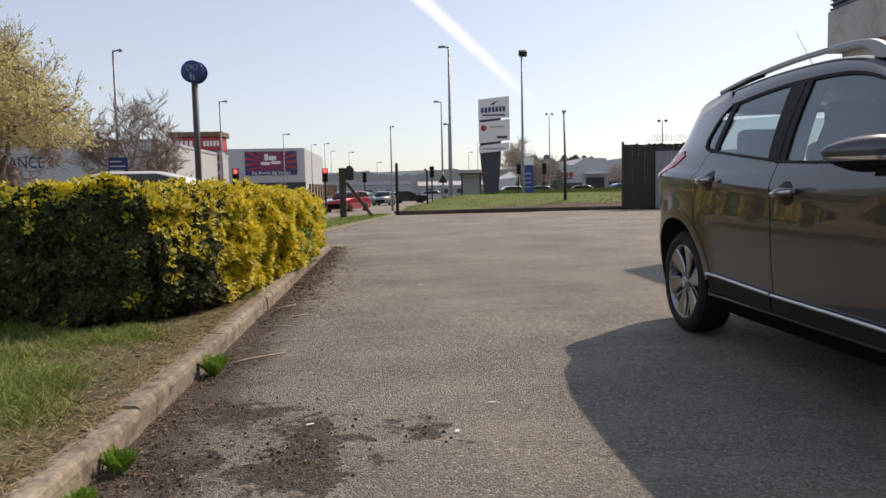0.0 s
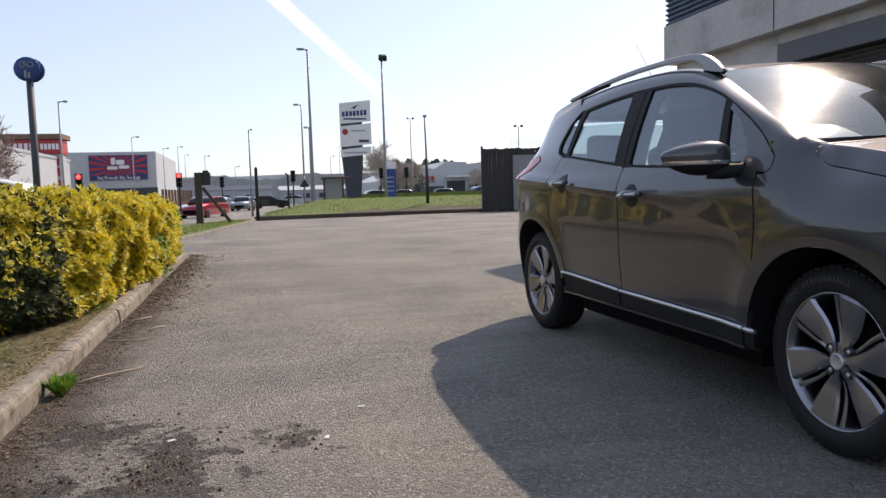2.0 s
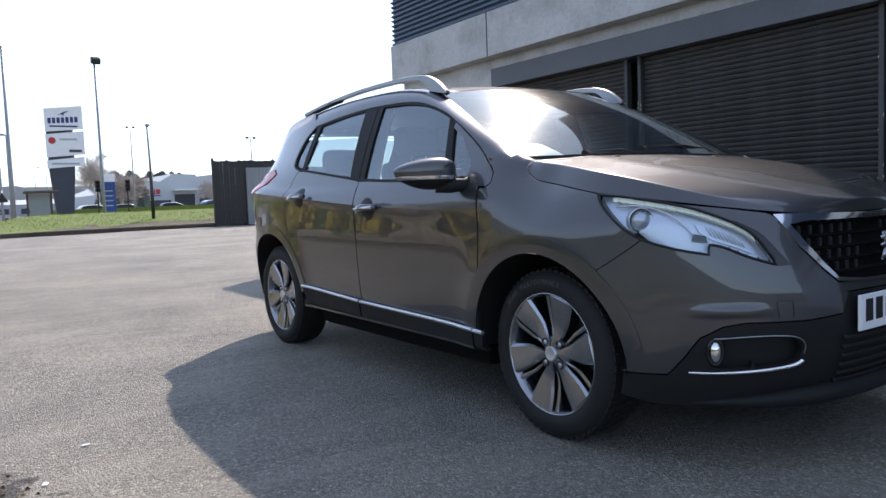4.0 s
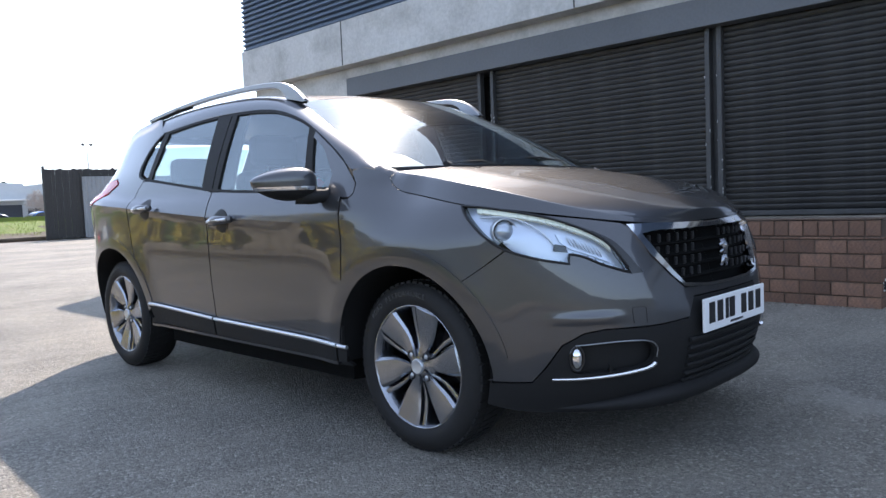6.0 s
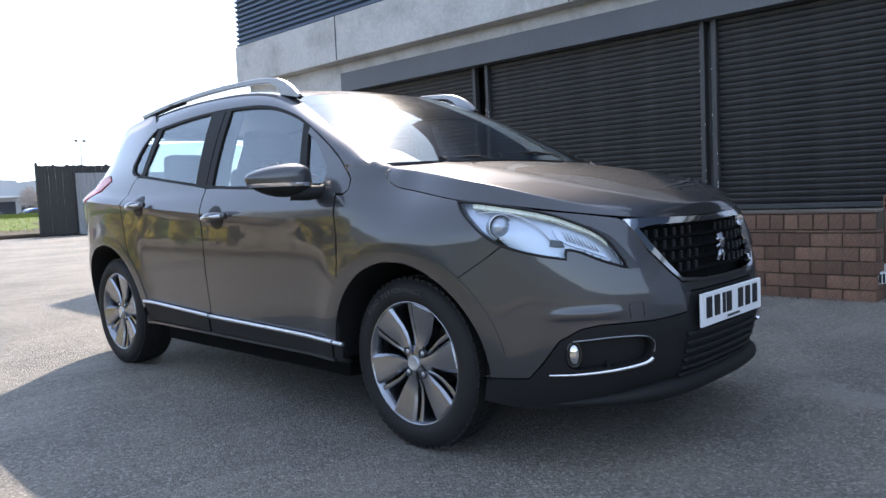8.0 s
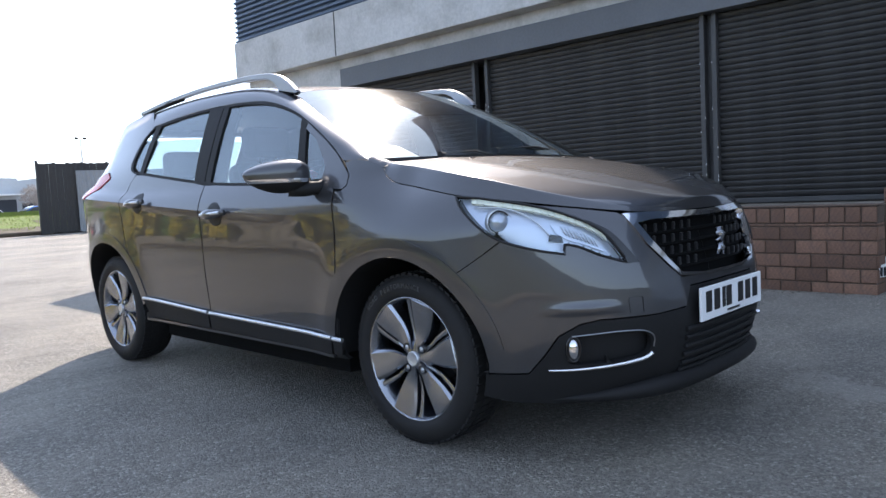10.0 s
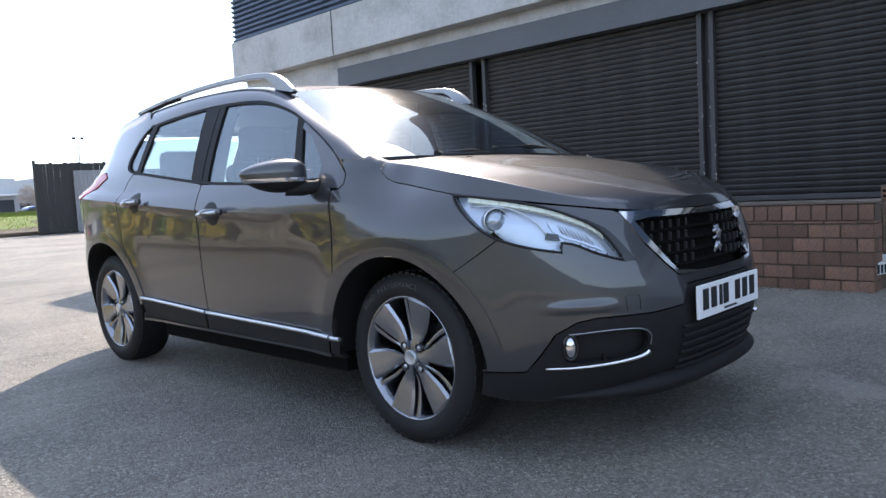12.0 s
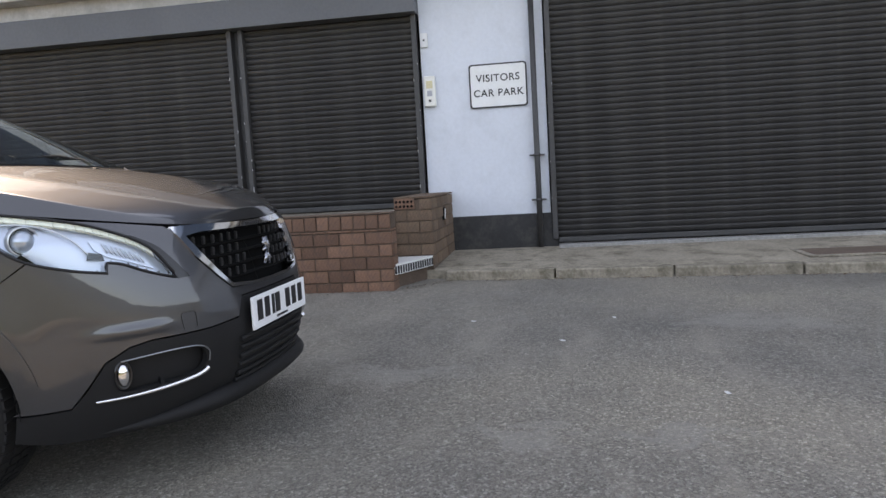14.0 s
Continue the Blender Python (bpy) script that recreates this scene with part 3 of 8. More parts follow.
tube(bm, ((7.33, 1.348, 0.51), (7.34, 1.346, 0.56), (7.36, 1.347, 0.61)), 0.006, 6)
part("pale_clip", bm, SIGN_WHITE, pocket)

step = thing("entrance_step", (0, 0, 0), "pale worn step slab with a ribbed edge", "step")
tagged(step, kind="structure")
bm = bmesh.new()
prism(bm, ((5.97, 1.595), (6.60, 1.37), (6.60, 1.80), (6.127, 1.80), (6.127, 1.60)), 0.125, 0.215, "z")
part("slab", bm, SIGN_WHITE, step, "pale slab top")
bm = bmesh.new()
prism(bm, ((6.128, 1.604), (6.60, 1.42), (6.60, 1.80), (6.128, 1.80)), 0.0, 0.123, "z")
part("riser", bm, MORTAR, step)
for k in range(16):
    u = (k + 0.5) / 16
    bm = box_bm((-0.012, -0.006, -0.033), (0.008, 0.004, 0.033))
    o = part("rib", bm, INK, step) if k == 0 else new("rib", first_rib.data)
    if k == 0:
        first_rib = o
    else:
        o.parent = step
        bm.free()
    o.matrix_basis = pose(5.97 + 0.63 * u, 1.595 - 0.225 * u - 0.001, 0.165, 0, 0, -19.6)


def wall_sign():
    ob = thing("car_park_sign", (7.998, 0.79, 1.884), "white metal sign with black border reading visitors car park", "sign")
    bm = bmesh.new()
    prism(bm, rounded(-0.312, -0.236, 0.312, 0.236, 0.035), -0.014, -0.002, "x")
    part("back_plate", bm, INK, ob, "black border")
    bm = bmesh.new()
    prism(bm, rounded(-0.296, -0.220, 0.296, 0.220, 0.025), -0.017, -0.010, "x")
    part("face", bm, SIGN_WHITE, ob)
    for words, z, size in (("VISITORS", 0.078, 0.107), ("CAR PARK", -0.08, 0.107)):
        me = text_mesh(words, size, 0.001, spacing=1.10, bold=0.0014)
        me.materials.clear()
        me.materials.append(INK)
        o = new("lettering", me)
        o.parent = ob
        o.matrix_basis = pose(-0.0185, 0, z, 90, 0, -90)
    return ob


wall_sign()

icom = thing("intercom", (7.998, 1.534, 1.871), "cream plastic intercom box with dark button", "intercom")
part("case", box_bm((-0.055, -0.062, -0.163), (0, 0.062, 0.163), 0.012), surf("cream plastic", (0.72, 0.71, 0.66), 0.4, var=0.06, bump=0), icom)
part("speaker", box_bm((-0.059, -0.035, 0.03), (-0.054, 0.035, 0.11), 0.002), surf("yellowed plastic", (0.62, 0.55, 0.34), 0.5, var=0.1, bump=0), icom, "yellowed panel")
part("name_plate", box_bm((-0.060, -0.028, -0.055), (-0.054, 0.028, 0.005), 0.002), surf("grey plate", (0.36, 0.36, 0.38), 0.4, var=0.1, bump=0), icom, "grey plate")
part("button", box_bm((-0.063, -0.014, -0.115), (-0.054, 0.014, -0.09), 0.003), INK, icom, "black button")

switch = thing("switch_box", (7.998, 1.571, 2.422), "small white square box on the wall", "box")
part("case", box_bm((-0.03, -0.04, -0.075), (0, 0.04, 0.075), 0.005), SIGN_WHITE, switch)
part("keyhole", box_bm((-0.033, -0.008, -0.012), (-0.029, 0.008, 0.012), 0.002), INK, switch)

pipe = thing("downpipe", (7.93, 0.405, 0.12), "black downpipe clipped to the pale wall", "pipe")
bm = bmesh.new()
tube(bm, ((0, 0, 0), (0, 0, 0.9), (0, 0, 2.88)), 0.030, 16)
part("pipe_run", bm, SHUTTER_FRAME, pipe)
for z in (0.50, 0.98):
    bm = bmesh.new()
    lathe(bm, ((z, 0.030), (z, 0.037), (z + 0.028, 0.037), (z + 0.028, 0.030)), "z", 16)
    box(bm, (0.0, -0.080, z + 0.005), (0.062, 0.080, z + 0.022), 0.003)
    part("clip", bm, SHUTTER_FRAME, pipe)
# ---- the car: one smooth body surface, cut into panels ----
# Car's own axes: X to its right-hand side, c backward from the front hub, z up.
CAR_AT = Vector((2.5, 2.1, 0.0))
NOSE, TAIL, HALF = 0.84, 0.79, 0.868
TAIL_FROM = 2.52



def lerp_table(table, v):
    """Value from a short table of (key, value)."""
    if v <= table[0][0]:
        return table[0][1]
    for (a, p), (b, q) in zip(table, table[1:]):
        if v <= b:
            return p + (q - p) * (v - a) / (b - a)
    return table[-1][1]


def eased_table(table, v):
    """The same, through the points without corners."""
    if v <= table[0][0] or v >= table[-1][0]:
        return lerp_table(table, v)
    k = max(i for i in range(len(table) - 1) if table[i][0] <= v)
    def slope(i):
        lo, hi = table[max(0, i - 1)], table[min(len(table) - 1, i + 1)]
        return (hi[1] - lo[1]) / (hi[0] - lo[0])
    (a, p), (b, q) = table[k], table[k + 1]
    t, w = (v - a) / (b - a), b - a
    return (2 * t ** 3 - 3 * t ** 2 + 1) * p + (t ** 3 - 2 * t ** 2 + t) * w * slope(k) + (3 * t ** 2 - 2 * t ** 3) * q + (t ** 3 - t ** 2) * w * slope(k + 1)


def plan_quarter(length, power, steps=240):
    """Arc length, depth and half width along a rounded corner, from the flank to the middle."""
    out, run, last = [], 0.0, None
    for i in range(steps + 1):
        a = math.pi / 2 * i / steps
        depth, wide = length * math.sin(a) ** (2 / power), HALF * max(0.0, math.cos(a)) ** (2 / power)
        if last:
            run += math.hypot(depth - last[0], wide - last[1])
        out.append((run, depth, wide))
        last = (depth, wide)
    return out


FRONT_Q, REAR_Q = plan_quarter(NOSE, 2.7), plan_quarter(TAIL, 3.0)
S_NOSE, S_TAIL = -FRONT_Q[-1][0], TAIL_FROM + REAR_Q[-1][0]


def plan(s):
    """Half width, c and outward normal of the widest outline at the arc length s (equal to c along the flank)."""
    if 0 <= s <= TAIL_FROM:
        return HALF, s, 1.0, 0.0
    table, run = (FRONT_Q, -s) if s < 0 else (REAR_Q, s - TAIL_FROM)
    lo, hi = 0, len(table) - 1
    while hi - lo > 1:
        mid = (lo + hi) // 2
        if table[mid][0] <= run:
            lo = mid
        else:
            hi = mid
    (r0, d0, w0), (r1, d1, w1) = table[lo], table[hi]
    k = min(1.0, max(0.0, (run - r0) / max(1e-9, r1 - r0)))
    depth, wide = d0 + (d1 - d0) * k, w0 + (w1 - w0) * k
    length, power = (NOSE, 2.7) if s < 0 else (TAIL, 3.0)
    nx, nd = (wide / HALF) ** (power - 1) / HALF, (depth / length) ** (power - 1) / length
    size = math.hypot(nx, nd)
    if s < 0:
        return wide, -depth, nx / size, -nd / size
    return wide, TAIL_FROM + depth, nx / size, nd / size


def crease_z(c):
    """Height of the shoulder crease that runs through the door handles."""
    return 0.858 + 0.043 * (c - 0.62) + 0.025 * max(0.0, c - 1.37)


def flank(c, z):
    """How far the flank lies inside the widest outline."""
    def above_belt(h):
        return 0.045 + 0.26 * (h - 1.0) + 0.26 * (h - 1.0) ** 2
    if z < 0.88:
        plain_side = 0.05 * ((0.88 - z) / 0.62) ** 1.7
    elif z < 1.0:
        plain_side = 0.045 * ((z - 0.88) / 0.12) ** 1.6
    else:
        plain_side = above_belt(z)
    zc = crease_z(c)
    top = max(1.0, zc + 0.06)
    if z < zc:
        creased = 0.05 * ((zc - z) / 0.62) ** 1.7 + 0.011 * (1 - math.exp((z - zc) / 0.06))
    elif z < top:
        k = (z - zc) / (top - zc)
        creased = above_belt(top) * (0.42 * k + 0.58 * k * k)
    else:
        creased = above_belt(z)
    share = smooth(0.15, 0.85, c)
    d = plain_side * (1 - share) + creased * share
    # fender top rolls in towards the bonnet
    d += smooth(0.31, -0.06, c) * (0.42 * max(0.0, z - 0.80) + 1.2 * max(0.0, z - 0.84) ** 2) * (1 - smooth(1.02, 1.14, z))
    # the cabin narrows towards the tail
    d += 0.07 * smooth(2.1, 3.0, c) * smooth(0.95, 1.25, z)
    # haunches over the wheels
    for hub in (0.0, 2.538):
        r = math.hypot(c - hub, z - 0.315)
        d -= 0.015 * math.exp(-((r - 0.42) / 0.090) ** 2) * (1 if z > 0.2 else 0)
    return d


def front_set(z):
    """How far the nose lies behind its foremost line."""
    return eased_table(((0.15, 0.14), (0.20, 0.10), (0.26, 0.05), (0.33, 0.02), (0.45, 0.0), (0.56, 0.006), (0.63, 0.02), (0.70, 0.04),
                       (0.78, 0.07), (0.83, 0.10), (0.90, 0.17), (1.0, 0.32)), z)


def rear_set(z):
    return eased_table(((0.18, 0.10), (0.30, 0.03), (0.48, 0.0), (0.62, 0.01), (0.75, 0.05), (0.95, 0.08), (1.05, 0.13),
                       (1.20, 0.28), (1.35, 0.43), (1.47, 0.54)), z)


def body(s, z, out=0.0):
    """The point of the body at arc length s and height z, moved outward by out. X to the car's right."""
    wide, c, nx, nc = plan(s)
    deep = front_set(z) if nc < 0 else rear_set(z)
    # a short ledge pressed into the bumper's corner
    if s < -0.45 and z < 0.7:
        out += 0.010 * math.exp(-((z - 0.528) / 0.011) ** 2) * smooth(-0.52, -0.70, s) * smooth(-0.88, -0.74, s)
    return wide - nx * (flank(c, z) - out), c - nc * (deep - out), z


def car_place(p, side=1):
    """The car's own X, c, z as a place under the car's empty."""
    return Vector((-side * p[0], p[1], p[2]))


def clip_cell(poly, s0, s1, z0, z1):
    """The part of an outline that lies in one cell."""
    for axis, bound, keep_less in ((0, s0, False), (0, s1, True), (1, z0, False), (1, z1, True)):
        out = []
        for i, p in enumerate(poly):
            q = poly[i - 1]
            pin = p[axis] <= bound if keep_less else p[axis] >= bound
            qin = q[axis] <= bound if keep_less else q[axis] >= bound
            if pin != qin:
                k = (bound - q[axis]) / (p[axis] - q[axis])
                out.append((q[0] + k * (p[0] - q[0]), q[1] + k * (p[1] - q[1])))
            if pin:
                out.append(p)
        poly = out
        if len(poly) < 3:
            return []
    return poly


def panel_bm(outline, out=0.0, thick=0.014, side=1, cell=0.03, creased=False):
    """A body panel: the outline, in s and z, laid on the body and given returned edges.
    A creased panel has a row of edges along the shoulder crease."""
    bm, made = bmesh.new(), {}
    def shift(s):
        return crease_z(plan(s)[1]) if creased else 0.0
    def surface(s, z):
        return body(s, z + shift(s), out)
    if creased:
        fine = []
        for a, b in zip(outline, outline[1:] + outline[:1]):
            n = max(1, int(math.hypot(b[0] - a[0], b[1] - a[1]) / 0.05))
            fine += [(a[0] + (b[0] - a[0]) * k / n, a[1] + (b[1] - a[1]) * k / n) for k in range(n)]
        outline = [(s, z - shift(s)) for s, z in fine]
    def vert(p):
        key = (round(p[0], 4), round(p[1], 4))
        if key not in made:
            made[key] = bm.verts.new(car_place(surface(*p), side))
        return made[key]
    lo_s, hi_s = min(p[0] for p in outline), max(p[0] for p in outline)
    lo_z, hi_z = min(p[1] for p in outline), max(p[1] for p in outline)
    if creased:
        lo_z, hi_z = math.floor(lo_z / cell) * cell, math.ceil(hi_z / cell) * cell
        row_of_crease = round(-lo_z / cell)
        nz = round((hi_z - lo_z) / cell)
    else:
        nz = max(1, int((hi_z - lo_z) / cell))
    ns = max(1, int((hi_s - lo_s) / cell))
    for i in range(ns):
        for j in range(nz):
            s0, s1 = lo_s + (hi_s - lo_s) * i / ns, lo_s + (hi_s - lo_s) * (i + 1) / ns
            z0, z1 = lo_z + (hi_z - lo_z) * j / nz, lo_z + (hi_z - lo_z) * (j + 1) / nz
            if creased:
                z0, z1 = (0.0 if j == row_of_crease else z0), (0.0 if j + 1 == row_of_crease else z1)
            piece = clip_cell(outline, s0, s1, z0, z1)
            vs = []
            for p in piece:
                v = vert(p)
                if v not in vs:
                    vs.append(v)
            if len(vs) >= 3:
                try:
                    f = bm.faces.new(vs)
                    f.smooth = True
                except ValueError:
                    pass
    if creased:
        on_line = {v for (s, z), v in made.items() if abs(z) < 1e-4 and plan(s)[1] > 0.55}
        for e in bm.edges:
            if e.verts[0] in on_line and e.verts[1] in on_line:
                e.smooth = False
    bmesh.ops.remove_doubles(bm, verts=bm.verts, dist=0.0004)
    bmesh.ops.dissolve_degenerate(bm, edges=bm.edges, dist=0.0003)
    bm.normal_update()
    # all faces look outward
    middle = Vector((0, 1.3, 0.7))
    for f in bm.faces:
        away = f.calc_center_median() - middle
        away.y *= 0.45
        if f.normal.dot(away) < 0:
            f.normal_flip()
    bm.normal_update()
    if thick:
        rim = [e for e in bm.edges if len(e.link_faces) == 1]
        normals = {v: v.normal.copy() for e in rim for v in e.verts}
        made_edge = bmesh.ops.extrude_edge_only(bm, edges=rim)["geom"]
        new_verts = [g for g in made_edge if isinstance(g, bmesh.types.BMVert)]
        near = {tuple(round(x, 5) for x in v.co): n for v, n in normals.items()}
        for v in new_verts:
            n = near.get(tuple(round(x, 5) for x in v.co))
            if n is not None:
                v.co -= n * thick
        for e in rim:
            e.smooth = False
    return bm


def arch(hub, r, a0, a1, n=22, zc=0.315):
    """Points of a wheel opening, by angle in degrees from the back, upward."""
    return [(hub + r * math.cos(radians(a0 + (a1 - a0) * k / n)), zc + r * math.sin(radians(a0 + (a1 - a0) * k / n))) for k in range(n + 1)]


def curve_through(points, n):
    """A smooth line through points (Catmull-Rom), n steps a span."""
    pts = [Vector(p) for p in points]
    ext = [2 * pts[0] - pts[1], *pts, 2 * pts[-1] - pts[-2]]
    out = []
    for i in range(1, len(ext) - 2):
        a, b, c, d = ext[i - 1:i + 3]
        for k in range(n):
            t = k / n
            out.append(0.5 * (2 * b + (c - a) * t + (2 * a - 5 * b + 4 * c - d) * t * t + (3 * b - a - 3 * c + d) * t ** 3))
    return out + [pts[-1]]


def flat_curve(points, n):
    return [(p.x, p.y) for p in curve_through([(*p, 0) for p in points], n)]


def loft_bm(lines):
    """A skin over lines of equal count."""
    bm = bmesh.new()
    grid = [[bm.verts.new(p) for p in line] for line in lines]
    for a, b in zip(grid, grid[1:]):
        for k in range(len(a) - 1):
            if (a[k].co - a[k + 1].co).length + (b[k].co - b[k + 1].co).length < 1e-6:
                continue
            f = bm.faces.new((a[k], a[k + 1], b[k + 1], b[k]))
            f.smooth = True
    bmesh.ops.remove_doubles(bm, verts=bm.verts, dist=0.0003)
    bmesh.ops.recalc_face_normals(bm, faces=bm.faces)
    return bm


def face_up(bm):
    bm.normal_update()
    if sum(f.normal.z * f.calc_area() for f in bm.faces) < 0:
        for f in bm.faces:
            f.normal_flip()
    return bm


ROOF_EDGE = ((0.92, 0.590, 1.410), (1.05, 0.602, 1.446), (1.25, 0.610, 1.470), (1.5, 0.615, 1.480), (1.85, 0.612, 1.482), (2.2, 0.60, 1.470), (2.55, 0.575, 1.445), (2.93, 0.53, 1.400))
WINDOW_TOP = flat_curve(((0.29, 1.025), (0.36, 1.097), (0.45, 1.157), (0.58, 1.230), (0.75, 1.308), (1.0, 1.375), (1.33, 1.400), (1.70, 1.398), (2.10, 1.368)), 5)
WINDOW_REAR = flat_curve(((2.10, 1.368), (2.20, 1.30), (2.27, 1.20), (2.275, 1.145), (2.235, 1.118), (2.17, 1.103)), 4)
BELT = flat_curve(((2.17, 1.103), (1.80, 1.060), (1.37, 1.013), (1.0, 0.992), (0.6, 0.984), (0.36, 0.985)), 4)
HOOD_EDGE = ((0.135, 1.020), (0.118, 0.998), (0.075, 0.973), (0.03, 0.960), (-0.10, 0.939), (-0.29, 0.910), (-0.42, 0.8965), (-0.61, 0.8735), (-0.78, 0.8515), (-0.92, 0.8345), (-1.05, 0.8225), (-1.2, 0.816))
LAMP_TOP = flat_curve(((-0.295, 0.903), (-0.42, 0.893), (-0.61, 0.864), (-0.73, 0.828), (-0.83, 0.773), (-0.885, 0.685)), 5)
LAMP_LOW = flat_curve(((-0.885, 0.668), (-0.80, 0.697), (-0.735, 0.727), (-0.692, 0.737)), 5) + [(-0.684, 0.722), (-0.682, 0.706)] + flat_curve(((-0.682, 0.706), (-0.58, 0.725), (-0.47, 0.758), (-0.40, 0.803), (-0.33, 0.862), (-0.295, 0.903)), 4)[1:]


def build_car():
    car = thing("parked_suv", tuple(CAR_AT), "dark grey-brown five-door crossover parked on the asphalt", "car")

    def both(name, outline, material, label="", out=0.0, thick=0.014, cell=0.03, creased=False):
        made = []
        for side in (1, -1):
            made.append(part(name, panel_bm(outline, out, thick, side, cell, creased), material, car, label))
        return made

    gap = 0.004
    # doors
    front_door = [(0.395, 0.335), (1.395, 0.335), (1.385, 0.60), (1.365, 0.85), (1.362, 0.93), (1.368, 1.008)] + [p for p in BELT if p[0] < 1.366] + [(0.336, 0.95), (0.326, 0.80), (0.335, 0.60)]
    rear_door = [(1.403, 0.335), (2.06, 0.335), (2.085, 0.40), (2.115, 0.47)] + flat_curve(((2.145, 0.53), (2.20, 0.62), (2.245, 0.73), (2.265, 0.86), (2.255, 0.97), (2.225, 1.05), (2.17, 1.098)), 4) + [p for p in BELT if 1.376 < p[0] < 2.16] + [(1.376, 1.008), (1.370, 0.93), (1.373, 0.85), (1.393, 0.60)]
    fd = both("front_door", front_door, PAINT, cell=0.02, creased=True)
    rd = both("rear_door", rear_door, PAINT, cell=0.02, creased=True)
    for doors, c0, z0 in ((fd, 1.21, 0.862), (rd, 2.03, 0.932)):
        for side, door in zip((1, -1), doors):
            handle_on(door, c0, z0, side)
    # wings, quarter panels, bumpers
    fender = [(0.388, 0.30), (0.328, 0.60), (0.318, 0.80), (0.325, 0.944), (0.285, 0.946), (0.262, 0.965), (0.269, 1.007), (0.288, 1.034), (0.30, 1.052), (0.25, 1.064), (0.20, 1.053), (0.16, 1.038), (0.140, 1.022)] + [(s, z - gap) for s, z in HOOD_EDGE[:6]] + [(-0.297, 0.893), (-0.338, 0.857), (-0.408, 0.797), (-0.472, 0.756), (-0.315, 0.662)] + arch(0, 0.385, 127, -2, 30)
    both("front_wing", fender, PAINT)
    quarter = flat_curve(((2.151, 0.53), (2.206, 0.62), (2.252, 0.73), (2.272, 0.86), (2.262, 0.97), (2.232, 1.05), (2.176, 1.10)), 4) + WINDOW_REAR[::-1] + [(2.12, 1.373), (2.2, 1.455), (2.55, 1.435), (2.93, 1.385), (3.10, 1.30), (3.2, 1.12), (2.98, 1.115), (2.62, 1.135), (2.56, 1.10), (2.80, 0.985), (3.2, 0.965), (3.2, 0.60), (2.90, 0.58)] + arch(2.535, 0.405, 40, 148, 26)
    both("rear_quarter", quarter, PAINT, cell=0.02, creased=True)
    both("tail_lamp", [(2.565, 1.10), (2.62, 1.13), (2.98, 1.11), (3.2, 1.115), (3.2, 0.97), (2.81, 0.99)], RED_LENS, "red wrap-around tail lamp", out=0.006)
    rear_bumper = [(3.2, 0.594), (2.90, 0.574)] + arch(2.535, 0.405, 38, -8, 10) + [(2.96, 0.24), (3.3, 0.26), (S_TAIL - 0.001, 0.27), (S_TAIL - 0.001, 0.62), (3.6, 0.61)]
    both("rear_bumper", rear_bumper, PAINT)
    both("tailgate", [(3.206, 0.60), (3.6, 0.615), (S_TAIL - 0.001, 0.625), (S_TAIL - 0.001, 1.06), (3.206, 1.06)], PAINT)
    screen_from = S_TAIL - 0.38
    both("rear_screen", [(screen_from, 1.066), (S_TAIL - 0.001, 1.066), (S_TAIL - 0.001, 1.37), (screen_from + 0.03, 1.35)], GLASS_SIDE, thick=0.0)
    both("tailgate_pillar", [(3.12, 1.066), (screen_from - 0.004, 1.066), (screen_from + 0.026, 1.352), (3.08, 1.34)], PAINT)
    nose = S_NOSE + 0.0005
    bumper = [(-0.245, 0.615), (-0.316, 0.6595), (-0.474, 0.7525)] + [(s, z - gap) for s, z in LAMP_LOW[::-1] if s < -0.48] + [(-0.892, 0.69)] + [(s - 0.004, z + gap) for s, z in LAMP_TOP[::-1][1:10]] + [(-0.62, 0.865), (-0.78, 0.846), (-0.92, 0.826), (-0.945, 0.812), (-0.99, 0.716), (-1.06, 0.642), (-1.12, 0.596), (nose, 0.588), (nose, 0.567), (-1.16, 0.567), (-1.12, 0.50), (-0.97, 0.492), (-0.76, 0.494), (-0.69, 0.483), (-0.615, 0.445), (-0.56, 0.37), (-0.52, 0.322), (-0.36, 0.318)] + arch(0, 0.385, 178, 128, 14)
    both("front_bumper", bumper, PAINT, cell=0.012)
    # lower black bumper with an opening for the fog lamp
    fog_hole = flat_curve(((-0.645, 0.405), (-0.655, 0.352), (-0.76, 0.346), (-0.90, 0.354), (-0.945, 0.375), (-0.945, 0.415), (-0.91, 0.440), (-0.80, 0.446), (-0.69, 0.446), (-0.655, 0.432), (-0.645, 0.405)), 4)
    left_part = [(-0.37, 0.312), (-0.52, 0.316), (-0.566, 0.368), (-0.619, 0.441), (-0.692, 0.478), (-0.76, 0.489), (-0.80, 0.488), (-0.80, 0.446)] + sorted([p for p in fog_hole[:-1] if p[0] > -0.80 and p[1] >= 0.405]) + sorted([p for p in fog_hole[:-1] if p[0] > -0.80 and p[1] < 0.405])[::-1] + [(-0.80, 0.348), (-0.80, 0.205), (-0.5, 0.215), (-0.36, 0.235)]
    upper_rest = [(-0.80, 0.488), (-0.97, 0.487), (-1.117, 0.495), (-1.157, 0.562), (nose, 0.562), (nose, 0.20), (-1.0, 0.20), (-0.80, 0.205), (-0.80, 0.348)] + [p for p in fog_hole if p[0] < -0.80] + [(-0.80, 0.446)]
    both("lower_bumper", left_part, TRIM, thick=0.02, cell=0.02)
    both("lower_grille", upper_rest, TRIM, thick=0.02, cell=0.02)
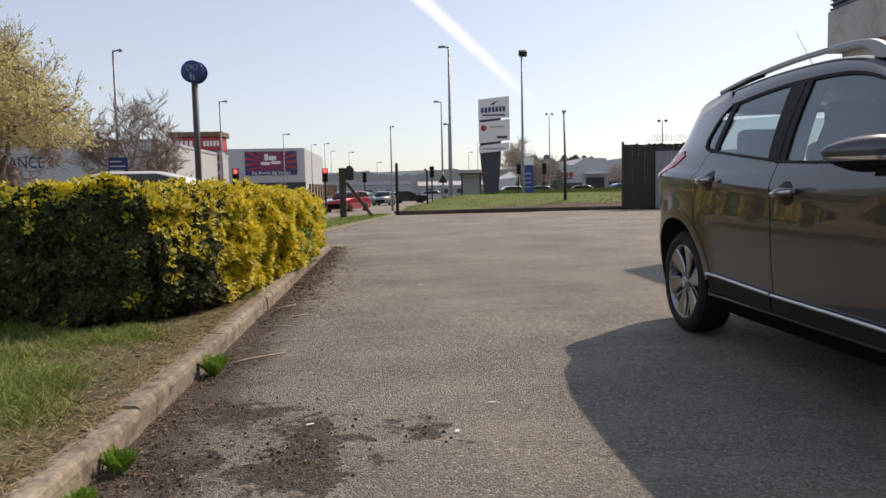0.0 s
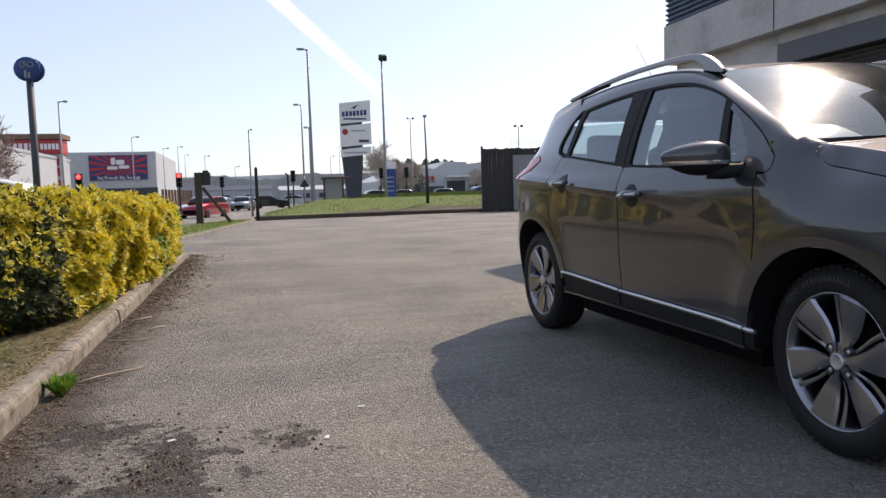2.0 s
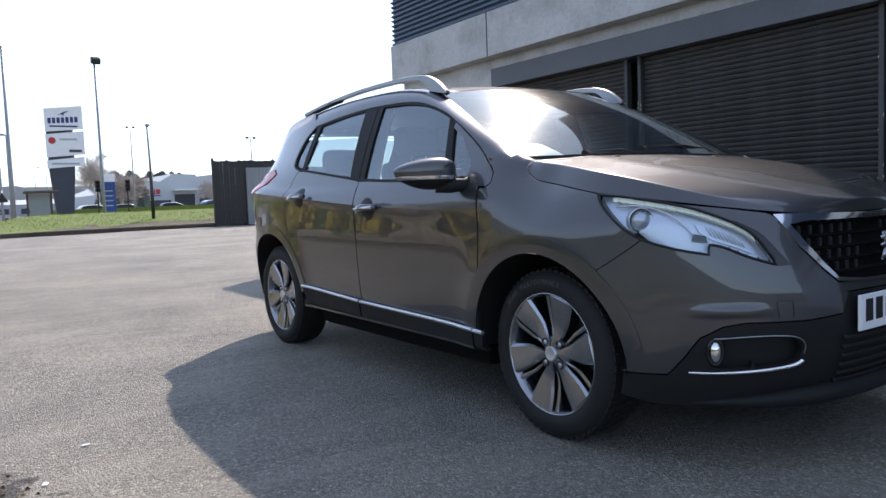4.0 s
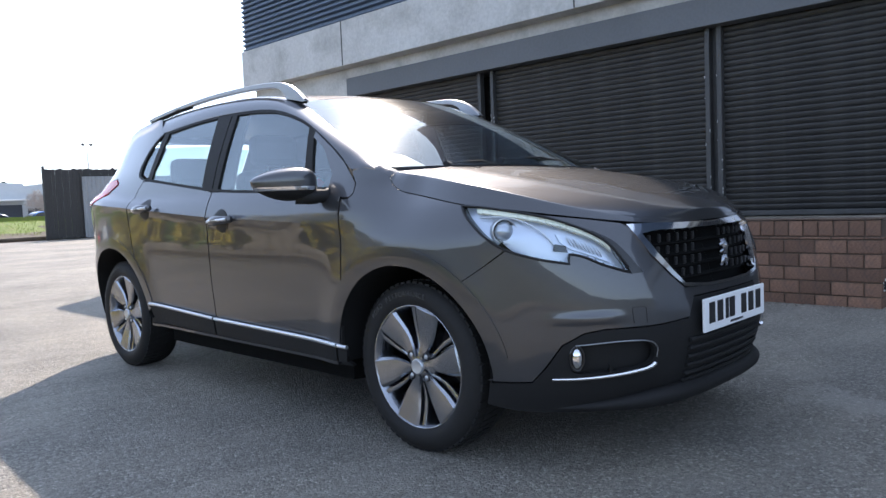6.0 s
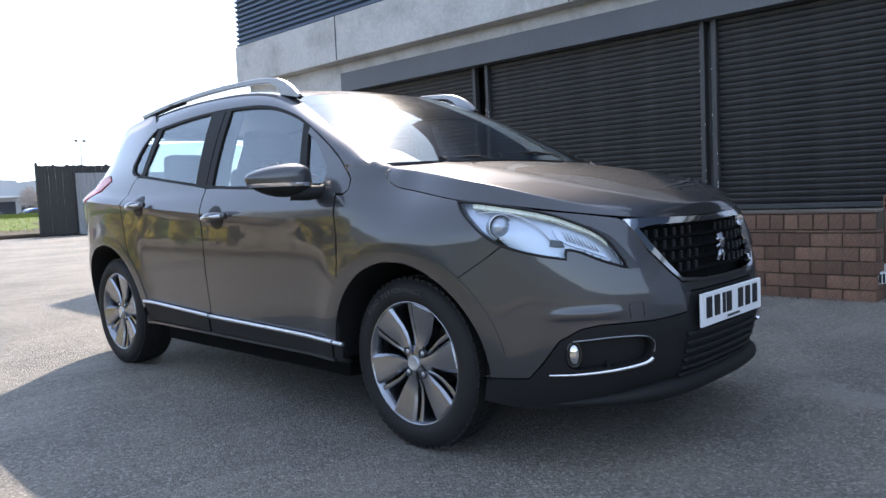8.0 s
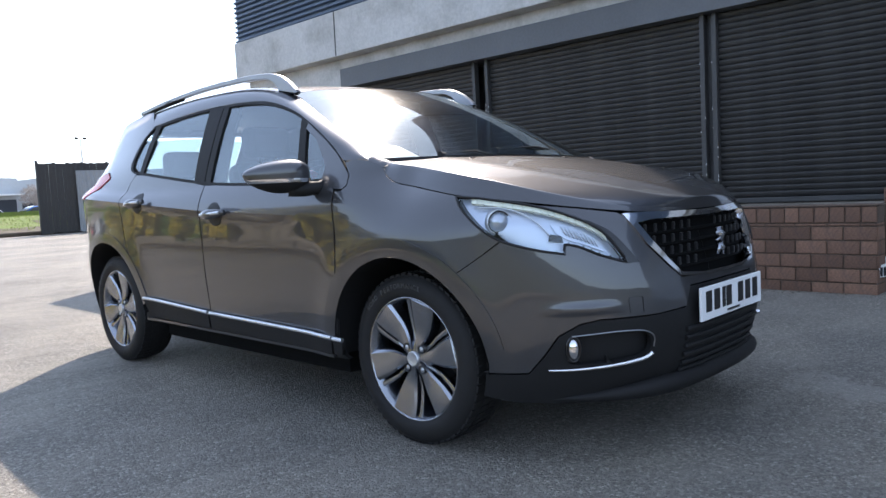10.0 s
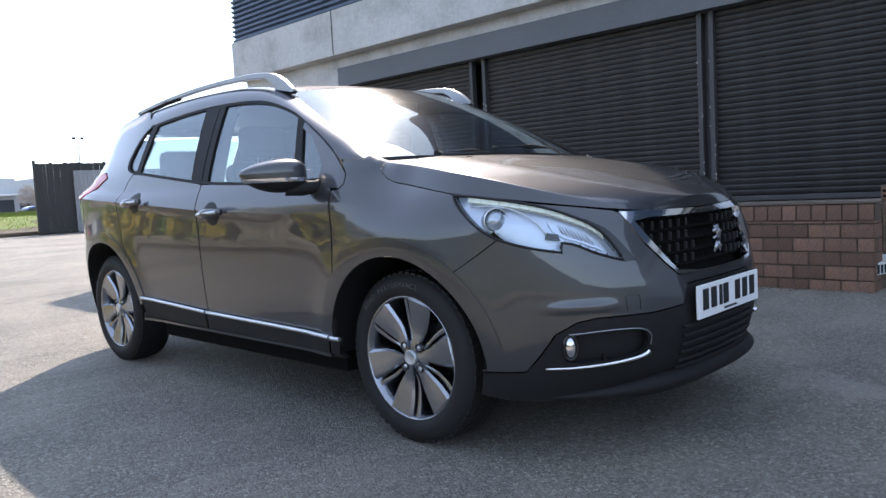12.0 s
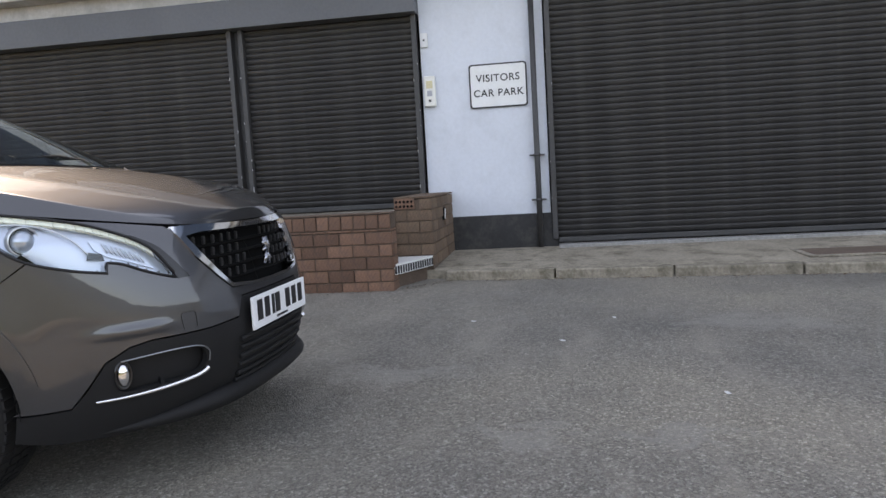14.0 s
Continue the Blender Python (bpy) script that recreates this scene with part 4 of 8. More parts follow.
    for side in (1, -1):
        part("fog_recess", panel_bm([(-0.62, 0.33), (-0.97, 0.33), (-0.97, 0.465), (-0.62, 0.465)], -0.03, 0, side, 0.03), TRIM, car)
        strip = flat_curve(((-0.585, 0.331), (-0.68, 0.332), (-0.80, 0.338), (-0.90, 0.347), (-0.938, 0.356), (-0.952, 0.366)), 5)
        bm = bmesh.new()
        tube(bm, [car_place(body(s, z, 0.007), side) for s, z in strip], [0.004 + 0.006 * k / len(strip) * smooth(1.0, 0.93, k / len(strip)) for k in range(len(strip))], 8)
        part("chrome_strip", bm, CHROME, car, "thin bright strip under the fog lamp")
        bm = bmesh.new()
        tube(bm, [car_place(body(s, z, 0.006), side) for s, z in flat_curve(((-0.66, 0.443), (-0.80, 0.450), (-0.91, 0.444), (-0.953, 0.42), (-0.955, 0.385)), 5)], 0.0024, 6)
        part("recess_rim", bm, RAIL_GREY, car, "grey rim")
        fog_lamp(car, side)
    # grille
    for side in (1, -1):
        # near-black sheet stands for the shaded depth behind the grille
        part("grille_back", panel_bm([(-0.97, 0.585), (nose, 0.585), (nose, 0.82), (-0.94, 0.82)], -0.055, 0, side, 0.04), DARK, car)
        frame = [(-0.938, 0.822), (-0.99, 0.722), (-1.06, 0.648), (-1.115, 0.603), (-1.25, 0.592), (nose, 0.590), (nose, 0.600), (-1.25, 0.602), (-1.12, 0.615), (-1.072, 0.662), (-1.02, 0.730), (-0.985, 0.789), (-1.06, 0.797), (-1.2, 0.795), (nose, 0.793), (nose, 0.812), (-1.2, 0.816), (-1.05, 0.822)]
        part("chrome_frame", panel_bm(frame, 0.006, 0.03, side, 0.02), CHROME, car, "chrome grille surround")
    bar_z = (0.625, 0.665, 0.705, 0.745)
    for z in bar_z:
        bm = bmesh.new()
        rows = []
        for dz, o in ((-0.004, -0.052), (-0.004, -0.034), (0.004, -0.034), (0.004, -0.052)):
            edge = -1.0 - (0.785 - z) * 0.62
            n = 24
            line = [car_place(body(edge + (S_NOSE - edge) * k / n, z + dz, o), 1) for k in range(n + 1)]
            rows.append(line + [Vector((-p.x, p.y, p.z)) for p in line[-2::-1]])
        part("grille_bar", loft_bm(rows), DARK, car)
    tab_bm = {}
    for row, z in enumerate((0.645, 0.685, 0.725, 0.765)):
        edge = -1.025 - (0.785 - z) * 0.62
        for side in (1, -1):
            s = edge
            while s > S_NOSE + 0.09:
                p, q = car_place(body(s, z, -0.026), side), car_place(body(s - 0.005, z, -0.026), side)
                bm = box_bm((-0.006, -0.005, -0.014), (0.006, 0.005, 0.014), 0.003)
                way = math.degrees(math.atan2((q - p).y, (q - p).x))
                if "tab" not in tab_bm:
                    o = part("grille_tab", bm, TAB, car, "small upright grille tab")
                    tab_bm["tab"] = o.data
                else:
                    bm.free()
                    o = new("grille_tab", tab_bm["tab"])
                    o.parent = car
                o.matrix_basis = Matrix.Translation(p) @ pose(0, 0, 0, 0, 0, way)
                s -= 0.054
    for a in (0.255, 0.275, 0.30, 0.33, 0.36, 0.39, 0.42):
        bm = bmesh.new()
        line = [car_place(body(S_NOSE + (1.13 + S_NOSE) * 0 + 0.30 * (k / 16), a, 0.004 if a > 0.26 else 0.008), 1) for k in range(17)]
        line = [Vector((-p.x, p.y, p.z)) for p in line[::-1]] + line[1:]
        tube(bm, line, 0.009, 6)
        part("lower_slat", bm, TRIM, car)
    bm = bmesh.new()
    line = [car_place(body(-0.56 + (S_NOSE + 0.56) * k / 40, 0.226 + 0.012 * smooth(0.1, 0.6, k / 40), -0.012 + 0.034 * smooth(0.0, 0.6, k / 40)), 1) for k in range(41)]
    line = line + [Vector((-p.x, p.y, p.z)) for p in line[-2::-1]]
    tube(bm, line, [0.010 + 0.025 * smooth(0, 24, min(k, len(line) - 1 - k)) for k in range(len(line))], 12, flat=0.95)
    part("chin", bm, TRIM, car, "black lip under the bumper")
    # dark strip added so the bonnet's side gap reads as shade
    for side in (1, -1):
        bm = bmesh.new()
        tube(bm, [car_place(body(s, z - 0.002, -0.007), side) for s, z in flat_curve(HOOD_EDGE[:7], 8)], 0.0042, 6)
        part("gap_shade_strip", bm, TRIM, car)
    # bars where the maker's name stands, and a plain bright emblem
    for k in range(7):
        part("badge_bar", box_bm((-0.066 + k * 0.019, -0.772, 0.794), (-0.053 + k * 0.019, -0.765, 0.806), 0.001), INK, car)
    bm = bmesh.new()
    for x0, z0, x1, z1, r in ((0.004, 0.695, 0.0, 0.745, 0.016), (0.012, 0.69, 0.024, 0.645, 0.009), (-0.004, 0.69, -0.016, 0.648, 0.009), (0.004, 0.735, -0.026, 0.722, 0.007), (0.004, 0.712, -0.024, 0.696, 0.006)):
        tube(bm, ((x0, -0.812, z0), ((x0 + x1) / 2 + 0.003, -0.818, (z0 + z1) / 2), (x1, -0.812, z1)), [r, r, r * 0.75], 8)
    part("emblem", bm, ALLOY, car, "plain bright emblem")
    plate = part("number_plate", box_bm((-0.26, -0.862, 0.440), (0.26, -0.852, 0.555), 0.003), PLATE_WHITE, car, "white number plate with dark bars")
    for k, x in enumerate((-0.205, -0.140, -0.083, -0.040, 0.062, 0.128, 0.196)):
        w = 0.012 if k == 2 else 0.022
        part("plate_bar", box_bm((x - w, -0.8645, 0.468), (x + w, -0.8615, 0.540), 0.001), INK, plate)
    part("plate_bar", box_bm((-0.055, -0.8645, 0.449), (0.05, -0.8615, 0.457), 0.001), INK, plate)
    # lamps
    for side in (1, -1):
        # dark sheet added behind the wing seam to stand for its shade
        part("seam_backing", panel_bm([(-0.235, 0.610), (-0.318, 0.640), (-0.50, 0.745), (-0.46, 0.78), (-0.30, 0.685), (-0.22, 0.645)], -0.018, 0.0, side, 0.02), DARK, car)
        headlamp(car, side)
        part("lamp_fillet", panel_bm(flat_curve(((-0.775, 0.812), (-0.835, 0.772), (-0.868, 0.725), (-0.892, 0.664)), 5) + flat_curve(((-0.940, 0.664), (-0.905, 0.715), (-0.862, 0.770), (-0.800, 0.806)), 5), 0.003, 0.004, side, 0.008), GLOSS_BLACK, car, "black fillet beside the lamp")
    bm = bmesh.new()
    tube(bm, [car_place(body(s, z, 0.001), 1) for s, z in flat_curve(((-0.868, 0.505), (-0.866, 0.53), (-0.868, 0.553), (-0.89, 0.555), (-0.918, 0.553), (-0.920, 0.53), (-0.918, 0.505)), 3)], 0.0010, 6)
    part("towing_cover_seam", bm, TAB, car, "seam of the towing-eye cover")
    # black arch edges, sills and mouldings
    for side in (1, -1):
        for hub, r, a0, a1 in ((0.0, 0.383, -3, 182), (2.535, 0.403, -4, 176)):
            ring = arch(hub, r, a0, a1, 36)
            bm = loft_bm([[car_place((body(s, z, o)[0] - i, body(s, z, o)[1], z), side) for s, z in ring] for o, i in ((0.004, 0.0), (-0.008, 0.0), (0.0, 0.10), (0.0, 0.45))])
            part("wheel_arch", bm, TRIM, car)
        for hub, r0, r1, a0, a1 in ((0.0, 0.386, 0.452, 4, 172), (2.535, 0.406, 0.468, 12, 172)):
            flare = arch(hub, r0, a0, a1, 30) + arch(hub, r1, a1 - 3, a0 + 3, 30)
            part("arch_flare", panel_bm(flare, 0.004, 0.006, side, 0.03), PAINT, car, "raised painted arch edge")
        sill = [(0.33, 0.282), (2.14, 0.288), (2.12, 0.33), (1.4, 0.331), (0.36, 0.329), (0.36, 0.30)]
        part("sill", panel_bm(sill, -0.002, 0.02, side, 0.04), TRIM, car, "black plastic sill")
        part("sill_flange", panel_bm([(0.40, 0.284), (2.10, 0.290), (2.10, 0.303), (0.40, 0.297)], 0.012, 0.02, side, 0.04), PAINT, car, "painted lower edge of the sill")
        for pts, edge in ((((0.402, 0.30), (1.39, 0.305), (1.39, 0.382), (0.395, 0.362)), ((0.393, 0.366), (1.39, 0.386))), (((1.407, 0.305), (2.05, 0.315), (2.09, 0.41), (1.407, 0.383)), ((1.407, 0.387), (2.092, 0.416))), (((0.345, 0.30), (0.389, 0.30), (0.386, 0.360), (0.335, 0.358)), ((0.335, 0.361), (0.386, 0.364)))):
            m = part("door_moulding", panel_bm(list(pts), 0.016, 0.02, side, 0.04), TRIM, car, "black side moulding")
            bm = bmesh.new()
            tube(bm, [car_place(body(edge[0][0] + (edge[1][0] - edge[0][0]) * k / 12, edge[0][1] + (edge[1][1] - edge[0][1]) * k / 12, 0.014), side) for k in range(13)], 0.009, 8)
            part("bright_strip", bm, SATIN, m, "satin metal strip")
    glasshouse(car)
    upper_skin(car)
    for side in (1, -1):
        roof_rail(car, side)
        door_mirror(car, side)
        for c in (0.0, 2.538):
            wheel(car, c, side)
    cabin(car)
    # underbody, near-black and set low to deepen the shade beneath
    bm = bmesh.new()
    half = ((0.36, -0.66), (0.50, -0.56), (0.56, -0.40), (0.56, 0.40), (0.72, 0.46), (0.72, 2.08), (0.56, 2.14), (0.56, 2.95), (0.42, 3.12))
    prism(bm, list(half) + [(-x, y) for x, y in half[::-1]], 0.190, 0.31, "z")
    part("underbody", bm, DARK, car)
    # unseen board added to stop sun leaking through the hollow front
    part("bulkhead_light_stop", box_bm((-0.57, 0.10, 0.30), (0.57, 0.13, 0.985)), DARK, car)
    return car


def handle_on(door, c, z, side):
    """A pull handle over a dark disc that stands for a shaded hollow."""
    x = body(c, z)[0]
    bm = bmesh.new()
    bmesh.ops.create_uvsphere(bm, u_segments=20, v_segments=12, radius=1.0)
    for v in bm.verts:
        cc, zz = c + 0.012 + v.co.y * 0.068, z + 0.008 + v.co.z * 0.056
        v.co = car_place((body(cc, zz)[0] + v.co.x * 0.004, cc, zz), side)
    for f in bm.faces:
        f.smooth = True
    part("handle_shade", bm, TAB, door, "dark disc for the shade behind the handle")
    bm = bmesh.new()
    line = [(x + 0.014 + 0.026 * math.sin(math.pi * k / 12), c - 0.105 + 0.21 * k / 12, z + 0.004 - 0.012 * k / 12 + 0.012) for k in range(13)]
    tube(bm, [car_place(p, side) for p in line], [0.010 + 0.008 * math.sin(math.pi * k / 12) for k in range(13)], 10, flat=1.3)
    h = part("handle", bm, PAINT, door, "body-coloured pull handle")
    bm = bmesh.new()
    tube(bm, [car_place((p[0] + 0.010, p[1], p[2] + 0.001), side) for p in line[1:-1]], 0.0078, 8, flat=1.1)
    part("handle_trim", bm, SATIN, h, "bright handle face")


def fog_lamp(car, side):
    p = car_place(body(-0.665, 0.400, 0.0), side)
    bm = bmesh.new()
    bmesh.ops.create_uvsphere(bm, u_segments=18, v_segments=10, radius=0.034)
    for v in bm.verts:
        v.co.y *= 0.40
        v.co.x *= 0.52
    for f in bm.faces:
        f.smooth = True
    bmesh.ops.rotate(bm, verts=bm.verts, matrix=Matrix.Rotation(radians(-40 * side), 3, "Z"))
    bmesh.ops.translate(bm, verts=bm.verts, vec=p)
    lamp = part("fog_lamp", bm, CHROME, car, "small oval fog lamp")
    bm = bmesh.new()
    ring = [Vector((0.023 * math.cos(a), 0.0, 0.040 * math.sin(a))) for a in (2 * math.pi * k / 24 for k in range(25))]
    tube(bm, ring, 0.005, 6, cap=False)
    bmesh.ops.rotate(bm, verts=bm.verts, matrix=Matrix.Rotation(radians(-40 * side), 3, "Z"))
    bmesh.ops.translate(bm, verts=bm.verts, vec=p)
    part("lamp_ring", bm, GLOSS_BLACK, lamp, "black ring")


def headlamp(car, side):
    outline = LAMP_TOP + LAMP_LOW[:-1]
    lamp = part("headlamp", panel_bm(outline, -0.032, 0.0, side, 0.012), LAMP_BOWL, car, "swept headlamp with silver bowl")
    part("lamp_rim", rim_bm(outline, side), GLOSS_BLACK, lamp, "black lamp edge")
    cover = part("lamp_cover", panel_bm(outline, 0.0, 0.0, side, 0.012), LENS, lamp, "clear cover")
    cover.visible_shadow = False
    # projector lens in its ring
    at, way = car_place(body(-0.475, 0.815, -0.022), side), Vector((-0.55 * side, -0.83, 0.0)).normalized()
    turn = Vector((0, 0, 1)).rotation_difference(way).to_matrix().to_4x4()
    for name, mat, prof in (("lens_ring", SATIN, ((-0.03, 0.042), (0.0, 0.0425), (0.004, 0.041), (0.002, 0.039), (-0.03, 0.038))), ("lens_shade", GLOSS_BLACK, ((-0.03, 0.039), (-0.004, 0.038), (-0.006, 0.033))),
                            ("projector_lens", LAMP_LENS, ((-0.02, 0.034), (0.0, 0.031), (0.012, 0.020), (0.016, 0.0005)))):
        bm = bmesh.new()
        lathe(bm, prof, "z", 24)
        bmesh.ops.transform(bm, matrix=Matrix.Translation(at) @ turn, verts=bm.verts)
        part(name, bm, mat, lamp)
    # stepped inner reflector and shade
    part("inner_reflector", panel_bm(flat_curve(((-0.665, 0.800), (-0.735, 0.782), (-0.79, 0.748), (-0.838, 0.700)), 5) + flat_curve(((-0.825, 0.705), (-0.76, 0.731), (-0.71, 0.748), (-0.672, 0.772)), 5), -0.024, 0.006, side, 0.008), LAMP_BOWL, lamp, "ribbed inner reflector")
    # fluted band and dark divider between the reflectors
    for k in range(9):
        s0 = -0.700 - 0.0125 * k
        z0 = 0.792 - 0.0050 * k
        bm = bmesh.new()
        tube(bm, [car_place(body(s0 - 0.008 * q, z0 - 0.030 * q, -0.018), side) for q in (0, 0.5, 1)], 0.0021, 5)
        part("flute", bm, SATIN, lamp)
    part("divider", panel_bm([(-0.640, 0.748), (-0.690, 0.742), (-0.688, 0.762), (-0.650, 0.770)], -0.014, 0.012, side, 0.02), DASH, lamp, "dark divider")
    bm = bmesh.new()
    tube(bm, [car_place(body(s, z, -0.016), side) for s, z in flat_curve(((-0.375, 0.862), (-0.47, 0.862), (-0.56, 0.842), (-0.62, 0.805), (-0.648, 0.765)), 5)], 0.0032, 6)
    part("inner_edge", bm, SATIN, lamp, "bright inner edge")
    # black seal round the cover
    bm = bmesh.new()
    line = [car_place(body(s, z, 0.002), side) for s, z in outline + outline[:1]]
    tube(bm, line, 0.0042, 8, cap=False)
    part("lamp_seal", bm, TAB, lamp, "black seal round the cover")
    # light strip along the upper edge, in short blocks
    top = LAMP_TOP[3:-4]
    for a, b in zip(top, top[1:]):
        quad = [(a[0] - 0.0008, a[1] - 0.004), (b[0] + 0.0008, b[1] - 0.004), (b[0] + 0.001, b[1] - 0.019), (a[0] - 0.0005, a[1] - 0.019)]
        part("light_block", panel_bm(quad, -0.006, 0.012, side, 0.05), LED_CREAM, lamp, "cream daytime light")


def rim_bm(outline, side):
    bm = bmesh.new()
    ring = [car_place(body(s, z, 0.0), side) for s, z in outline]
    deep = [car_place(body(s, z, -0.034), side) for s, z in outline]
    a, b = [bm.verts.new(p) for p in ring], [bm.verts.new(p) for p in deep]
    for i in range(len(a)):
        j = (i + 1) % len(a)
        bm.faces.new((a[i], a[j], b[j], b[i]))
    return bm


def glasshouse(car):
    """Side windows with black frames and pillars."""
    for side in (1, -1):
        def top_at(s):
            return lerp_table(WINDOW_TOP, s)
        def belt_at(s):
            return lerp_table(BELT[::-1], s)
        def window(name, s0, s1, lean0, lean1, inset=0.012):
            """A pane between two leaning uprights; lean is the shift of the top."""
            n, low, high = 10, [], []
            for k in range(n + 1):
                low.append((s0 + (s1 - s0) * k / n, 0))
                high.append((s0 + lean0 + (s1 + lean1 - s0 - lean0) * k / n, 0))
            pts = [(s, belt_at(s) + inset) for s, _ in low] + [(s, top_at(s) - inset) for s, _ in high[::-1]]
            return pts
        frame = [(0.352, 1.015)] + WINDOW_TOP[1:] + WINDOW_REAR[1:] + BELT[1:]
        panes = [("front_window", window("f", 0.60, 1.335, 0.06, 0.0)), ("quarter_light", [(0.43, 0.995), (0.56, 0.99), (0.612, 1.218), (0.52, 1.167), (0.455, 1.095), (0.42, 1.048)]),
                 ("rear_window", window("r", 1.475, 2.10, 0.03, -0.06)),
                 ("rear_quarter_light", [(2.135, 1.115), (2.205, 1.128), (2.25, 1.15), (2.245, 1.20), (2.185, 1.285), (2.105, 1.345), (2.085, 1.342)])]
        # frame pieces between the panes
        bars = [("window_frame", WINDOW_TOP + [(s, z - 0.014) for s, z in WINDOW_TOP[::-1]]),
                ("window_frame", BELT + [(s, z + 0.014) for s, z in BELT[::-1]]),
                ("window_frame", WINDOW_REAR + [(s - 0.022, z + 0.004) for s, z in WINDOW_REAR[::-1]]),
                ("door_pillar", [(1.325, 1.01), (1.375, 1.012), (1.375, 1.398), (1.325, 1.398)]),
                ("door_pillar", [(1.383, 1.014), (1.485, 1.022), (1.515, 1.396), (1.383, 1.398)]),
                ("window_bar", [(2.09, 1.098), (2.137, 1.103), (2.087, 1.365), (2.028, 1.372)]),
                ("window_bar", [(0.553, 0.985), (0.605, 0.985), (0.665, 1.258), (0.617, 1.236)]),
                ("mirror_base", [(0.293, 1.028), (0.274, 1.005), (0.267, 0.967), (0.287, 0.952), (0.345, 0.956), (0.40, 0.985), (0.435, 0.99), (0.425, 1.047), (0.46, 1.093), (0.52, 1.162), (0.61, 1.213), (0.605, 1.238), (0.45, 1.150), (0.36, 1.090)])]
        for name, pts in bars:
            part(name, panel_bm(pts, -0.003 if name != "mirror_base" else 0.0, 0.010, side, 0.03), PAINT if name == "mirror_base" else TRIM, car)
        for name, pts in panes:
            o = part(name, panel_bm(pts, -0.012, 0.0, side, 0.04), GLASS_SIDE, car, "tinted side glass")
            o.visible_shadow = False


def upper_skin(car):
    """Bonnet, windscreen, roof and the pillars between."""
    edge = [Vector((*body(s, z)[:2], z)) for s, z in flat_curve(HOOD_EDGE, 8)]
    edge += [Vector((*body(-1.2 + (S_NOSE + 1.2) * k / 8, 0.816)[:2], 0.816)) for k in [0.5 * j for j in range(1, 17)]]
    rows = []
    for p in edge:
        row = []
        knee = 1 - 0.036 / max(0.25, p.x)
        share = [1, 0.85, 0.6, 0.35, 0.15, 0.04, 0.0]
        half = [knee + (1 - knee) * q for q in share] + [knee * q for q in (0.985, 0.96, 0.92, 0.86, 0.78, 0.7, 0.62, 0.54, 0.44, 0.3, 0.15)]
        for w in [-q for q in half] + [0.0] + half[::-1]:
            centre = eased_table(((-0.84, 0.818), (-0.74, 0.862), (-0.55, 0.928), (-0.30, 0.992), (0.0, 1.045), (0.22, 1.075)), p.y)
            low, high = p.z + 0.002, centre - 0.026 - 0.02 * smooth(-0.3, -0.8, p.y)
            crease = 0.5 * (low + high + math.sqrt((low - high) ** 2 + 0.0004))
            centre = 0.5 * (centre + crease + 0.004 + math.sqrt((centre - crease - 0.004) ** 2 + 0.00004))
            if abs(w) < knee:
                z = crease + (centre - crease) * (1 - abs(w / knee) ** (2 + 3.5 * smooth(-0.42, -0.80, p.y)))
            else:
                k2 = (abs(w) - knee) / (1 - knee)
                z = p.z + (crease - p.z) * (1 - k2 ** 1.25)
            # soft ridges towards the middle
            z += 0.004 * math.exp(-((abs(w) - 0.60) / 0.07) ** 2) * smooth(0.35, 0.6, p.x)
            back = -0.03 * (1 - w * w) * smooth(0.0, 0.45, p.y + 0.3)
            row.append(Vector((-p.x * w, p.y + back, z)))
        rows.append(row)
    for side in (1, -1):
        outer = [Vector(body(s, z)) for s, z in ((0.140, 1.022), (0.16, 1.038), (0.20, 1.054))] + [Vector((0.778, 0.208, 1.060))]
        inner = [Vector((0.70, 0.125, 1.034)), Vector((0.70, 0.15, 1.046)), Vector((0.715, 0.18, 1.060))]
        a, b = even(outer, 14), even(inner, 14)
        part("wing_corner", face_up(loft_bm([[car_place(p.lerp(q, t) + Vector((0, 0, 0.010 * math.sin(math.pi * t))), side) for p, q in zip(a, b)] for t in (0, 0.3, 0.65, 1)])), PAINT, car)
    part("bonnet", face_up(loft_bm(rows)), PAINT, car)
    cowl_front = rows[0]
    # windscreen
    def screen_line(u):
        x, c, z = 0.775 - 0.185 * u, 0.205 + 0.715 * u, 1.060 + 0.350 * u + 0.012 * math.sin(math.pi * u)
        return x, c, z
    rows = []
    for i in range(17):
        u = i / 16
        x, c, z = screen_line(u)
        rows.append([Vector((-x * w, c - (0.105 + 0.005 * u) * (1 - abs(w) ** 2.2), z + (0.010 + 0.022 * u + 0.020 * math.sin(math.pi * u)) * (1 - w * w))) for w in (-1 + 2 * k / 24 for k in range(25))])
    glass = part("windscreen", face_up(loft_bm(rows)), GLASS_FRONT, car, "raked windscreen reflecting the sky")
    glass.visible_shadow = False
    screen_base, screen_top = rows[0], rows[-1]
    cowl = [[a.lerp(b, t) - Vector((0, 0, 0.018 * math.sin(math.pi * t))) for a, b in zip(even(cowl_front, 25), screen_base)] for t in (0, 0.33, 0.66, 1)]
    part("cowl", face_up(loft_bm(cowl)), TRIM, car, "black cowl below the windscreen")
    for x0, x1, y0, drop in ((0.50, -0.08, 0.092, 0.0), (-0.02, -0.45, 0.075, 0.022)):
        wiper = bmesh.new()
        tube(wiper, ((x0, y0 + 0.10, 1.088 - drop), ((x0 + x1) / 2, y0 + 0.06, 1.108 - drop), (x1, y0 + 0.085, 1.098 - drop)), [0.007, 0.006, 0.004], 6)
        w = part("wiper", wiper, TRIM, car)
        bm = bmesh.new()
        tube(bm, ((x1 + 0.04, y0 + 0.075, 1.092 - drop), (x1 + 0.0, y0 + 0.065, 1.094 - drop)), [0.012, 0.013], 8)
        part("wiper_arm", bm, TRIM, w)
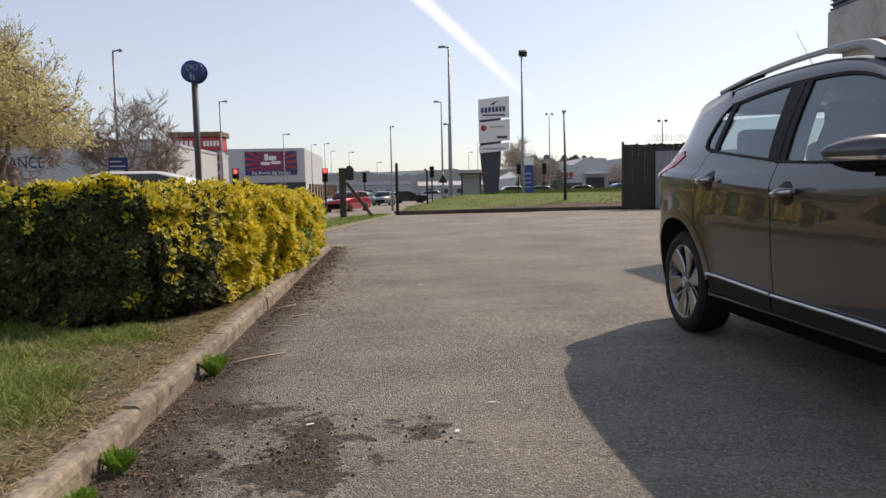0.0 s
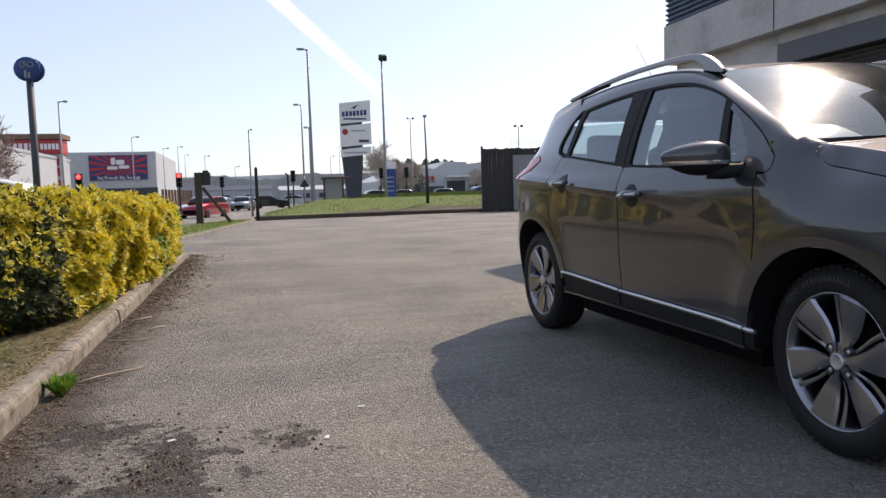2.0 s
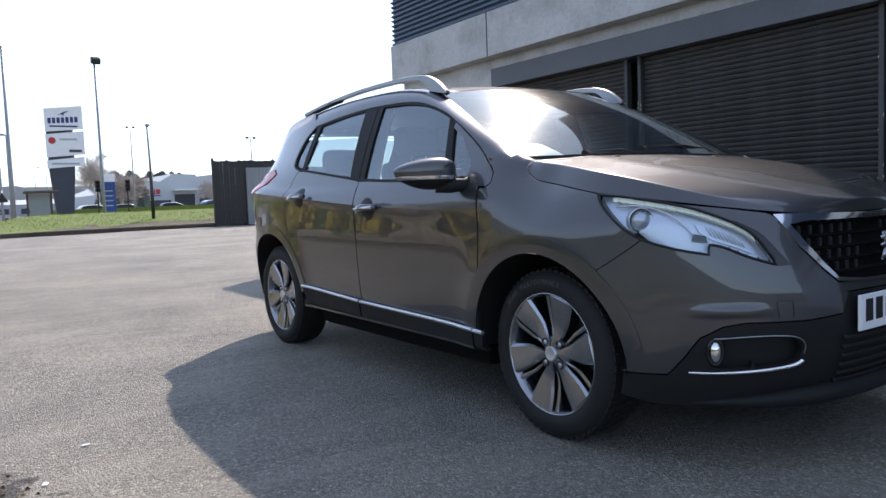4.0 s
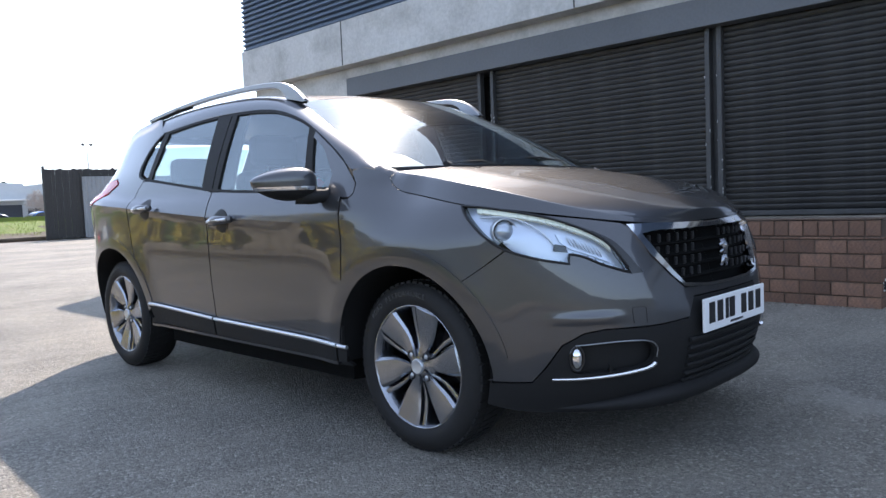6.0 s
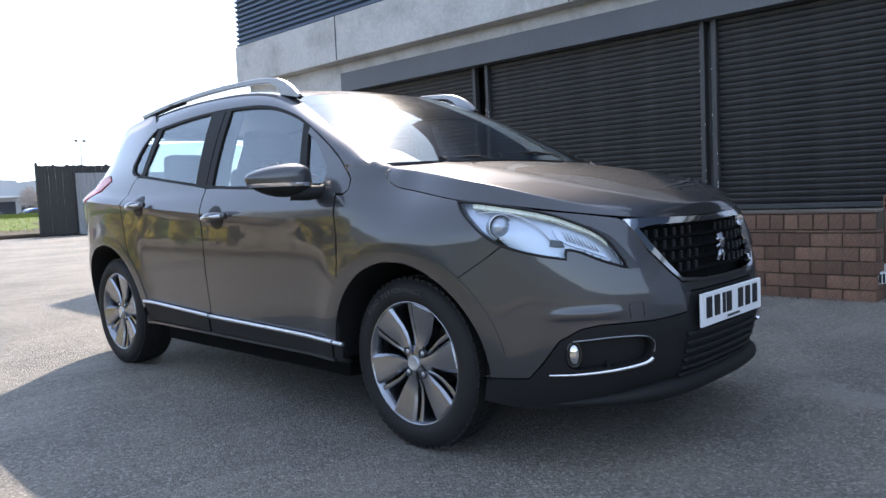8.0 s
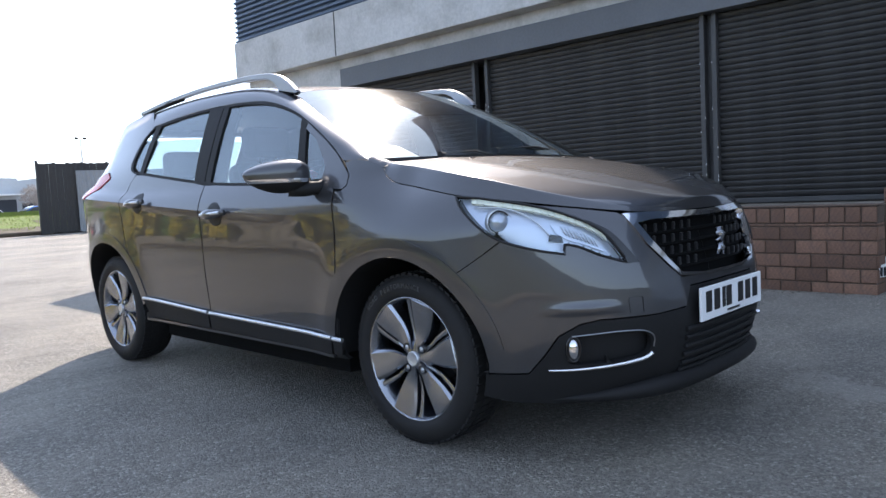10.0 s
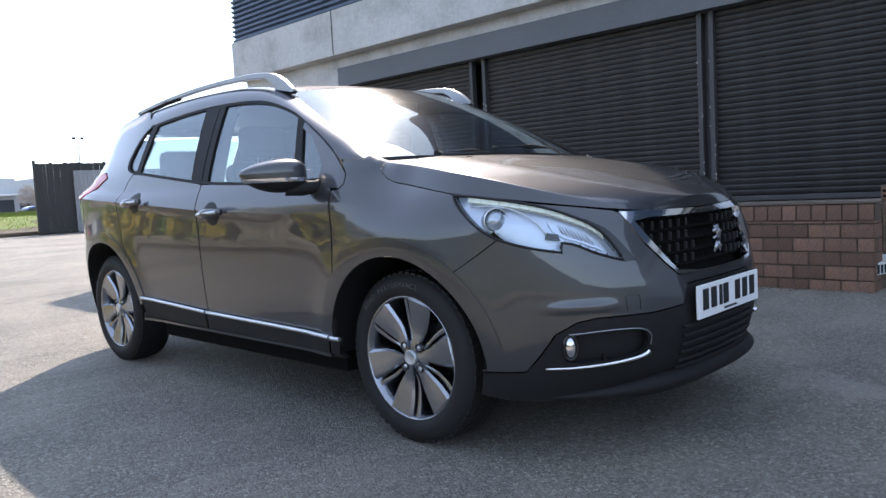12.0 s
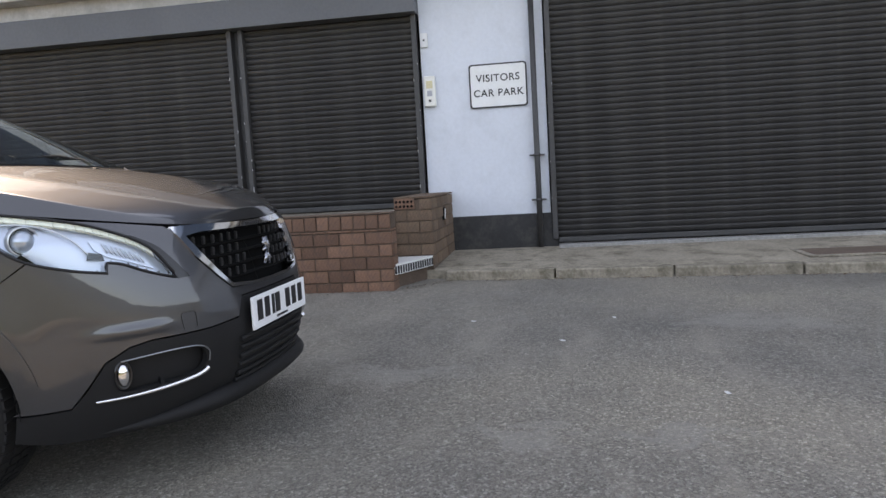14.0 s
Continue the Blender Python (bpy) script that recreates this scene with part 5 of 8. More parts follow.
    for x in (-0.33, 0.33):
        part("washer_jet", box_bm((x - 0.013, 0.06, 1.042), (x + 0.013, 0.082, 1.058), 0.004), TRIM, car)
    # roof
    roof_line = curve_through([(-x, c, z) for c, x, z in ROOF_EDGE], 5)
    rows = []
    for i, p in enumerate(roof_line):
        x = -p.x
        fwd = 0.11 * max(0.0, 1 - i / 8) ** 1.5
        rows.append([Vector((-x * w, p.y - fwd * (1 - abs(w) ** 2.2), p.z + 0.034 * (1 - w * w))) for w in (-1 + 2 * k / 24 for k in range(25))])
    part("roof", face_up(loft_bm(rows)), PAINT, car)
    bm = bmesh.new()
    tube(bm, ((0.0, 2.34, 1.475), (0.0, 2.40, 1.53), (0.0, 2.70, 1.90)), [0.012, 0.003, 0.0014], 6)
    part("aerial", bm, TRIM, car, "thin black roof aerial leaning back")
    # pillars and cant rail between the side windows and roof or windscreen
    upper = [Vector((x, c, z)) for x, c, z in (screen_line(k / 20) for k in range(20))] + [Vector((-p.x, p.y, p.z)) for p in roof_line[:-8]]
    window = [Vector((*body(s, z)[:2], z)) for s, z in [(0.20, 1.056), (0.25, 1.066), (0.30, 1.055), (0.325, 1.068)] + WINDOW_TOP[4:]]
    upper, window = even(upper, 50), even(window, 50)
    for side in (1, -1):
        rows = []
        for t in (0, 0.15, 0.3, 0.45, 0.6, 0.7, 0.8, 0.9, 1):
            line = []
            for a, b in zip(window, upper):
                # steep beside the window, turning over at the windscreen and roof
                k1, k2 = 0.45 * t + 0.55 * (1 - math.cos(t * math.pi / 2)), 0.45 * t + 0.55 * math.sin(t * math.pi / 2)
                line.append(car_place((a.x + (b.x - a.x) * k1, a.y + (b.y - a.y) * k2, a.z + (b.z - a.z) * k2), side))
            rows.append(line)
        part("roof_pillar", face_up(loft_bm(rows)), PAINT, car)
        # rear shoulder between quarter panel and roof
        back_roof = [Vector((-p.x, p.y, p.z)) for p in roof_line[-10:]]
        back_side = [Vector((*body(s, z)[:2], z)) for s, z in ((2.08, 1.371), (2.2, 1.455), (2.38, 1.447), (2.55, 1.435), (2.75, 1.41), (2.93, 1.385), (3.10, 1.30))]
        a, b = even(back_side, 24), even(back_roof, 24)
        part("rear_shoulder", face_up(loft_bm([[car_place(p.lerp(q, t) + Vector((0.4, 0, 0.8)) * 0.012 * math.sin(math.pi * t), side) for p, q in zip(a, b)] for t in (0, 0.25, 0.5, 0.75, 1)])), PAINT, car)
    end = [Vector((w * 0.53, 2.93 + 0.16 * (1 - w * w), 1.400 + 0.034 * (1 - w * w) - 0.03)) for w in (-1 + 2 * k / 24 for k in range(25))]
    part("spoiler", face_up(loft_bm([[Vector((-p.x, p.y, p.z)) for p in [Vector((-q.x, q.y, q.z)) for q in rows_end(roof_line)]], end])), PAINT, car)


def rows_end(line):
    p = line[-1]
    return [Vector((-(-p.x) * w, p.y, p.z + 0.034 * (1 - w * w))) for w in (-1 + 2 * k / 24 for k in range(25))]


def even(points, n):
    """n points spaced evenly along a line."""
    run = [0.0]
    for a, b in zip(points, points[1:]):
        run.append(run[-1] + (b - a).length)
    out = []
    for k in range(n):
        d = run[-1] * k / (n - 1)
        i = max(j for j in range(len(run)) if run[j] <= d + 1e-9)
        i = min(i, len(points) - 2)
        out.append(points[i].lerp(points[i + 1], (d - run[i]) / max(1e-9, run[i + 1] - run[i])))
    return out


def roof_rail(car, side):
    """A flat rail that turns down into a solid front foot, open under the bend."""
    top = flat_curve(((2.42, 1.482), (2.1, 1.512), (1.70, 1.532), (1.30, 1.531), (1.09, 1.519), (1.00, 1.501), (0.93, 1.468), (0.880, 1.430), (0.852, 1.403)), 5)
    low = flat_curve(((0.985, 1.425), (1.0, 1.450), (1.05, 1.481), (1.13, 1.496), (1.35, 1.508), (1.70, 1.509), (2.1, 1.490), (2.42, 1.460)), 5)
    bm = bmesh.new()
    outline = top + low
    x0, x1 = sorted((-side * 0.588, -side * 0.624))
    mid = []
    for x, inset in ((x0, 0.0), (x0 + 0.007, 1.0), (x1 - 0.007, 1.0), (x1, 0.0)):
        n = len(top)
        line = []
        for k, (c, z) in enumerate(outline):
            lift = 0.004 * (1 if k < n else -0.6) * (inset - 1)
            line.append(bm.verts.new((x, c, z + lift)))
        mid.append(line)
    for r0, r1 in zip(mid, mid[1:]):
        for k in range(len(r0)):
            j = (k + 1) % len(r0)
            f = bm.faces.new((r0[k], r0[j], r1[j], r1[k]))
            f.smooth = True
    n = len(top)
    for line in (mid[0], mid[-1]):
        # side faces as a strip between the upper and lower edge
        up, down = line[:n], line[n:][::-1]
        for k in range(n - 1):
            i0, i1 = round(k * (len(down) - 1) / (n - 1)), round((k + 1) * (len(down) - 1) / (n - 1))
            quad = [up[k], up[k + 1], down[i1]] + ([down[i0]] if i0 != i1 else [])
            bm.faces.new(quad)
    bmesh.ops.recalc_face_normals(bm, faces=bm.faces)
    rail = part("roof_rail", bm, RAIL_GREY, car, "silver roof rail")
    bm = bmesh.new()
    tube(bm, [car_place(p, side) for p in ((0.606, 0.86, 1.402), (0.606, 0.93, 1.424), (0.606, 1.0, 1.440))], [0.012, 0.014, 0.010], 8)
    part("rail_foot", bm, TRIM, rail, "dark rubber under the rail foot")
    bm = bmesh.new()
    tube(bm, [car_place(p, side) for p in ((0.61, 1.92, 1.498), (0.607, 2.05, 1.500), (0.605, 2.35, 1.474))], [0.012, 0.018, 0.016], 10)
    part("rail_foot", bm, TRIM, rail, "dark rail foot")


def door_mirror(car, side):
    """A rounded housing on a short arm, painted above, bright band, black below."""
    def shell(z_lo, z_hi, grow, name, mat, owner, label=""):
        bm = bmesh.new()
        bmesh.ops.create_uvsphere(bm, u_segments=32, v_segments=24, radius=1.0)
        for v in bm.verts:
            x, y, z = v.co
            # flatten the glass side, taper outward
            y = y if y < 0 else y * 0.35
            t = (x + 1) / 2
            # blunt front
            r = math.hypot(y, z)
            if r > 1e-6 and y < 0:
                k = r / (abs(y) ** 3 + abs(z) ** 3) ** (1 / 3)
                y, z = y * k, z * k
            z = z * (0.72 + 0.28 * math.sin(math.pi * min(1, 0.25 + 0.6 * (1 - t))))
            v.co = ((x - 0.28 * (1 - x * x)) * 0.130 * grow, y * 0.098 * grow + 0.035 * t, z * (0.064 - 0.012 * t if z > 0 else 0.076) * grow)
        bmesh.ops.bisect_plane(bm, geom=bm.verts[:] + bm.edges[:] + bm.faces[:], plane_co=(0, 0, z_lo), plane_no=(0, 0.0, -1), clear_outer=True)
        bmesh.ops.bisect_plane(bm, geom=bm.verts[:] + bm.edges[:] + bm.faces[:], plane_co=(0, 0, z_hi), plane_no=(0, 0.0, 1), clear_outer=True)
        for f in bm.faces:
            f.smooth = True
        for v in bm.verts:
            v.co = car_place((0.985 + v.co.x, 0.505 + v.co.y, 1.022 + v.co.z), side)
        bmesh.ops.recalc_face_normals(bm, faces=bm.faces)
        return part(name, bm, mat, owner, label)
    mirror = shell(-0.020, 0.2, 1.0, "door_mirror", PAINT, car, "body-coloured mirror housing")
    shell(-0.035, -0.020, 1.03, "mirror_band", CHROME, mirror, "bright band")
    shell(-0.2, -0.035, 0.99, "mirror_base_shell", TRIM, mirror, "black lower shell")
    bm = bmesh.new()
    tube(bm, [car_place(p, side) for p in ((0.94, 0.49, 0.972), (0.89, 0.46, 0.960), (0.84, 0.435, 0.962), (0.79, 0.43, 0.975))], [0.040, 0.030, 0.026, 0.034], 12)
    part("mirror_arm", bm, TRIM, mirror)
    bm = bmesh.new()
    bmesh.ops.create_circle(bm, cap_ends=True, segments=28, radius=1.0)
    for v in bm.verts:
        v.co = car_place((0.985 + v.co.x * 0.108, 0.555 + 0.02 * v.co.x, 1.018 + v.co.y * 0.042), side)
    part("mirror_glass", bm, CHROME, mirror)


def wheel(car, c, side):
    """Tyre with tread blocks, six-blade alloy rim, hub and brake."""
    w = part("wheel", tyre_bm(), RUBBER, car, "black tyre on a grey alloy wheel")
    w.matrix_basis = pose(-side * 0.70, c, 0.317, 0, 0, 0 if side < 0 else 180)
    tread = part("tread", tread_bm(), RUBBER, w)
    tread["kind"] = "stuff"
    bm = bmesh.new()
    lathe(bm, ((0.095, 0.231), (0.101, 0.2295), (0.098, 0.224), (0.060, 0.212), (-0.06, 0.190), (-0.09, 0.205)), "x", 56)
    part("rim", bm, ALLOY, w)
    for k in range(6):
        # a broad flat blade, then a thin lower spoke beside it
        blade = ((0.020, 0.014, 0.087, 0.0), (0.045, 0.017, 0.083, 0.001), (0.075, 0.024, 0.080, 0.006), (0.105, 0.034, 0.081, 0.010), (0.135, 0.044, 0.085, 0.009), (0.165, 0.051, 0.090, 0.007), (0.195, 0.056, 0.095, 0.006), (0.218, 0.059, 0.099, 0.005), (0.226, 0.055, 0.093, 0.005))
        slim = ((0.060, 0.006, 0.070, -0.022), (0.090, 0.008, 0.066, -0.036), (0.120, 0.009, 0.068, -0.050), (0.160, 0.010, 0.074, -0.062), (0.195, 0.011, 0.081, -0.070), (0.224, 0.013, 0.088, -0.075))
        for name, table in (("spoke", blade), ("slim_spoke", slim)):
            rows = []
            for r, half, face, bend in table:
                rows.append([Vector((face + dx, bend + u * half, r)) for u, dx in ((-1.0, -0.055), (-1.0, -0.008), (-0.80, 0.0), (0.0, 0.0015), (0.80, 0.0), (1.0, -0.008), (1.0, -0.055))])
            bm = loft_bm(rows)
            bmesh.ops.rotate(bm, verts=bm.verts, matrix=Matrix.Rotation(radians(60 * k - 15), 3, "X"))
            for f in bm.faces:
                f.smooth = True
            bm.normal_update()
            for e in bm.edges:
                if len(e.link_faces) == 2 and e.calc_face_angle(0) > radians(24):
                    e.smooth = False
            part(name, bm, ALLOY, w)
    bm = bmesh.new()
    lathe(bm, ((0.03, 0.029), (0.090, 0.0285), (0.0945, 0.027), (0.0955, 0.024), (0.0945, 0.022), (0.0950, 0.0005)), "x", 28)
    part("hub_cap", bm, SATIN, w, "bright hub cap")
    bm = bmesh.new()
    lathe(bm, ((0.02, 0.070), (0.062, 0.067), (0.068, 0.060), (0.070, 0.046), (0.076, 0.030)), "x", 32)
    part("hub", bm, ALLOY, w)
    for k in range(4):
        a = radians(45 + 90 * k)
        bm = bmesh.new()
        at = (0, 0.054 * math.cos(a), 0.054 * math.sin(a))
        lathe(bm, ((0.05, 0.0165), (0.0865, 0.0165), (0.0865, 0.0140), (0.062, 0.0135)), "x", 14, at)
        part("bolt_well", bm, GLOSS_BLACK, w, "dark bolt well")
        bm = bmesh.new()
        lathe(bm, ((0.05, 0.0095), (0.082, 0.0095), (0.085, 0.0075), (0.085, 0.0005)), "x", 6, at)
        part("wheel_bolt", bm, SATIN, w)
    bm = bmesh.new()
    lathe(bm, ((0.0, 0.0005), (0.0, 0.135), (-0.02, 0.135)), "x", 36)
    part("brake_disc", bm, surf("brake disc steel", (0.20, 0.19, 0.18), 0.4, 0.8, bump=0) if "brake disc steel" not in bpy.data.materials else bpy.data.materials["brake disc steel"], w)
    # near-black disc stands for the shade behind the spokes
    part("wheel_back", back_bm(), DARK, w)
    part("lettering", sidewall_letters("ROAD PERFORMANCE", -50 if c < 1 else -70), SIDEWALL_GREY, w, "raised sidewall lettering")


def sidewall_letters(words, start):
    """Letters set one by one round the outer sidewall, tops outward."""
    bm = bmesh.new()
    for k, letter in enumerate(words):
        if letter == " ":
            continue
        me = text_mesh(letter, 0.026, 0.0008)
        a = radians(start + 4.3 * k)
        m = Matrix(((0, 0, 1, 0.1115), (math.cos(a), math.sin(a), 0, 0.272 * math.sin(a)), (-math.sin(a), math.cos(a), 0, 0.272 * math.cos(a)), (0, 0, 0, 1)))
        me.transform(m)
        bm.from_mesh(me)
        bpy.data.meshes.remove(me)
    return bm


def back_bm():
    bm = bmesh.new()
    lathe(bm, ((-0.05, 0.0005), (-0.05, 0.205)), "x", 36)
    return bm


def tyre_bm():
    bm = bmesh.new()
    lathe(bm, ((0.088, 0.222), (0.102, 0.232), (0.110, 0.250), (0.111, 0.268), (0.104, 0.292), (0.090, 0.308), (0.070, 0.315), (0.0, 0.317), (-0.07, 0.315), (-0.09, 0.306), (-0.108, 0.265), (-0.10, 0.22), (-0.085, 0.205)), "x", 72)
    return bm


def tread_bm():
    """Shoulder and middle blocks of the tread."""
    bm = bmesh.new()
    for k in range(60):
        for row, (x0, x1) in enumerate(((0.050, 0.088), (0.012, 0.045), (-0.03, 0.008))):
            a = 2 * math.pi * (k + 0.3 * row) / 60
            m = Matrix.Rotation(a, 4, "X")
            v = [bm.verts.new(m @ Vector((x, y + (0.004 if x == x1 else 0), z))) for z in ((0.306 if row == 0 else 0.312), (0.3165 if row == 0 else 0.3205)) for x in (x0, x1) for y in (-0.012, 0.010)]
            for q in ((4, 6, 7, 5), (0, 1, 5, 4), (2, 6, 7, 3), (0, 4, 6, 2), (1, 3, 7, 5)):
                bm.faces.new([v[i] for i in q])
    bm.normal_update()
    return bm


def cabin(car):
    """Dashboard, steering wheel and seats seen through the glass."""
    bm = bmesh.new()
    rows = []
    for y, z in ((0.25, 0.98), (0.36, 1.03), (0.62, 1.02), (0.78, 0.97), (0.84, 0.80), (0.86, 0.5)):
        rows.append([Vector((0.68 * w, y - 0.10 * (1 - w * w) * (1 if y < 0.5 else 0.2), z + 0.015 * math.cos(3 * w))) for w in (-1 + 2 * k / 16 for k in range(17))])
    part("dashboard", face_up(loft_bm(rows)), DASH, car)
    bm = bmesh.new()
    ring = [Vector((-0.36 + 0.18 * math.cos(a), 0.98 + 0.07 * math.sin(a), 0.93 + 0.165 * math.sin(a))) for a in (2 * math.pi * k / 24 for k in range(25))]
    tube(bm, ring, 0.016, 8, cap=False)
    part("steering_wheel", bm, TRIM, car)
    rows = [[Vector((-0.42 + 0.23 * w, y, 0.985 + h * math.cos(w * math.pi / 2) ** 0.6)) for w in (-1 + 2 * k / 14 for k in range(15))] for y, h in ((0.30, 0.03), (0.36, 0.095), (0.46, 0.142), (0.60, 0.155), (0.72, 0.15), (0.74, 0.03))]
    part("instrument_hood", face_up(loft_bm(rows)), DASH, car)
    # white skin added over the instrument hood to paint its bright gleam
    rows = [[Vector((-0.42 + 0.21 * w, y, 0.989 + h * math.cos(w * math.pi / 2) ** 0.6)) for w in (-0.92 + 1.84 * k / 14 for k in range(15))] for y, h in ((0.335, 0.068), (0.36, 0.098), (0.46, 0.146), (0.58, 0.157))]
    part("dash_gleam", face_up(loft_bm(rows)), PLATE_WHITE, car, "added white skin for the bright gleam over the instruments")
    def seat(x, c, wide, name):
        bm = bmesh.new()
        box(bm, (x - wide, c - 0.45, 0.38), (x + wide, c + 0.05, 0.58), 0.05)
        s = part(name, bm, SEAT, car, "dark cloth seat")
        tall = 0.62 if wide < 0.4 else 0.46
        bm = box_bm((x - wide * 0.95, 0, 0), (x + wide * 0.95, 0.13, tall), 0.05)
        bmesh.ops.rotate(bm, verts=bm.verts, matrix=Matrix.Rotation(radians(-16), 3, "X"))
        bmesh.ops.translate(bm, verts=bm.verts, vec=(0, c, 0.54))
        part("backrest", bm, SEAT, s)
        for hx in ((x,) if wide < 0.4 else (x - 0.36, x + 0.36)):
            base = 1.14 if wide < 0.4 else 1.075
            bm = box_bm((hx - 0.14, c + 0.17, base), (hx + 0.14, c + 0.27, base + 0.175), 0.045)
            part("headrest", bm, SEAT, s)
            for dx in (-0.05, 0.05):
                bm = bmesh.new()
                tube(bm, ((hx + dx, c + 0.19, base - 0.10), (hx + dx, c + 0.21, base + 0.03)), 0.007, 6)
                part("headrest_post", bm, SATIN, s)
    seat(-0.36, 1.30, 0.24, "front_seat")
    seat(0.36, 1.30, 0.24, "front_seat")
    seat(0.0, 2.22, 0.62, "rear_seat")
    for side in (1, -1):
        part("pillar_trim", panel_bm([(1.24, 0.98), (1.47, 0.98), (1.47, 1.385), (1.27, 1.385)], -0.035, 0.012, side, 0.05), DASH, car, "dark trim inside the door pillar")
    part("cabin_floor", box_bm((-0.72, 0.3, 0.30), (0.72, 3.0, 0.36)), DASH, car)
    bm = bmesh.new()
    tube(bm, ((0.0, 0.86, 1.405), (0.0, 0.80, 1.37)), 0.012, 6)
    box(bm, (-0.11, 0.79, 1.325), (0.11, 0.82, 1.385), 0.012)
    part("rear_view_mirror", bm, TRIM, car)


build_car()


# ---- street and far side ----
STEEL = surf("galvanised lamp steel", (0.26, 0.27, 0.28), 0.5, 0.3, var=0.15, bump=0.05)
DARK_POST = surf("black painted post", (0.022, 0.021, 0.020), 0.6, var=0.3, bump=0.15)
TIMBER = surf("weathered dark timber", (0.085, 0.066, 0.050), 0.9, var=0.35, scale=6, fine=40, bump=0.5, bump_at=50, vary_piece=0.25)
BROWN_WOOD = surf("brown timber posts", (0.20, 0.12, 0.075), 0.8, var=0.25, bump=0.3, vary_piece=0.15)
PALE_SHEET = surf("pale warehouse cladding", (0.44, 0.465, 0.48), 0.6, var=0.06, scale=0.2, fine=2, bump=0.0)
GREY_SHEET = surf("grey shed cladding", (0.36, 0.39, 0.42), 0.7, var=0.12, scale=0.1, fine=1, bump=0.0)
SLATE = surf("dark totem panel", (0.035, 0.042, 0.055), 0.5, var=0.1, bump=0.0)
BLUE = surf("blue sign paint", (0.012, 0.055, 0.20), 0.4, var=0.1, bump=0.0)
NAVY = surf("navy banner", (0.025, 0.035, 0.14), 0.5, var=0.1, bump=0.0)
RED = surf("red banner", (0.42, 0.030, 0.035), 0.5, var=0.1, bump=0.0)
CORRUGATED = surf("grey corrugated sheet", (0.25, 0.26, 0.27), 0.55, 0.3, var=0.15, bump=0.05)
RED_GLOW = glow("red signal light", (1.0, 0.03, 0.03), 5.0)
FAR_GLASS = plain("far car glass", (0.03, 0.035, 0.04), 0.06)
# distance haze is mixed into these two colours
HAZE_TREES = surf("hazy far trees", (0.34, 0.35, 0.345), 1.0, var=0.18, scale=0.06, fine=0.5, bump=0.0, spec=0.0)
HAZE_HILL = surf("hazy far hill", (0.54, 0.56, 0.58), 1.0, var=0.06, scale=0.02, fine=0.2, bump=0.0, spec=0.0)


def lamp_post(x, y, z0, top, arm=0.7, head="lantern", thick=0.075, group="street lamps"):
    """A tapered pole with a short arm and a flat lantern, or floodlights."""
    ob = thing("street_lamp", (x, y, z0), "tall grey steel street lamp with a flat lantern" if head == "lantern" else "tall steel pole with floodlights", "street lamp", group)
    h = top - z0
    bm = bmesh.new()
    tube(bm, ((0, 0, 0), (0, 0, h * 0.3), (0, 0, h)), [thick * 1.25, thick, thick * 0.62], 10)
    if arm and head == "lantern":
        tube(bm, ((0, 0, h - 0.06), (arm * 0.5, 0, h - 0.02), (arm, 0, h - 0.01)), thick * 0.5, 8)
    part("pole", bm, STEEL, ob)
    if head == "lantern":
        bm = bmesh.new()
        box(bm, (min(arm, arm * 1.9), -0.14, h - 0.07), (max(arm * 0.7, arm * 1.9) if arm > 0 else arm * 0.7, 0.14, h + 0.06), 0.05)
        part("lantern", bm, STEEL, ob)
    else:
        k = 0.55 if head == "double" else 1.0
        for sx in ((-0.3, 0.3) if head == "double" else (0.06,)):
            bm = box_bm((sx - 0.22 * k, -0.2 * k, h - 0.10 * k), (sx + 0.22 * k, 0.16 * k, h + 0.22 * k), 0.05)
            bmesh.ops.rotate(bm, verts=bm.verts, cent=(sx, 0, h), matrix=Matrix.Rotation(radians(25), 3, "X"))
            part("floodlight", bm, DARK_POST, ob)
    return ob


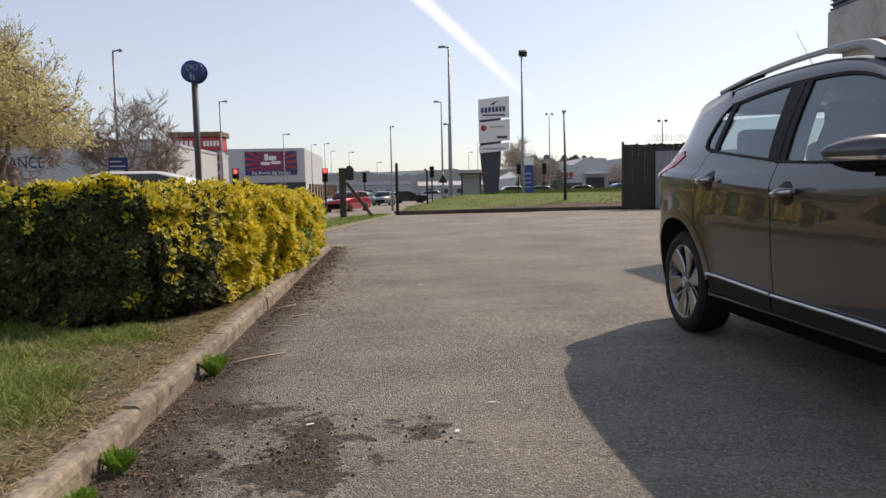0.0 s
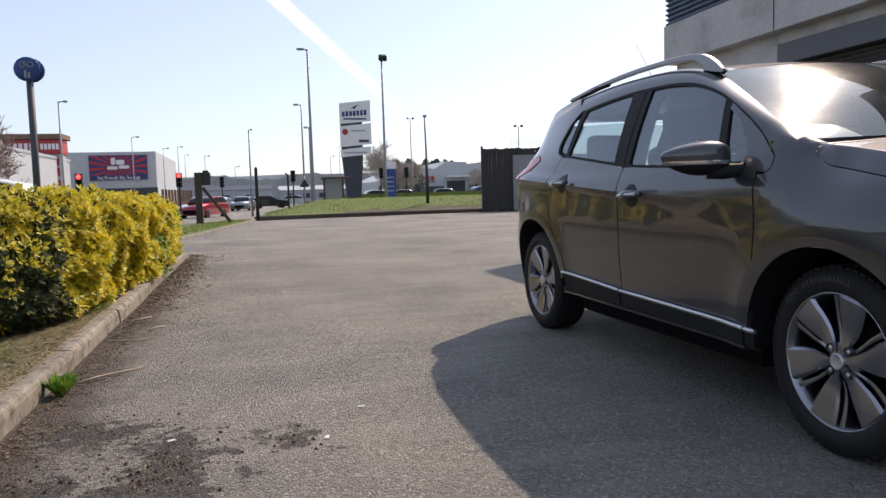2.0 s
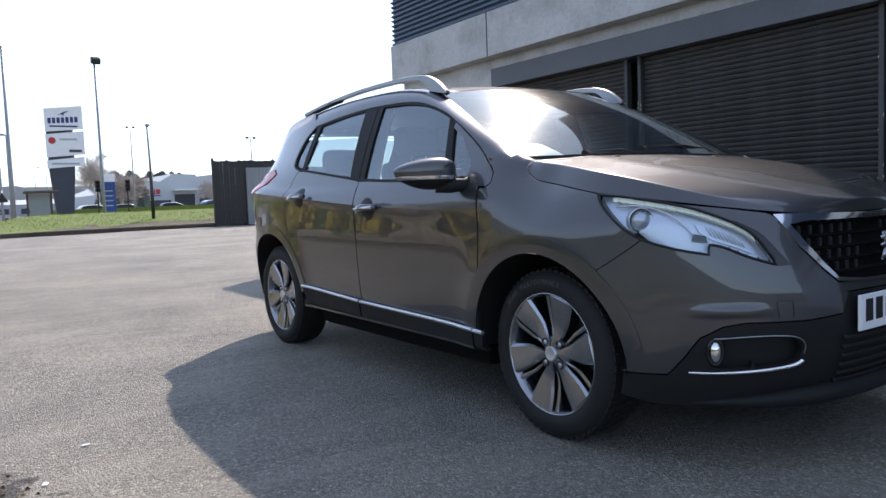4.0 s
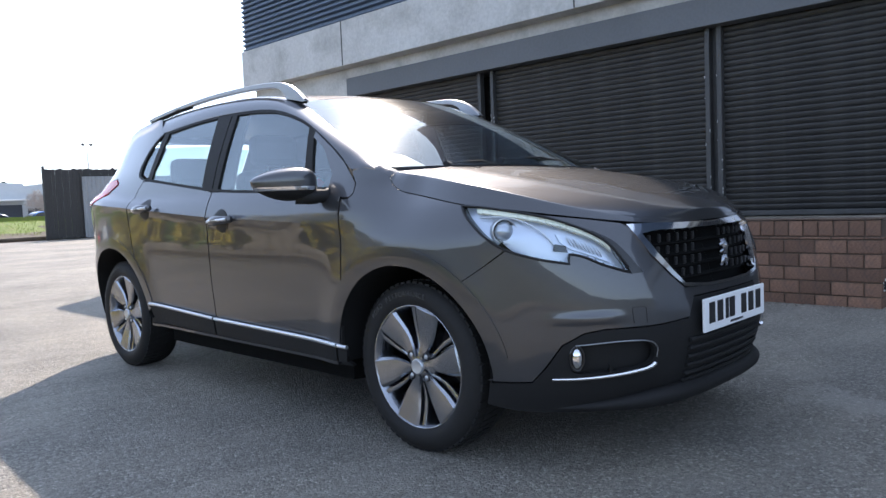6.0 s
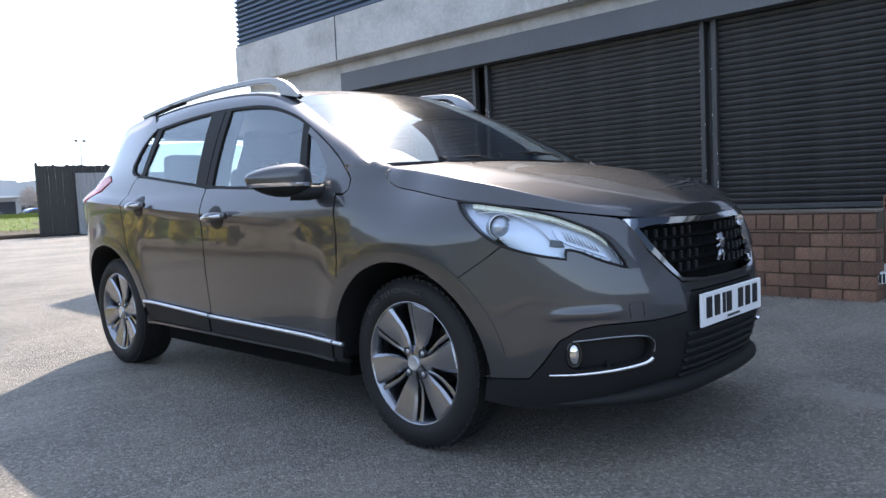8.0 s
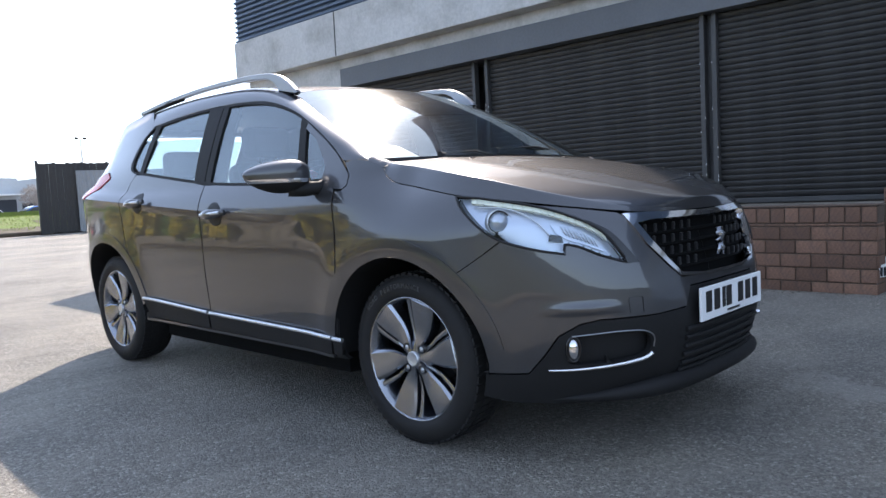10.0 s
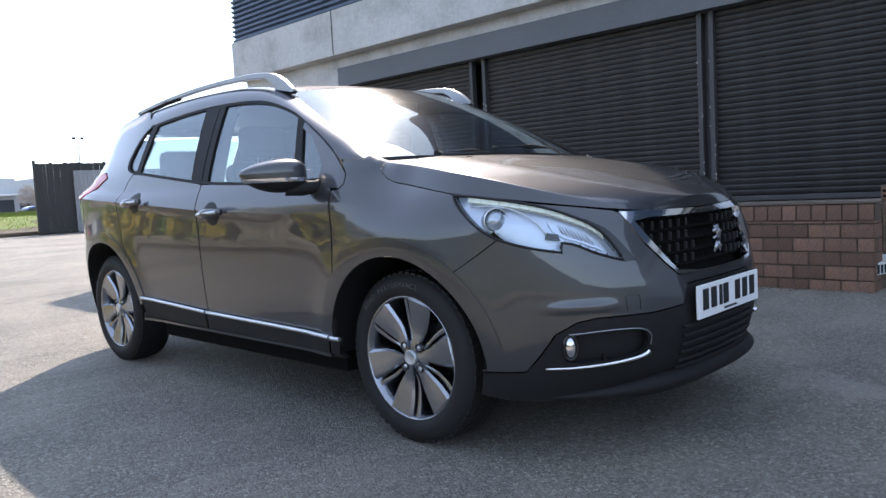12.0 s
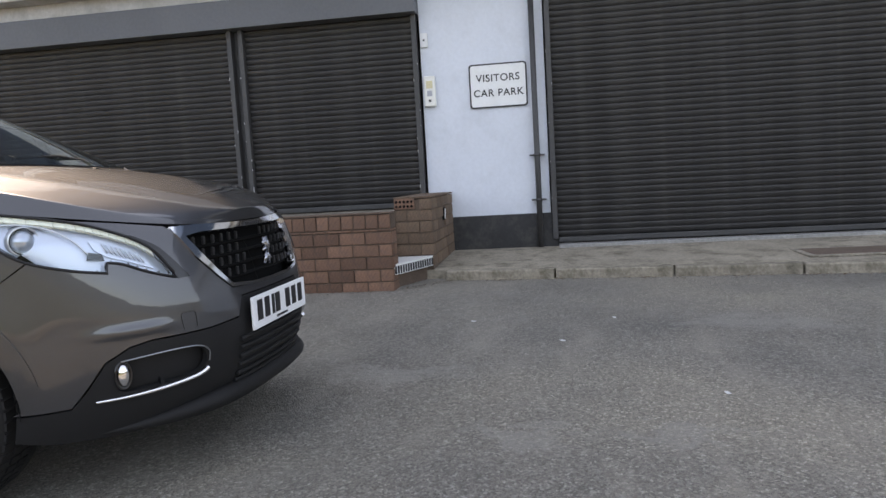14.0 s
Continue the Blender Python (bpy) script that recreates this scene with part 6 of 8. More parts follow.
def side_profile_car(at, turn, paint, label, length=4.2, high=1.46, wide=1.76, name="far_car", group="cars across the road"):
    """A hatchback: rounded body, glass band, wheels and lamps."""
    ob = thing(name, at, label, "car", group, turn)
    L, H, W = length, high, wide / 2
    shape = ((-0.50, 0.42), (-0.49, 0.50), (-0.46, 0.56), (-0.22, 0.66), (0.30, 0.68), (0.44, 0.66), (0.50, 0.52), (0.50, 0.30), (0.47, 0.17), (-0.46, 0.15), (-0.50, 0.24))
    def skin(points, widths, mat, name, label=""):
        lines = []
        for w, inset in widths:
            lines.append([Vector((x * L * (1 - inset * 0.35), w * W, 0.18 * H + (z * H - 0.18 * H) * (1 - inset))) for x, z in points + points[:1]])
        bm = loft_bm(lines)
        for end in (lines[0], lines[-1]):
            bm.faces.new([bm.verts.new(p) for p in end[:-1]])
        bmesh.ops.recalc_face_normals(bm, faces=bm.faces)
        return part(name, bm, mat, ob, label)
    skin(shape, ((-0.96, 0.10), (-1.0, 0.0), (1.0, 0.0), (0.96, 0.10)), paint, "body")
    top = ((-0.20, 0.66), (-0.06, 0.93), (0.04, 0.985), (0.28, 0.98), (0.40, 0.90), (0.47, 0.67))
    skin(top, ((-0.90, 0.04), (-0.84, 0.0), (0.84, 0.0), (0.90, 0.04)), paint, "roof")
    glass = ((-0.17, 0.69), (-0.055, 0.90), (0.04, 0.945), (0.28, 0.94), (0.37, 0.87), (0.42, 0.70))
    skin(glass, ((-0.905, 0.0), (-0.87, 0.0), (0.87, 0.0), (0.905, 0.0)), FAR_GLASS, "side_glass")
    screen = ((-0.212, 0.67), (-0.068, 0.935), (-0.055, 0.935), (-0.19, 0.67))
    skin(screen, ((-0.76, 0.0), (-0.74, 0.0), (0.74, 0.0), (0.76, 0.0)), FAR_GLASS, "windscreen")
    for x in (-0.31, 0.31):
        for s in (-1, 1):
            bm = bmesh.new()
            lathe(bm, ((s * 0.78 * W, 0.30), (s * 1.0 * W, 0.31), (s * 1.01 * W, 0.20), (s * 0.99 * W, 0.001)), "y", 18, (x * L, 0, 0.31))
            part("wheel", bm, RUBBER, ob)
    for s in (-1, 1):
        part("headlamp", box_bm((-0.498 * L, s * 0.66 * W - 0.16, 0.47 * H), (-0.455 * L, s * 0.66 * W + 0.16, 0.55 * H), 0.03), LAMP_BOWL, ob)
    part("grille", box_bm((-0.505 * L, -0.5 * W, 0.24 * H), (-0.48 * L, 0.5 * W, 0.40 * H), 0.02), DARK, ob)
    return ob


def kerb_row(name, points, wide, high, unit, material, label):
    """Kerb stones one by one along a line, the face towards the right of travel."""
    owner = tagged(new(name), label, "kerb", kind="structure")
    made = {}
    for a, b in zip(points, points[1:]):
        a, b = Vector((*a, 0)), Vector((*b, 0))
        n = max(1, round((b - a).length / unit))
        step_len = (b - a).length / n
        turn = math.degrees(math.atan2(b.y - a.y, b.x - a.x))
        for k in range(n):
            variant = k % 3
            key = (round(step_len, 3), variant)
            if key not in made:
                bm = bmesh.new()
                n_cut = max(3, int(step_len / 0.06))
                lines = []
                for q in range(n_cut + 1):
                    at = 0.006 + (step_len - 0.012) * q / n_cut
                    end = 0.006 if q in (0, n_cut) else 0.0
                    j1, j2, j3 = (0.0035 * noise.noise((at * 9, spot + 3.1 * variant, len(made))) for spot in (1.7, 5.3, 9.1))
                    chip = max(0.0, noise.noise((at * 6, 20 + variant, 0)) - 0.28) * 0.05
                    lines.append([Vector((at, y, z)) for y, z in ((0.0, -0.05), (j1, high * 0.3), (j1 + end, high * 0.70 + j2 - chip), (0.008 + j1 + chip, high * 0.90 + j2 - end - chip), (0.026 + j1 + chip, high + j3 - end - 0.5 * chip), (wide * 0.6, high + j3 - end), (wide, high + j2 - 0.004), (wide, -0.05))])
                bm = loft_bm(lines)
                for face in bm.faces:
                    face.smooth = False
                for cap in (lines[0], lines[-1]):
                    bm.faces.new([bm.verts.new(p) for p in cap])
                bmesh.ops.recalc_face_normals(bm, faces=bm.faces)
                o = part("kerb_stone", bm, material, owner)
                made[key] = o.data
            else:
                o = new("kerb_stone", made[key])
                o.parent = owner
            p = a.lerp(b, k / n)
            o.matrix_basis = pose(p.x + random.uniform(-0.004, 0.004), p.y, random.uniform(-0.004, 0.004), 0, random.uniform(-0.4, 0.4), turn + random.uniform(-0.3, 0.3))
    return owner


kerb_row("kerb_car_park", ((-1.122, -12.26), (-1.122, 12.22)), 0.11, 0.105, 1.53, KERB, "weathered concrete kerb between grass and asphalt")
kerb_row("kerb_corner", ((-1.122, 12.22), (-1.35, 13.2), (-2.1, 13.9), (-4.0, 14.2), (-9.0, 14.3)), 0.155, 0.105, 0.9, KERB, "weathered concrete kerb turning behind the hedge")
kerb_row("kerb_verge", ((-3.3, 14.75), (-2.55, 15.4), (-1.72, 17.2), (-0.98, 21.9), (-0.08, 28.2), (0.15, 30.3)), 0.12, 0.07, 1.0, KERB, "low kerb along the grass verge")
kerb_row("kerb_bank", ((0.1, 30.6), (3.0, 31.15), (10.2, 30.9)), 0.16, 0.16, 1.0, TIMBER, "dark stained kerb at the foot of the grass bank")


def slab(name, outline, z0, z1, material, label, category, kind="structure"):
    bm = bmesh.new()
    prism(bm, outline, z0, z1, "z")
    return tagged(part(name, bm, material), label, category, kind=kind)


slab("grass_plot", ((-1.230, -14.0), (-1.230, 12.2), (-1.5, 13.05), (-2.2, 13.7), (-4.0, 14.0), (-9.0, 14.1), (-14.0, 14.1), (-14.0, -14.0)), -0.1, 0.085, GRASS_SOIL, "soil and short grass behind the kerb", "lawn")
slab("grass_verge", ((-3.35, 14.95), (-2.66, 15.5), (-1.84, 17.3), (-1.10, 21.9), (-0.25, 28.2), (0.02, 30.2), (-1.0, 30.3), (-2.3, 27.8), (-3.0, 22.0), (-3.9, 17.0)), -0.1, 0.055, FAR_GRASS, "wedge of grass verge beside the road", "lawn")


def grass_bank():
    bm = bmesh.new()
    xs, ys = [0.1 + 0.42 * k for k in range(36)], (30.75, 31.3, 31.8, 32.4, 33.0, 34.5, 36.0, 38.5, 44.0)
    def level(x, y):
        rise = smooth(0.0, 4.0, x) * smooth(30.9, 36.5, y) * 0.62
        return (0.10 + rise) * (1 - smooth(39, 44, y)) - 0.08 * smooth(39, 44, y) + 0.03 * noise.noise((x * 0.9, y * 0.9, 0)) - 0.5 * (1 - smooth(0.0, 0.8, x)) * smooth(31, 33, y)
    grid = [[bm.verts.new((x, y + (0.35 * smooth(0, 3, x) - 0.25 * smooth(3, 10, x) if y < 31 else 0.3), level(x, y))) for y in ys] for x in xs]
    for i in range(len(xs) - 1):
        for j in range(len(ys) - 1):
            f = bm.faces.new((grid[i][j], grid[i + 1][j], grid[i + 1][j + 1], grid[i][j + 1]))
            f.smooth = True
            f.material_index = 1 if ys[j] < 31.6 + 1.2 * smooth(3.0, 8.0, xs[i]) + 0.9 * noise.noise((xs[i] * 0.9, 3, 0)) and xs[i] > 2.2 else 0
    return tagged(part("grass_bank", bm, [FAR_GRASS, BARE_SOIL]), "low green grass bank behind a dark kerb", "lawn", kind="structure")


grass_bank()
slab("grass_strip", ((9.0, 70.0), (60.0, 70.0), (62.0, 78.0), (9.0, 78.0)), -0.1, 0.95, FAR_GRASS, "rough grass strip before the supermarket", "lawn")

# round blue cycle sign on its post
cyc = thing("cycle_path_sign", (-2.93, 11.35, 0.085), "round blue cycle path signs on a grey post", "road sign")
bm = bmesh.new()
tube(bm, ((0, 0, 0), (0.01, 0, 1.3), (0.01, 0, 2.62)), 0.046, 14)
part("post", bm, surf("dull grey post", (0.075, 0.078, 0.082), 0.6, 0.2, var=0.2, bump=0.05), cyc)
for dx, dy, turn, mat in ((0.0, -0.062, 0, BLUE), (0.03, 0.055, 0, BLUE)):
    bm = bmesh.new()
    lathe(bm, ((dy - 0.012, 0.0005), (dy - 0.012, 0.155), (dy - 0.006, 0.162), (dy + 0.006, 0.162), (dy + 0.006, 0.0005)), "y", 36, (dx, 0, 2.64))
    disc = part("disc", bm, mat, cyc, "blue round disc")
    if dy < 0:
        for cx in (-0.045, 0.045):
            ring = [Vector((cx + 0.035 * math.cos(a), -0.078, 2.70 + 0.035 * math.sin(a))) for a in (2 * math.pi * k / 16 for k in range(17))]
            bm = bmesh.new()
            tube(bm, ring, 0.006, 5, cap=False)
            part("wheel_mark", bm, GREY_SHEET, disc)
        bm = bmesh.new()
        tube(bm, ((-0.045, -0.078, 2.70), (0.0, -0.078, 2.70), (0.03, -0.078, 2.745), (-0.02, -0.078, 2.74), (-0.045, -0.078, 2.70)), 0.005, 5)
        part("bar_mark", bm, GREY_SHEET, disc)
        for cx, h in ((-0.02, 0.10), (0.022, 0.075)):
            part("upright_mark", box_bm((cx - 0.014, -0.080, 2.52), (cx + 0.014, -0.074, 2.52 + h), 0.005), GREY_SHEET, disc)

info = thing("blue_info_sign", (-10.55, 30.0, 0.0), "blue direction sign with white lines on two posts", "road sign")
part("board", box_bm((-0.40, -0.03, 1.55), (0.34, 0.03, 2.50), 0.01), BLUE, info)
for x in (-0.28, 0.22):
    bm = bmesh.new()
    tube(bm, ((x, 0.06, 0), (x, 0.06, 2.4)), 0.035, 8)
    part("post", bm, STEEL, info)
for k, (x0, x1, z) in enumerate(((-0.34, 0.10, 2.34), (-0.34, 0.26, 2.16), (-0.34, 0.18, 2.0), (-0.30, 0.22, 1.86))):
    part("white_line", box_bm((x0, -0.036, z - 0.02), (x1, -0.030, z + 0.02)), SIGN_WHITE, info)

# wooden post with a brace and a dark box on top
wp = thing("timber_gate_post", (-1.80, 27.6, 0.05), "weathered timber gate post with a diagonal brace", "post")
part("post", box_bm((-0.12, -0.11, 0), (0.12, 0.11, 1.80), 0.02), TIMBER, wp)
bm = box_bm((-0.055, -0.05, 0), (0.055, 0.05, 1.56), 0.012)
bmesh.ops.rotate(bm, verts=bm.verts, matrix=Matrix.Rotation(radians(-36), 3, "Y"))
bmesh.ops.translate(bm, verts=bm.verts, vec=(1.06, -0.02, 0.0))
bmesh.ops.rotate(bm, verts=bm.verts, cent=(1.06, -0.02, 0.0), matrix=Matrix.Rotation(radians(0), 3, "Z"))
part("brace", bm, TIMBER, wp)
part("hinge_box", box_bm((0.12, -0.10, 1.36), (0.42, 0.12, 1.80), 0.03), DARK_POST, wp, "dark box on the post")
part("cap", box_bm((0.16, -0.06, 1.80), (0.36, 0.06, 1.87), 0.02), DARK_POST, wp)

fp = thing("fence_post", (0.22, 30.35, 0.0), "slim black fence post with a pointed top", "post", "black posts")
bm = bmesh.new()
tube(bm, ((0, 0, 0), (0, 0, 2.0), (0.0, 0, 2.08), (0, 0, 2.12)), [0.065, 0.06, 0.055, 0.01], 10)
part("pole", bm, DARK_POST, fp)
fp = thing("fence_post", (1.75, 36.2, -0.3), "slim black fence post beside the road", "post", "black posts")
bm = bmesh.new()
tube(bm, ((0, 0, 0), (0, 0, 2.25), (-0.12, 0, 2.32)), 0.05, 8)
part("pole", bm, DARK_POST, fp)
mast = thing("black_mast", (8.02, 34.0, 0.35), "thin mast, black below and grey above", "mast")
bm = bmesh.new()
tube(bm, ((0, 0, 0), (0, 0, 2.1)), 0.075, 10)
part("lower_pole", bm, DARK_POST, mast)
bm = bmesh.new()
tube(bm, ((0, 0, 2.1), (-0.04, 0, 4.1)), [0.05, 0.035], 8)
box(bm, (-0.11, -0.06, 4.06), (0.06, 0.06, 4.16), 0.02)
part("upper_pole", bm, STEEL, mast)

lamp_post(0.12, 50.0, -0.3, 5.3, 0.12, thick=0.06)
lamp_post(3.92, 48.0, -0.1, 10.1, -0.35, thick=0.10)
lamp_post(3.90, 55.0, -0.3, 7.5, -0.3)
lamp_post(4.17, 52.0, -0.2, 5.6, -0.2, thick=0.09)
lamp_post(7.52, 42.0, 0.0, 8.5, 0.1, "flood", 0.075)
lamp_post(17.4, 80.0, 0.0, 9.0, 0.0, "double", 0.07)
lamp_post(22.4, 60.0, 0.0, 6.3, 0.0, "double", 0.06)
lamp_post(-14.05, 40.0, 0.0, 8.5, 0.25, thick=0.085)
lamp_post(-12.05, 55.0, 0.0, 7.7, 0.3)
for x, y, top in ((-10.35, 75, 6.9), (-9.15, 90, 6.8), (-8.4, 100, 7.6), (-5.2, 100, 6.4), (-1.6, 105, 5.2), (-9.1, 120, 7.7), (13.2, 110, 8.0), (12.4, 115, 6.9)):
    lamp_post(x, y, -0.35 if x < 5 else 0.0, top, 0.35, thick=0.055)


def signal(x, y, z0, top, lit=True, turn=0.0):
    ob = thing("traffic_light", (x, y, z0), "black traffic light on a thin pole" + (" showing red" if lit else ""), "traffic light", "traffic lights", turn)
    h = top - z0
    bm = bmesh.new()
    tube(bm, ((0, 0, 0), (0, 0, h)), 0.05, 8)
    part("pole", bm, DARK_POST, ob)
    part("backing", box_bm((-0.17, -0.14, h - 0.78), (0.17, 0.0, h + 0.04), 0.03), DARK_POST, ob)
    for k in range(3):
        bm = bmesh.new()
        lathe(bm, ((-0.15, 0.0005), (-0.15, 0.10), (-0.13, 0.11)), "y", 16, (0, 0, h - 0.12 - 0.25 * k))
        part("lens", bm, RED_GLOW if lit and k == 0 else DARK, ob, "red light" if lit and k == 0 else "")
    return ob


signal(-8.1, 40.0, -0.1, 2.3)
signal(-3.87, 45.0, -0.35, 2.40)
signal(-2.0, 60.0, -0.35, 2.55, False)
signal(3.1, 55.0, -0.35, 2.75, False)
signal(11.9, 57.0, 0.0, 2.9, False)
signal(10.0, 57.5, 0.0, 2.9, False)

posts = thing("timber_rail_fence", (0, 0, -0.35), "row of brown timber fence posts beside the road", "fence")
first_post = None
for k in range(11):
    y = 64.0 + 1.1 * k
    if first_post is None:
        first_post = part("post", box_bm((-0.10, -0.07, 0), (0.10, 0.07, 2.15), 0.01), BROWN_WOOD, posts)
        o = first_post
    else:
        o = new("post", first_post.data)
        o.parent = posts
    o.location = (-6.75 + 0.14 * k, y, 0)
bm = bmesh.new()
tube(bm, ((-6.75, 63.9, 1.0), (-5.35, 75.1, 1.0)), 0.06, 6)
part("rail", bm, BROWN_WOOD, posts)

# totem sign
totem = thing("totem_sign", (8.40, 60.0, 0.5), "tall shop totem with three white boards on dark pylon", "sign")
bm = bmesh.new()
prism(bm, ((-0.74, -0.52), (0.30, -0.52), (0.62, 3.4), (0.62, 7.2), (-1.1, 7.2), (-1.05, 3.4)), -0.15, 0.25, "y")
part("pylon", bm, SLATE, totem)
for z0, z1, x1 in ((6.05, 7.80, 1.30), (4.22, 5.98, 1.32), (3.42, 4.13, 1.26)):
    bm = bmesh.new()
    prism(bm, ((-1.18, z0), (x1, z0 + 0.22), (x1, z1 + 0.14), (-1.18, z1 - 0.12)), -0.32, -0.16, "y")
    board = part("board", bm, SIGN_WHITE, totem, "white board")
    if z0 > 6:
        for k in range(7):
            part("dark_bar", box_bm((-0.98 + k * 0.29, -0.335, 6.62 + 0.02 * k), (-0.77 + k * 0.29, -0.322, 7.02 + 0.02 * k), 0.003), NAVY, board)
        part("dark_bar", box_bm((-0.90, -0.335, 6.38), (0.95, -0.322, 6.50), 0.003), NAVY, board)
        bm = bmesh.new()
        prism(bm, ((-0.35, 7.22), (0.10, 7.48), (0.45, 7.56), (0.12, 7.36), (0.05, 7.18), (-0.08, 7.30)), -0.336, -0.322, "y")
        part("mark", bm, NAVY, board)
    elif z0 > 4:
        bm = bmesh.new()
        lathe(bm, ((-0.336, 0.0005), (-0.336, 0.22), (-0.322, 0.24)), "y", 20, (-0.78, 0, 5.42))
        part("mark", bm, RED, board)
        part("pale_bar", box_bm((-0.30, -0.335, 5.44), (0.85, -0.322, 5.58), 0.003), GREY_SHEET, board)
        part("dark_bar", box_bm((0.28, -0.335, 4.58), (1.12, -0.322, 4.78), 0.003), SLATE, board)
    else:
        part("pale_bar", box_bm((-0.9, -0.335, 3.70), (0.9, -0.322, 3.84), 0.003), GREY_SHEET, board)

shelter = thing("bus_shelter", (5.7, 52.0, -0.2), "brown framed bus shelter with glazed panels", "bus shelter")
for x in (-0.68, 0.62):
    part("frame_post", box_bm((x - 0.06, -0.06, 0), (x + 0.06, 0.06, 2.25), 0.01), TIMBER, shelter)
part("canopy", box_bm((-0.85, -0.7, 2.22), (0.98, 0.6, 2.38), 0.04), TIMBER, shelter)
part("glazing", box_bm((-0.60, 0.0, 0.4), (0.55, 0.03, 2.18)), surf("milky glazing", (0.24, 0.275, 0.265), 0.3, var=0.1, bump=0), shelter)
part("bench", box_bm((-0.55, -0.35, 0.38), (0.5, -0.05, 0.46), 0.02), TIMBER, shelter)

banner = thing("blue_banner_sign", (10.85, 58.0, 0.0), "tall blue entrance sign with a pale head", "sign")
part("panel", box_bm((-0.42, -0.08, 0), (0.42, 0.08, 2.85), 0.02), BLUE, banner)
part("head", box_bm((-0.42, -0.09, 2.854), (0.42, 0.09, 3.42), 0.02), SIGN_WHITE, banner)
for k in range(4):
    part("pale_line", box_bm((-0.3, -0.088, 1.1 + 0.35 * k), (0.22, -0.081, 1.18 + 0.35 * k)), GREY_SHEET, banner)

tri = thing("warning_sign", (3.75, 53.0, 0.0), "small triangular warning sign on a pole", "road sign")
bm = bmesh.new()
tube(bm, ((0, 0, 0), (0, 0, 2.3)), 0.05, 8)
part("post", bm, STEEL, tri)
bm = bmesh.new()
prism(bm, ((-0.34, 1.55), (0.34, 1.55), (0, 2.15)), -0.08, -0.05, "y")
part("plate", bm, DARK_POST, tri)

# low sign tower with red bands, pale stores
tower = thing("red_banded_tower", (-21.6, 95.0, -0.35), "red and white banded sign tower with flat roof", "sign tower")
part("core", box_bm((-1.6, -1.2, 0), (1.0, 1.5, 8.6), 0.05), PALE_SHEET, tower)
part("roof_slab", box_bm((-5.0, -2.0, 8.55), (1.5, 2.0, 9.15), 0.05), BROWN_WOOD, tower, "red-brown flat roof")
part("red_band", box_bm((-4.7, -1.7, 6.9), (1.2, 1.7, 8.5), 0.05), RED, tower)
for z in (3.0, 4.4, 5.6):
    part("red_panel", box_bm((-0.7, -1.28, z), (0.85, -1.21, z + 0.95), 0.02), RED, tower)
part("side_wing", box_bm((-4.6, -1.3, 0), (-1.62, 1.3, 6.88), 0.05), surf("faded red brick", (0.30, 0.17, 0.14), 0.8, var=0.2, scale=0.8, fine=6, bump=0.1), tower)
for k in range(5):
    part("pale_bar", box_bm((-4.2 + k * 0.55, -1.76, 7.3), (-3.85 + k * 0.55, -1.705, 8.1)), SIGN_WHITE, tower)
for k in range(5):
    part("pale_bar", box_bm((-0.9 + k * 0.40, -1.76, 7.4), (-0.62 + k * 0.40, -1.705, 8.05)), SIGN_WHITE, tower)

store = thing("home_store", (-18.6, 110.0, -0.35), "pale box-shaped store with a rayed red banner", "building")
part("wall", box_bm((-11, 0, 0), (6.45, 30, 8.05), 0.05), PALE_SHEET, store)
part("base_band", box_bm((-11, -0.1, 0), (6.5, -0.005, 3.1)), SLATE, store, "dark ground floor")
sign = part("banner", box_bm((-2.1, -0.16, 4.2), (5.3, -0.02, 7.6), 0.02), NAVY, store, "navy banner with red rays")
for k in range(24):
    a0, a1 = radians(15 * k), radians(15 * k + 7)
    def edge_hit(a):
        dx, dz = math.cos(a), math.sin(a)
        reach = min(3.6 / max(1e-6, abs(dx)), (1.62 if dz > 0 else 1.05) / max(1e-6, abs(dz)))
        return 1.6 + dx * reach, 5.92 + dz * reach
    bm = bmesh.new()
    p0, p1 = edge_hit(a0), edge_hit(a1)
    prism(bm, ((1.6, 5.92), p0, p1), -0.19, -0.162, "y")
    part("ray", bm, RED, sign)
for x0, x1, z0, z1 in ((0.7, 1.25, 6.3, 7.25), (1.35, 2.4, 6.3, 6.95), (0.2, 1.5, 5.65, 6.1), (1.65, 3.0, 5.75, 6.2)):
    bm = bmesh.new()
    prism(bm, rounded(x0, z0, x1, z1, 0.18), -0.24, -0.195, "y")
    part("white_mark", bm, SIGN_WHITE, sign)
me = text_mesh("Big Brands Big Savings", 0.62, 0.01)
me.materials.clear()
me.materials.append(SIGN_WHITE)
o = new("lettering", me)
o.parent = sign
o.matrix_basis = pose(1.6, -0.19, 4.52, 90, 0, 0)

west = thing("pale_warehouse", (-40.0, 70.0, -0.2), "long pale warehouse with dark entrance lettering", "building")
part("wall", box_bm((-30, 0, 0), (19.0, 30, 6.3), 0.05), PALE_SHEET, west)
part("roof_edge", box_bm((-30.1, -0.1, 6.1), (19.1, 30.1, 6.45), 0.05), GREY_SHEET, west)
me = text_mesh("ENTRANCE", 1.45, 0.02, "RIGHT")
me.materials.clear()
me.materials.append(SLATE)
o = new("lettering", me)
o.parent = west
o.matrix_basis = pose(8.95, -0.03, 4.45, 90, 0, 0) @ Matrix.Diagonal((0.82, 1.0, 1.0, 1.0))
for k in range(2):
    bm = bmesh.new()
    prism(bm, ((9.3 + k * 0.5, 4.45), (9.65 + k * 0.5, 4.85), (9.75 + k * 0.5, 4.75), (9.5 + k * 0.5, 4.45), (9.75 + k * 0.5, 4.15), (9.65 + k * 0.5, 4.05)), -0.06, -0.005, "y")
    part("chevron", bm, SLATE, west)

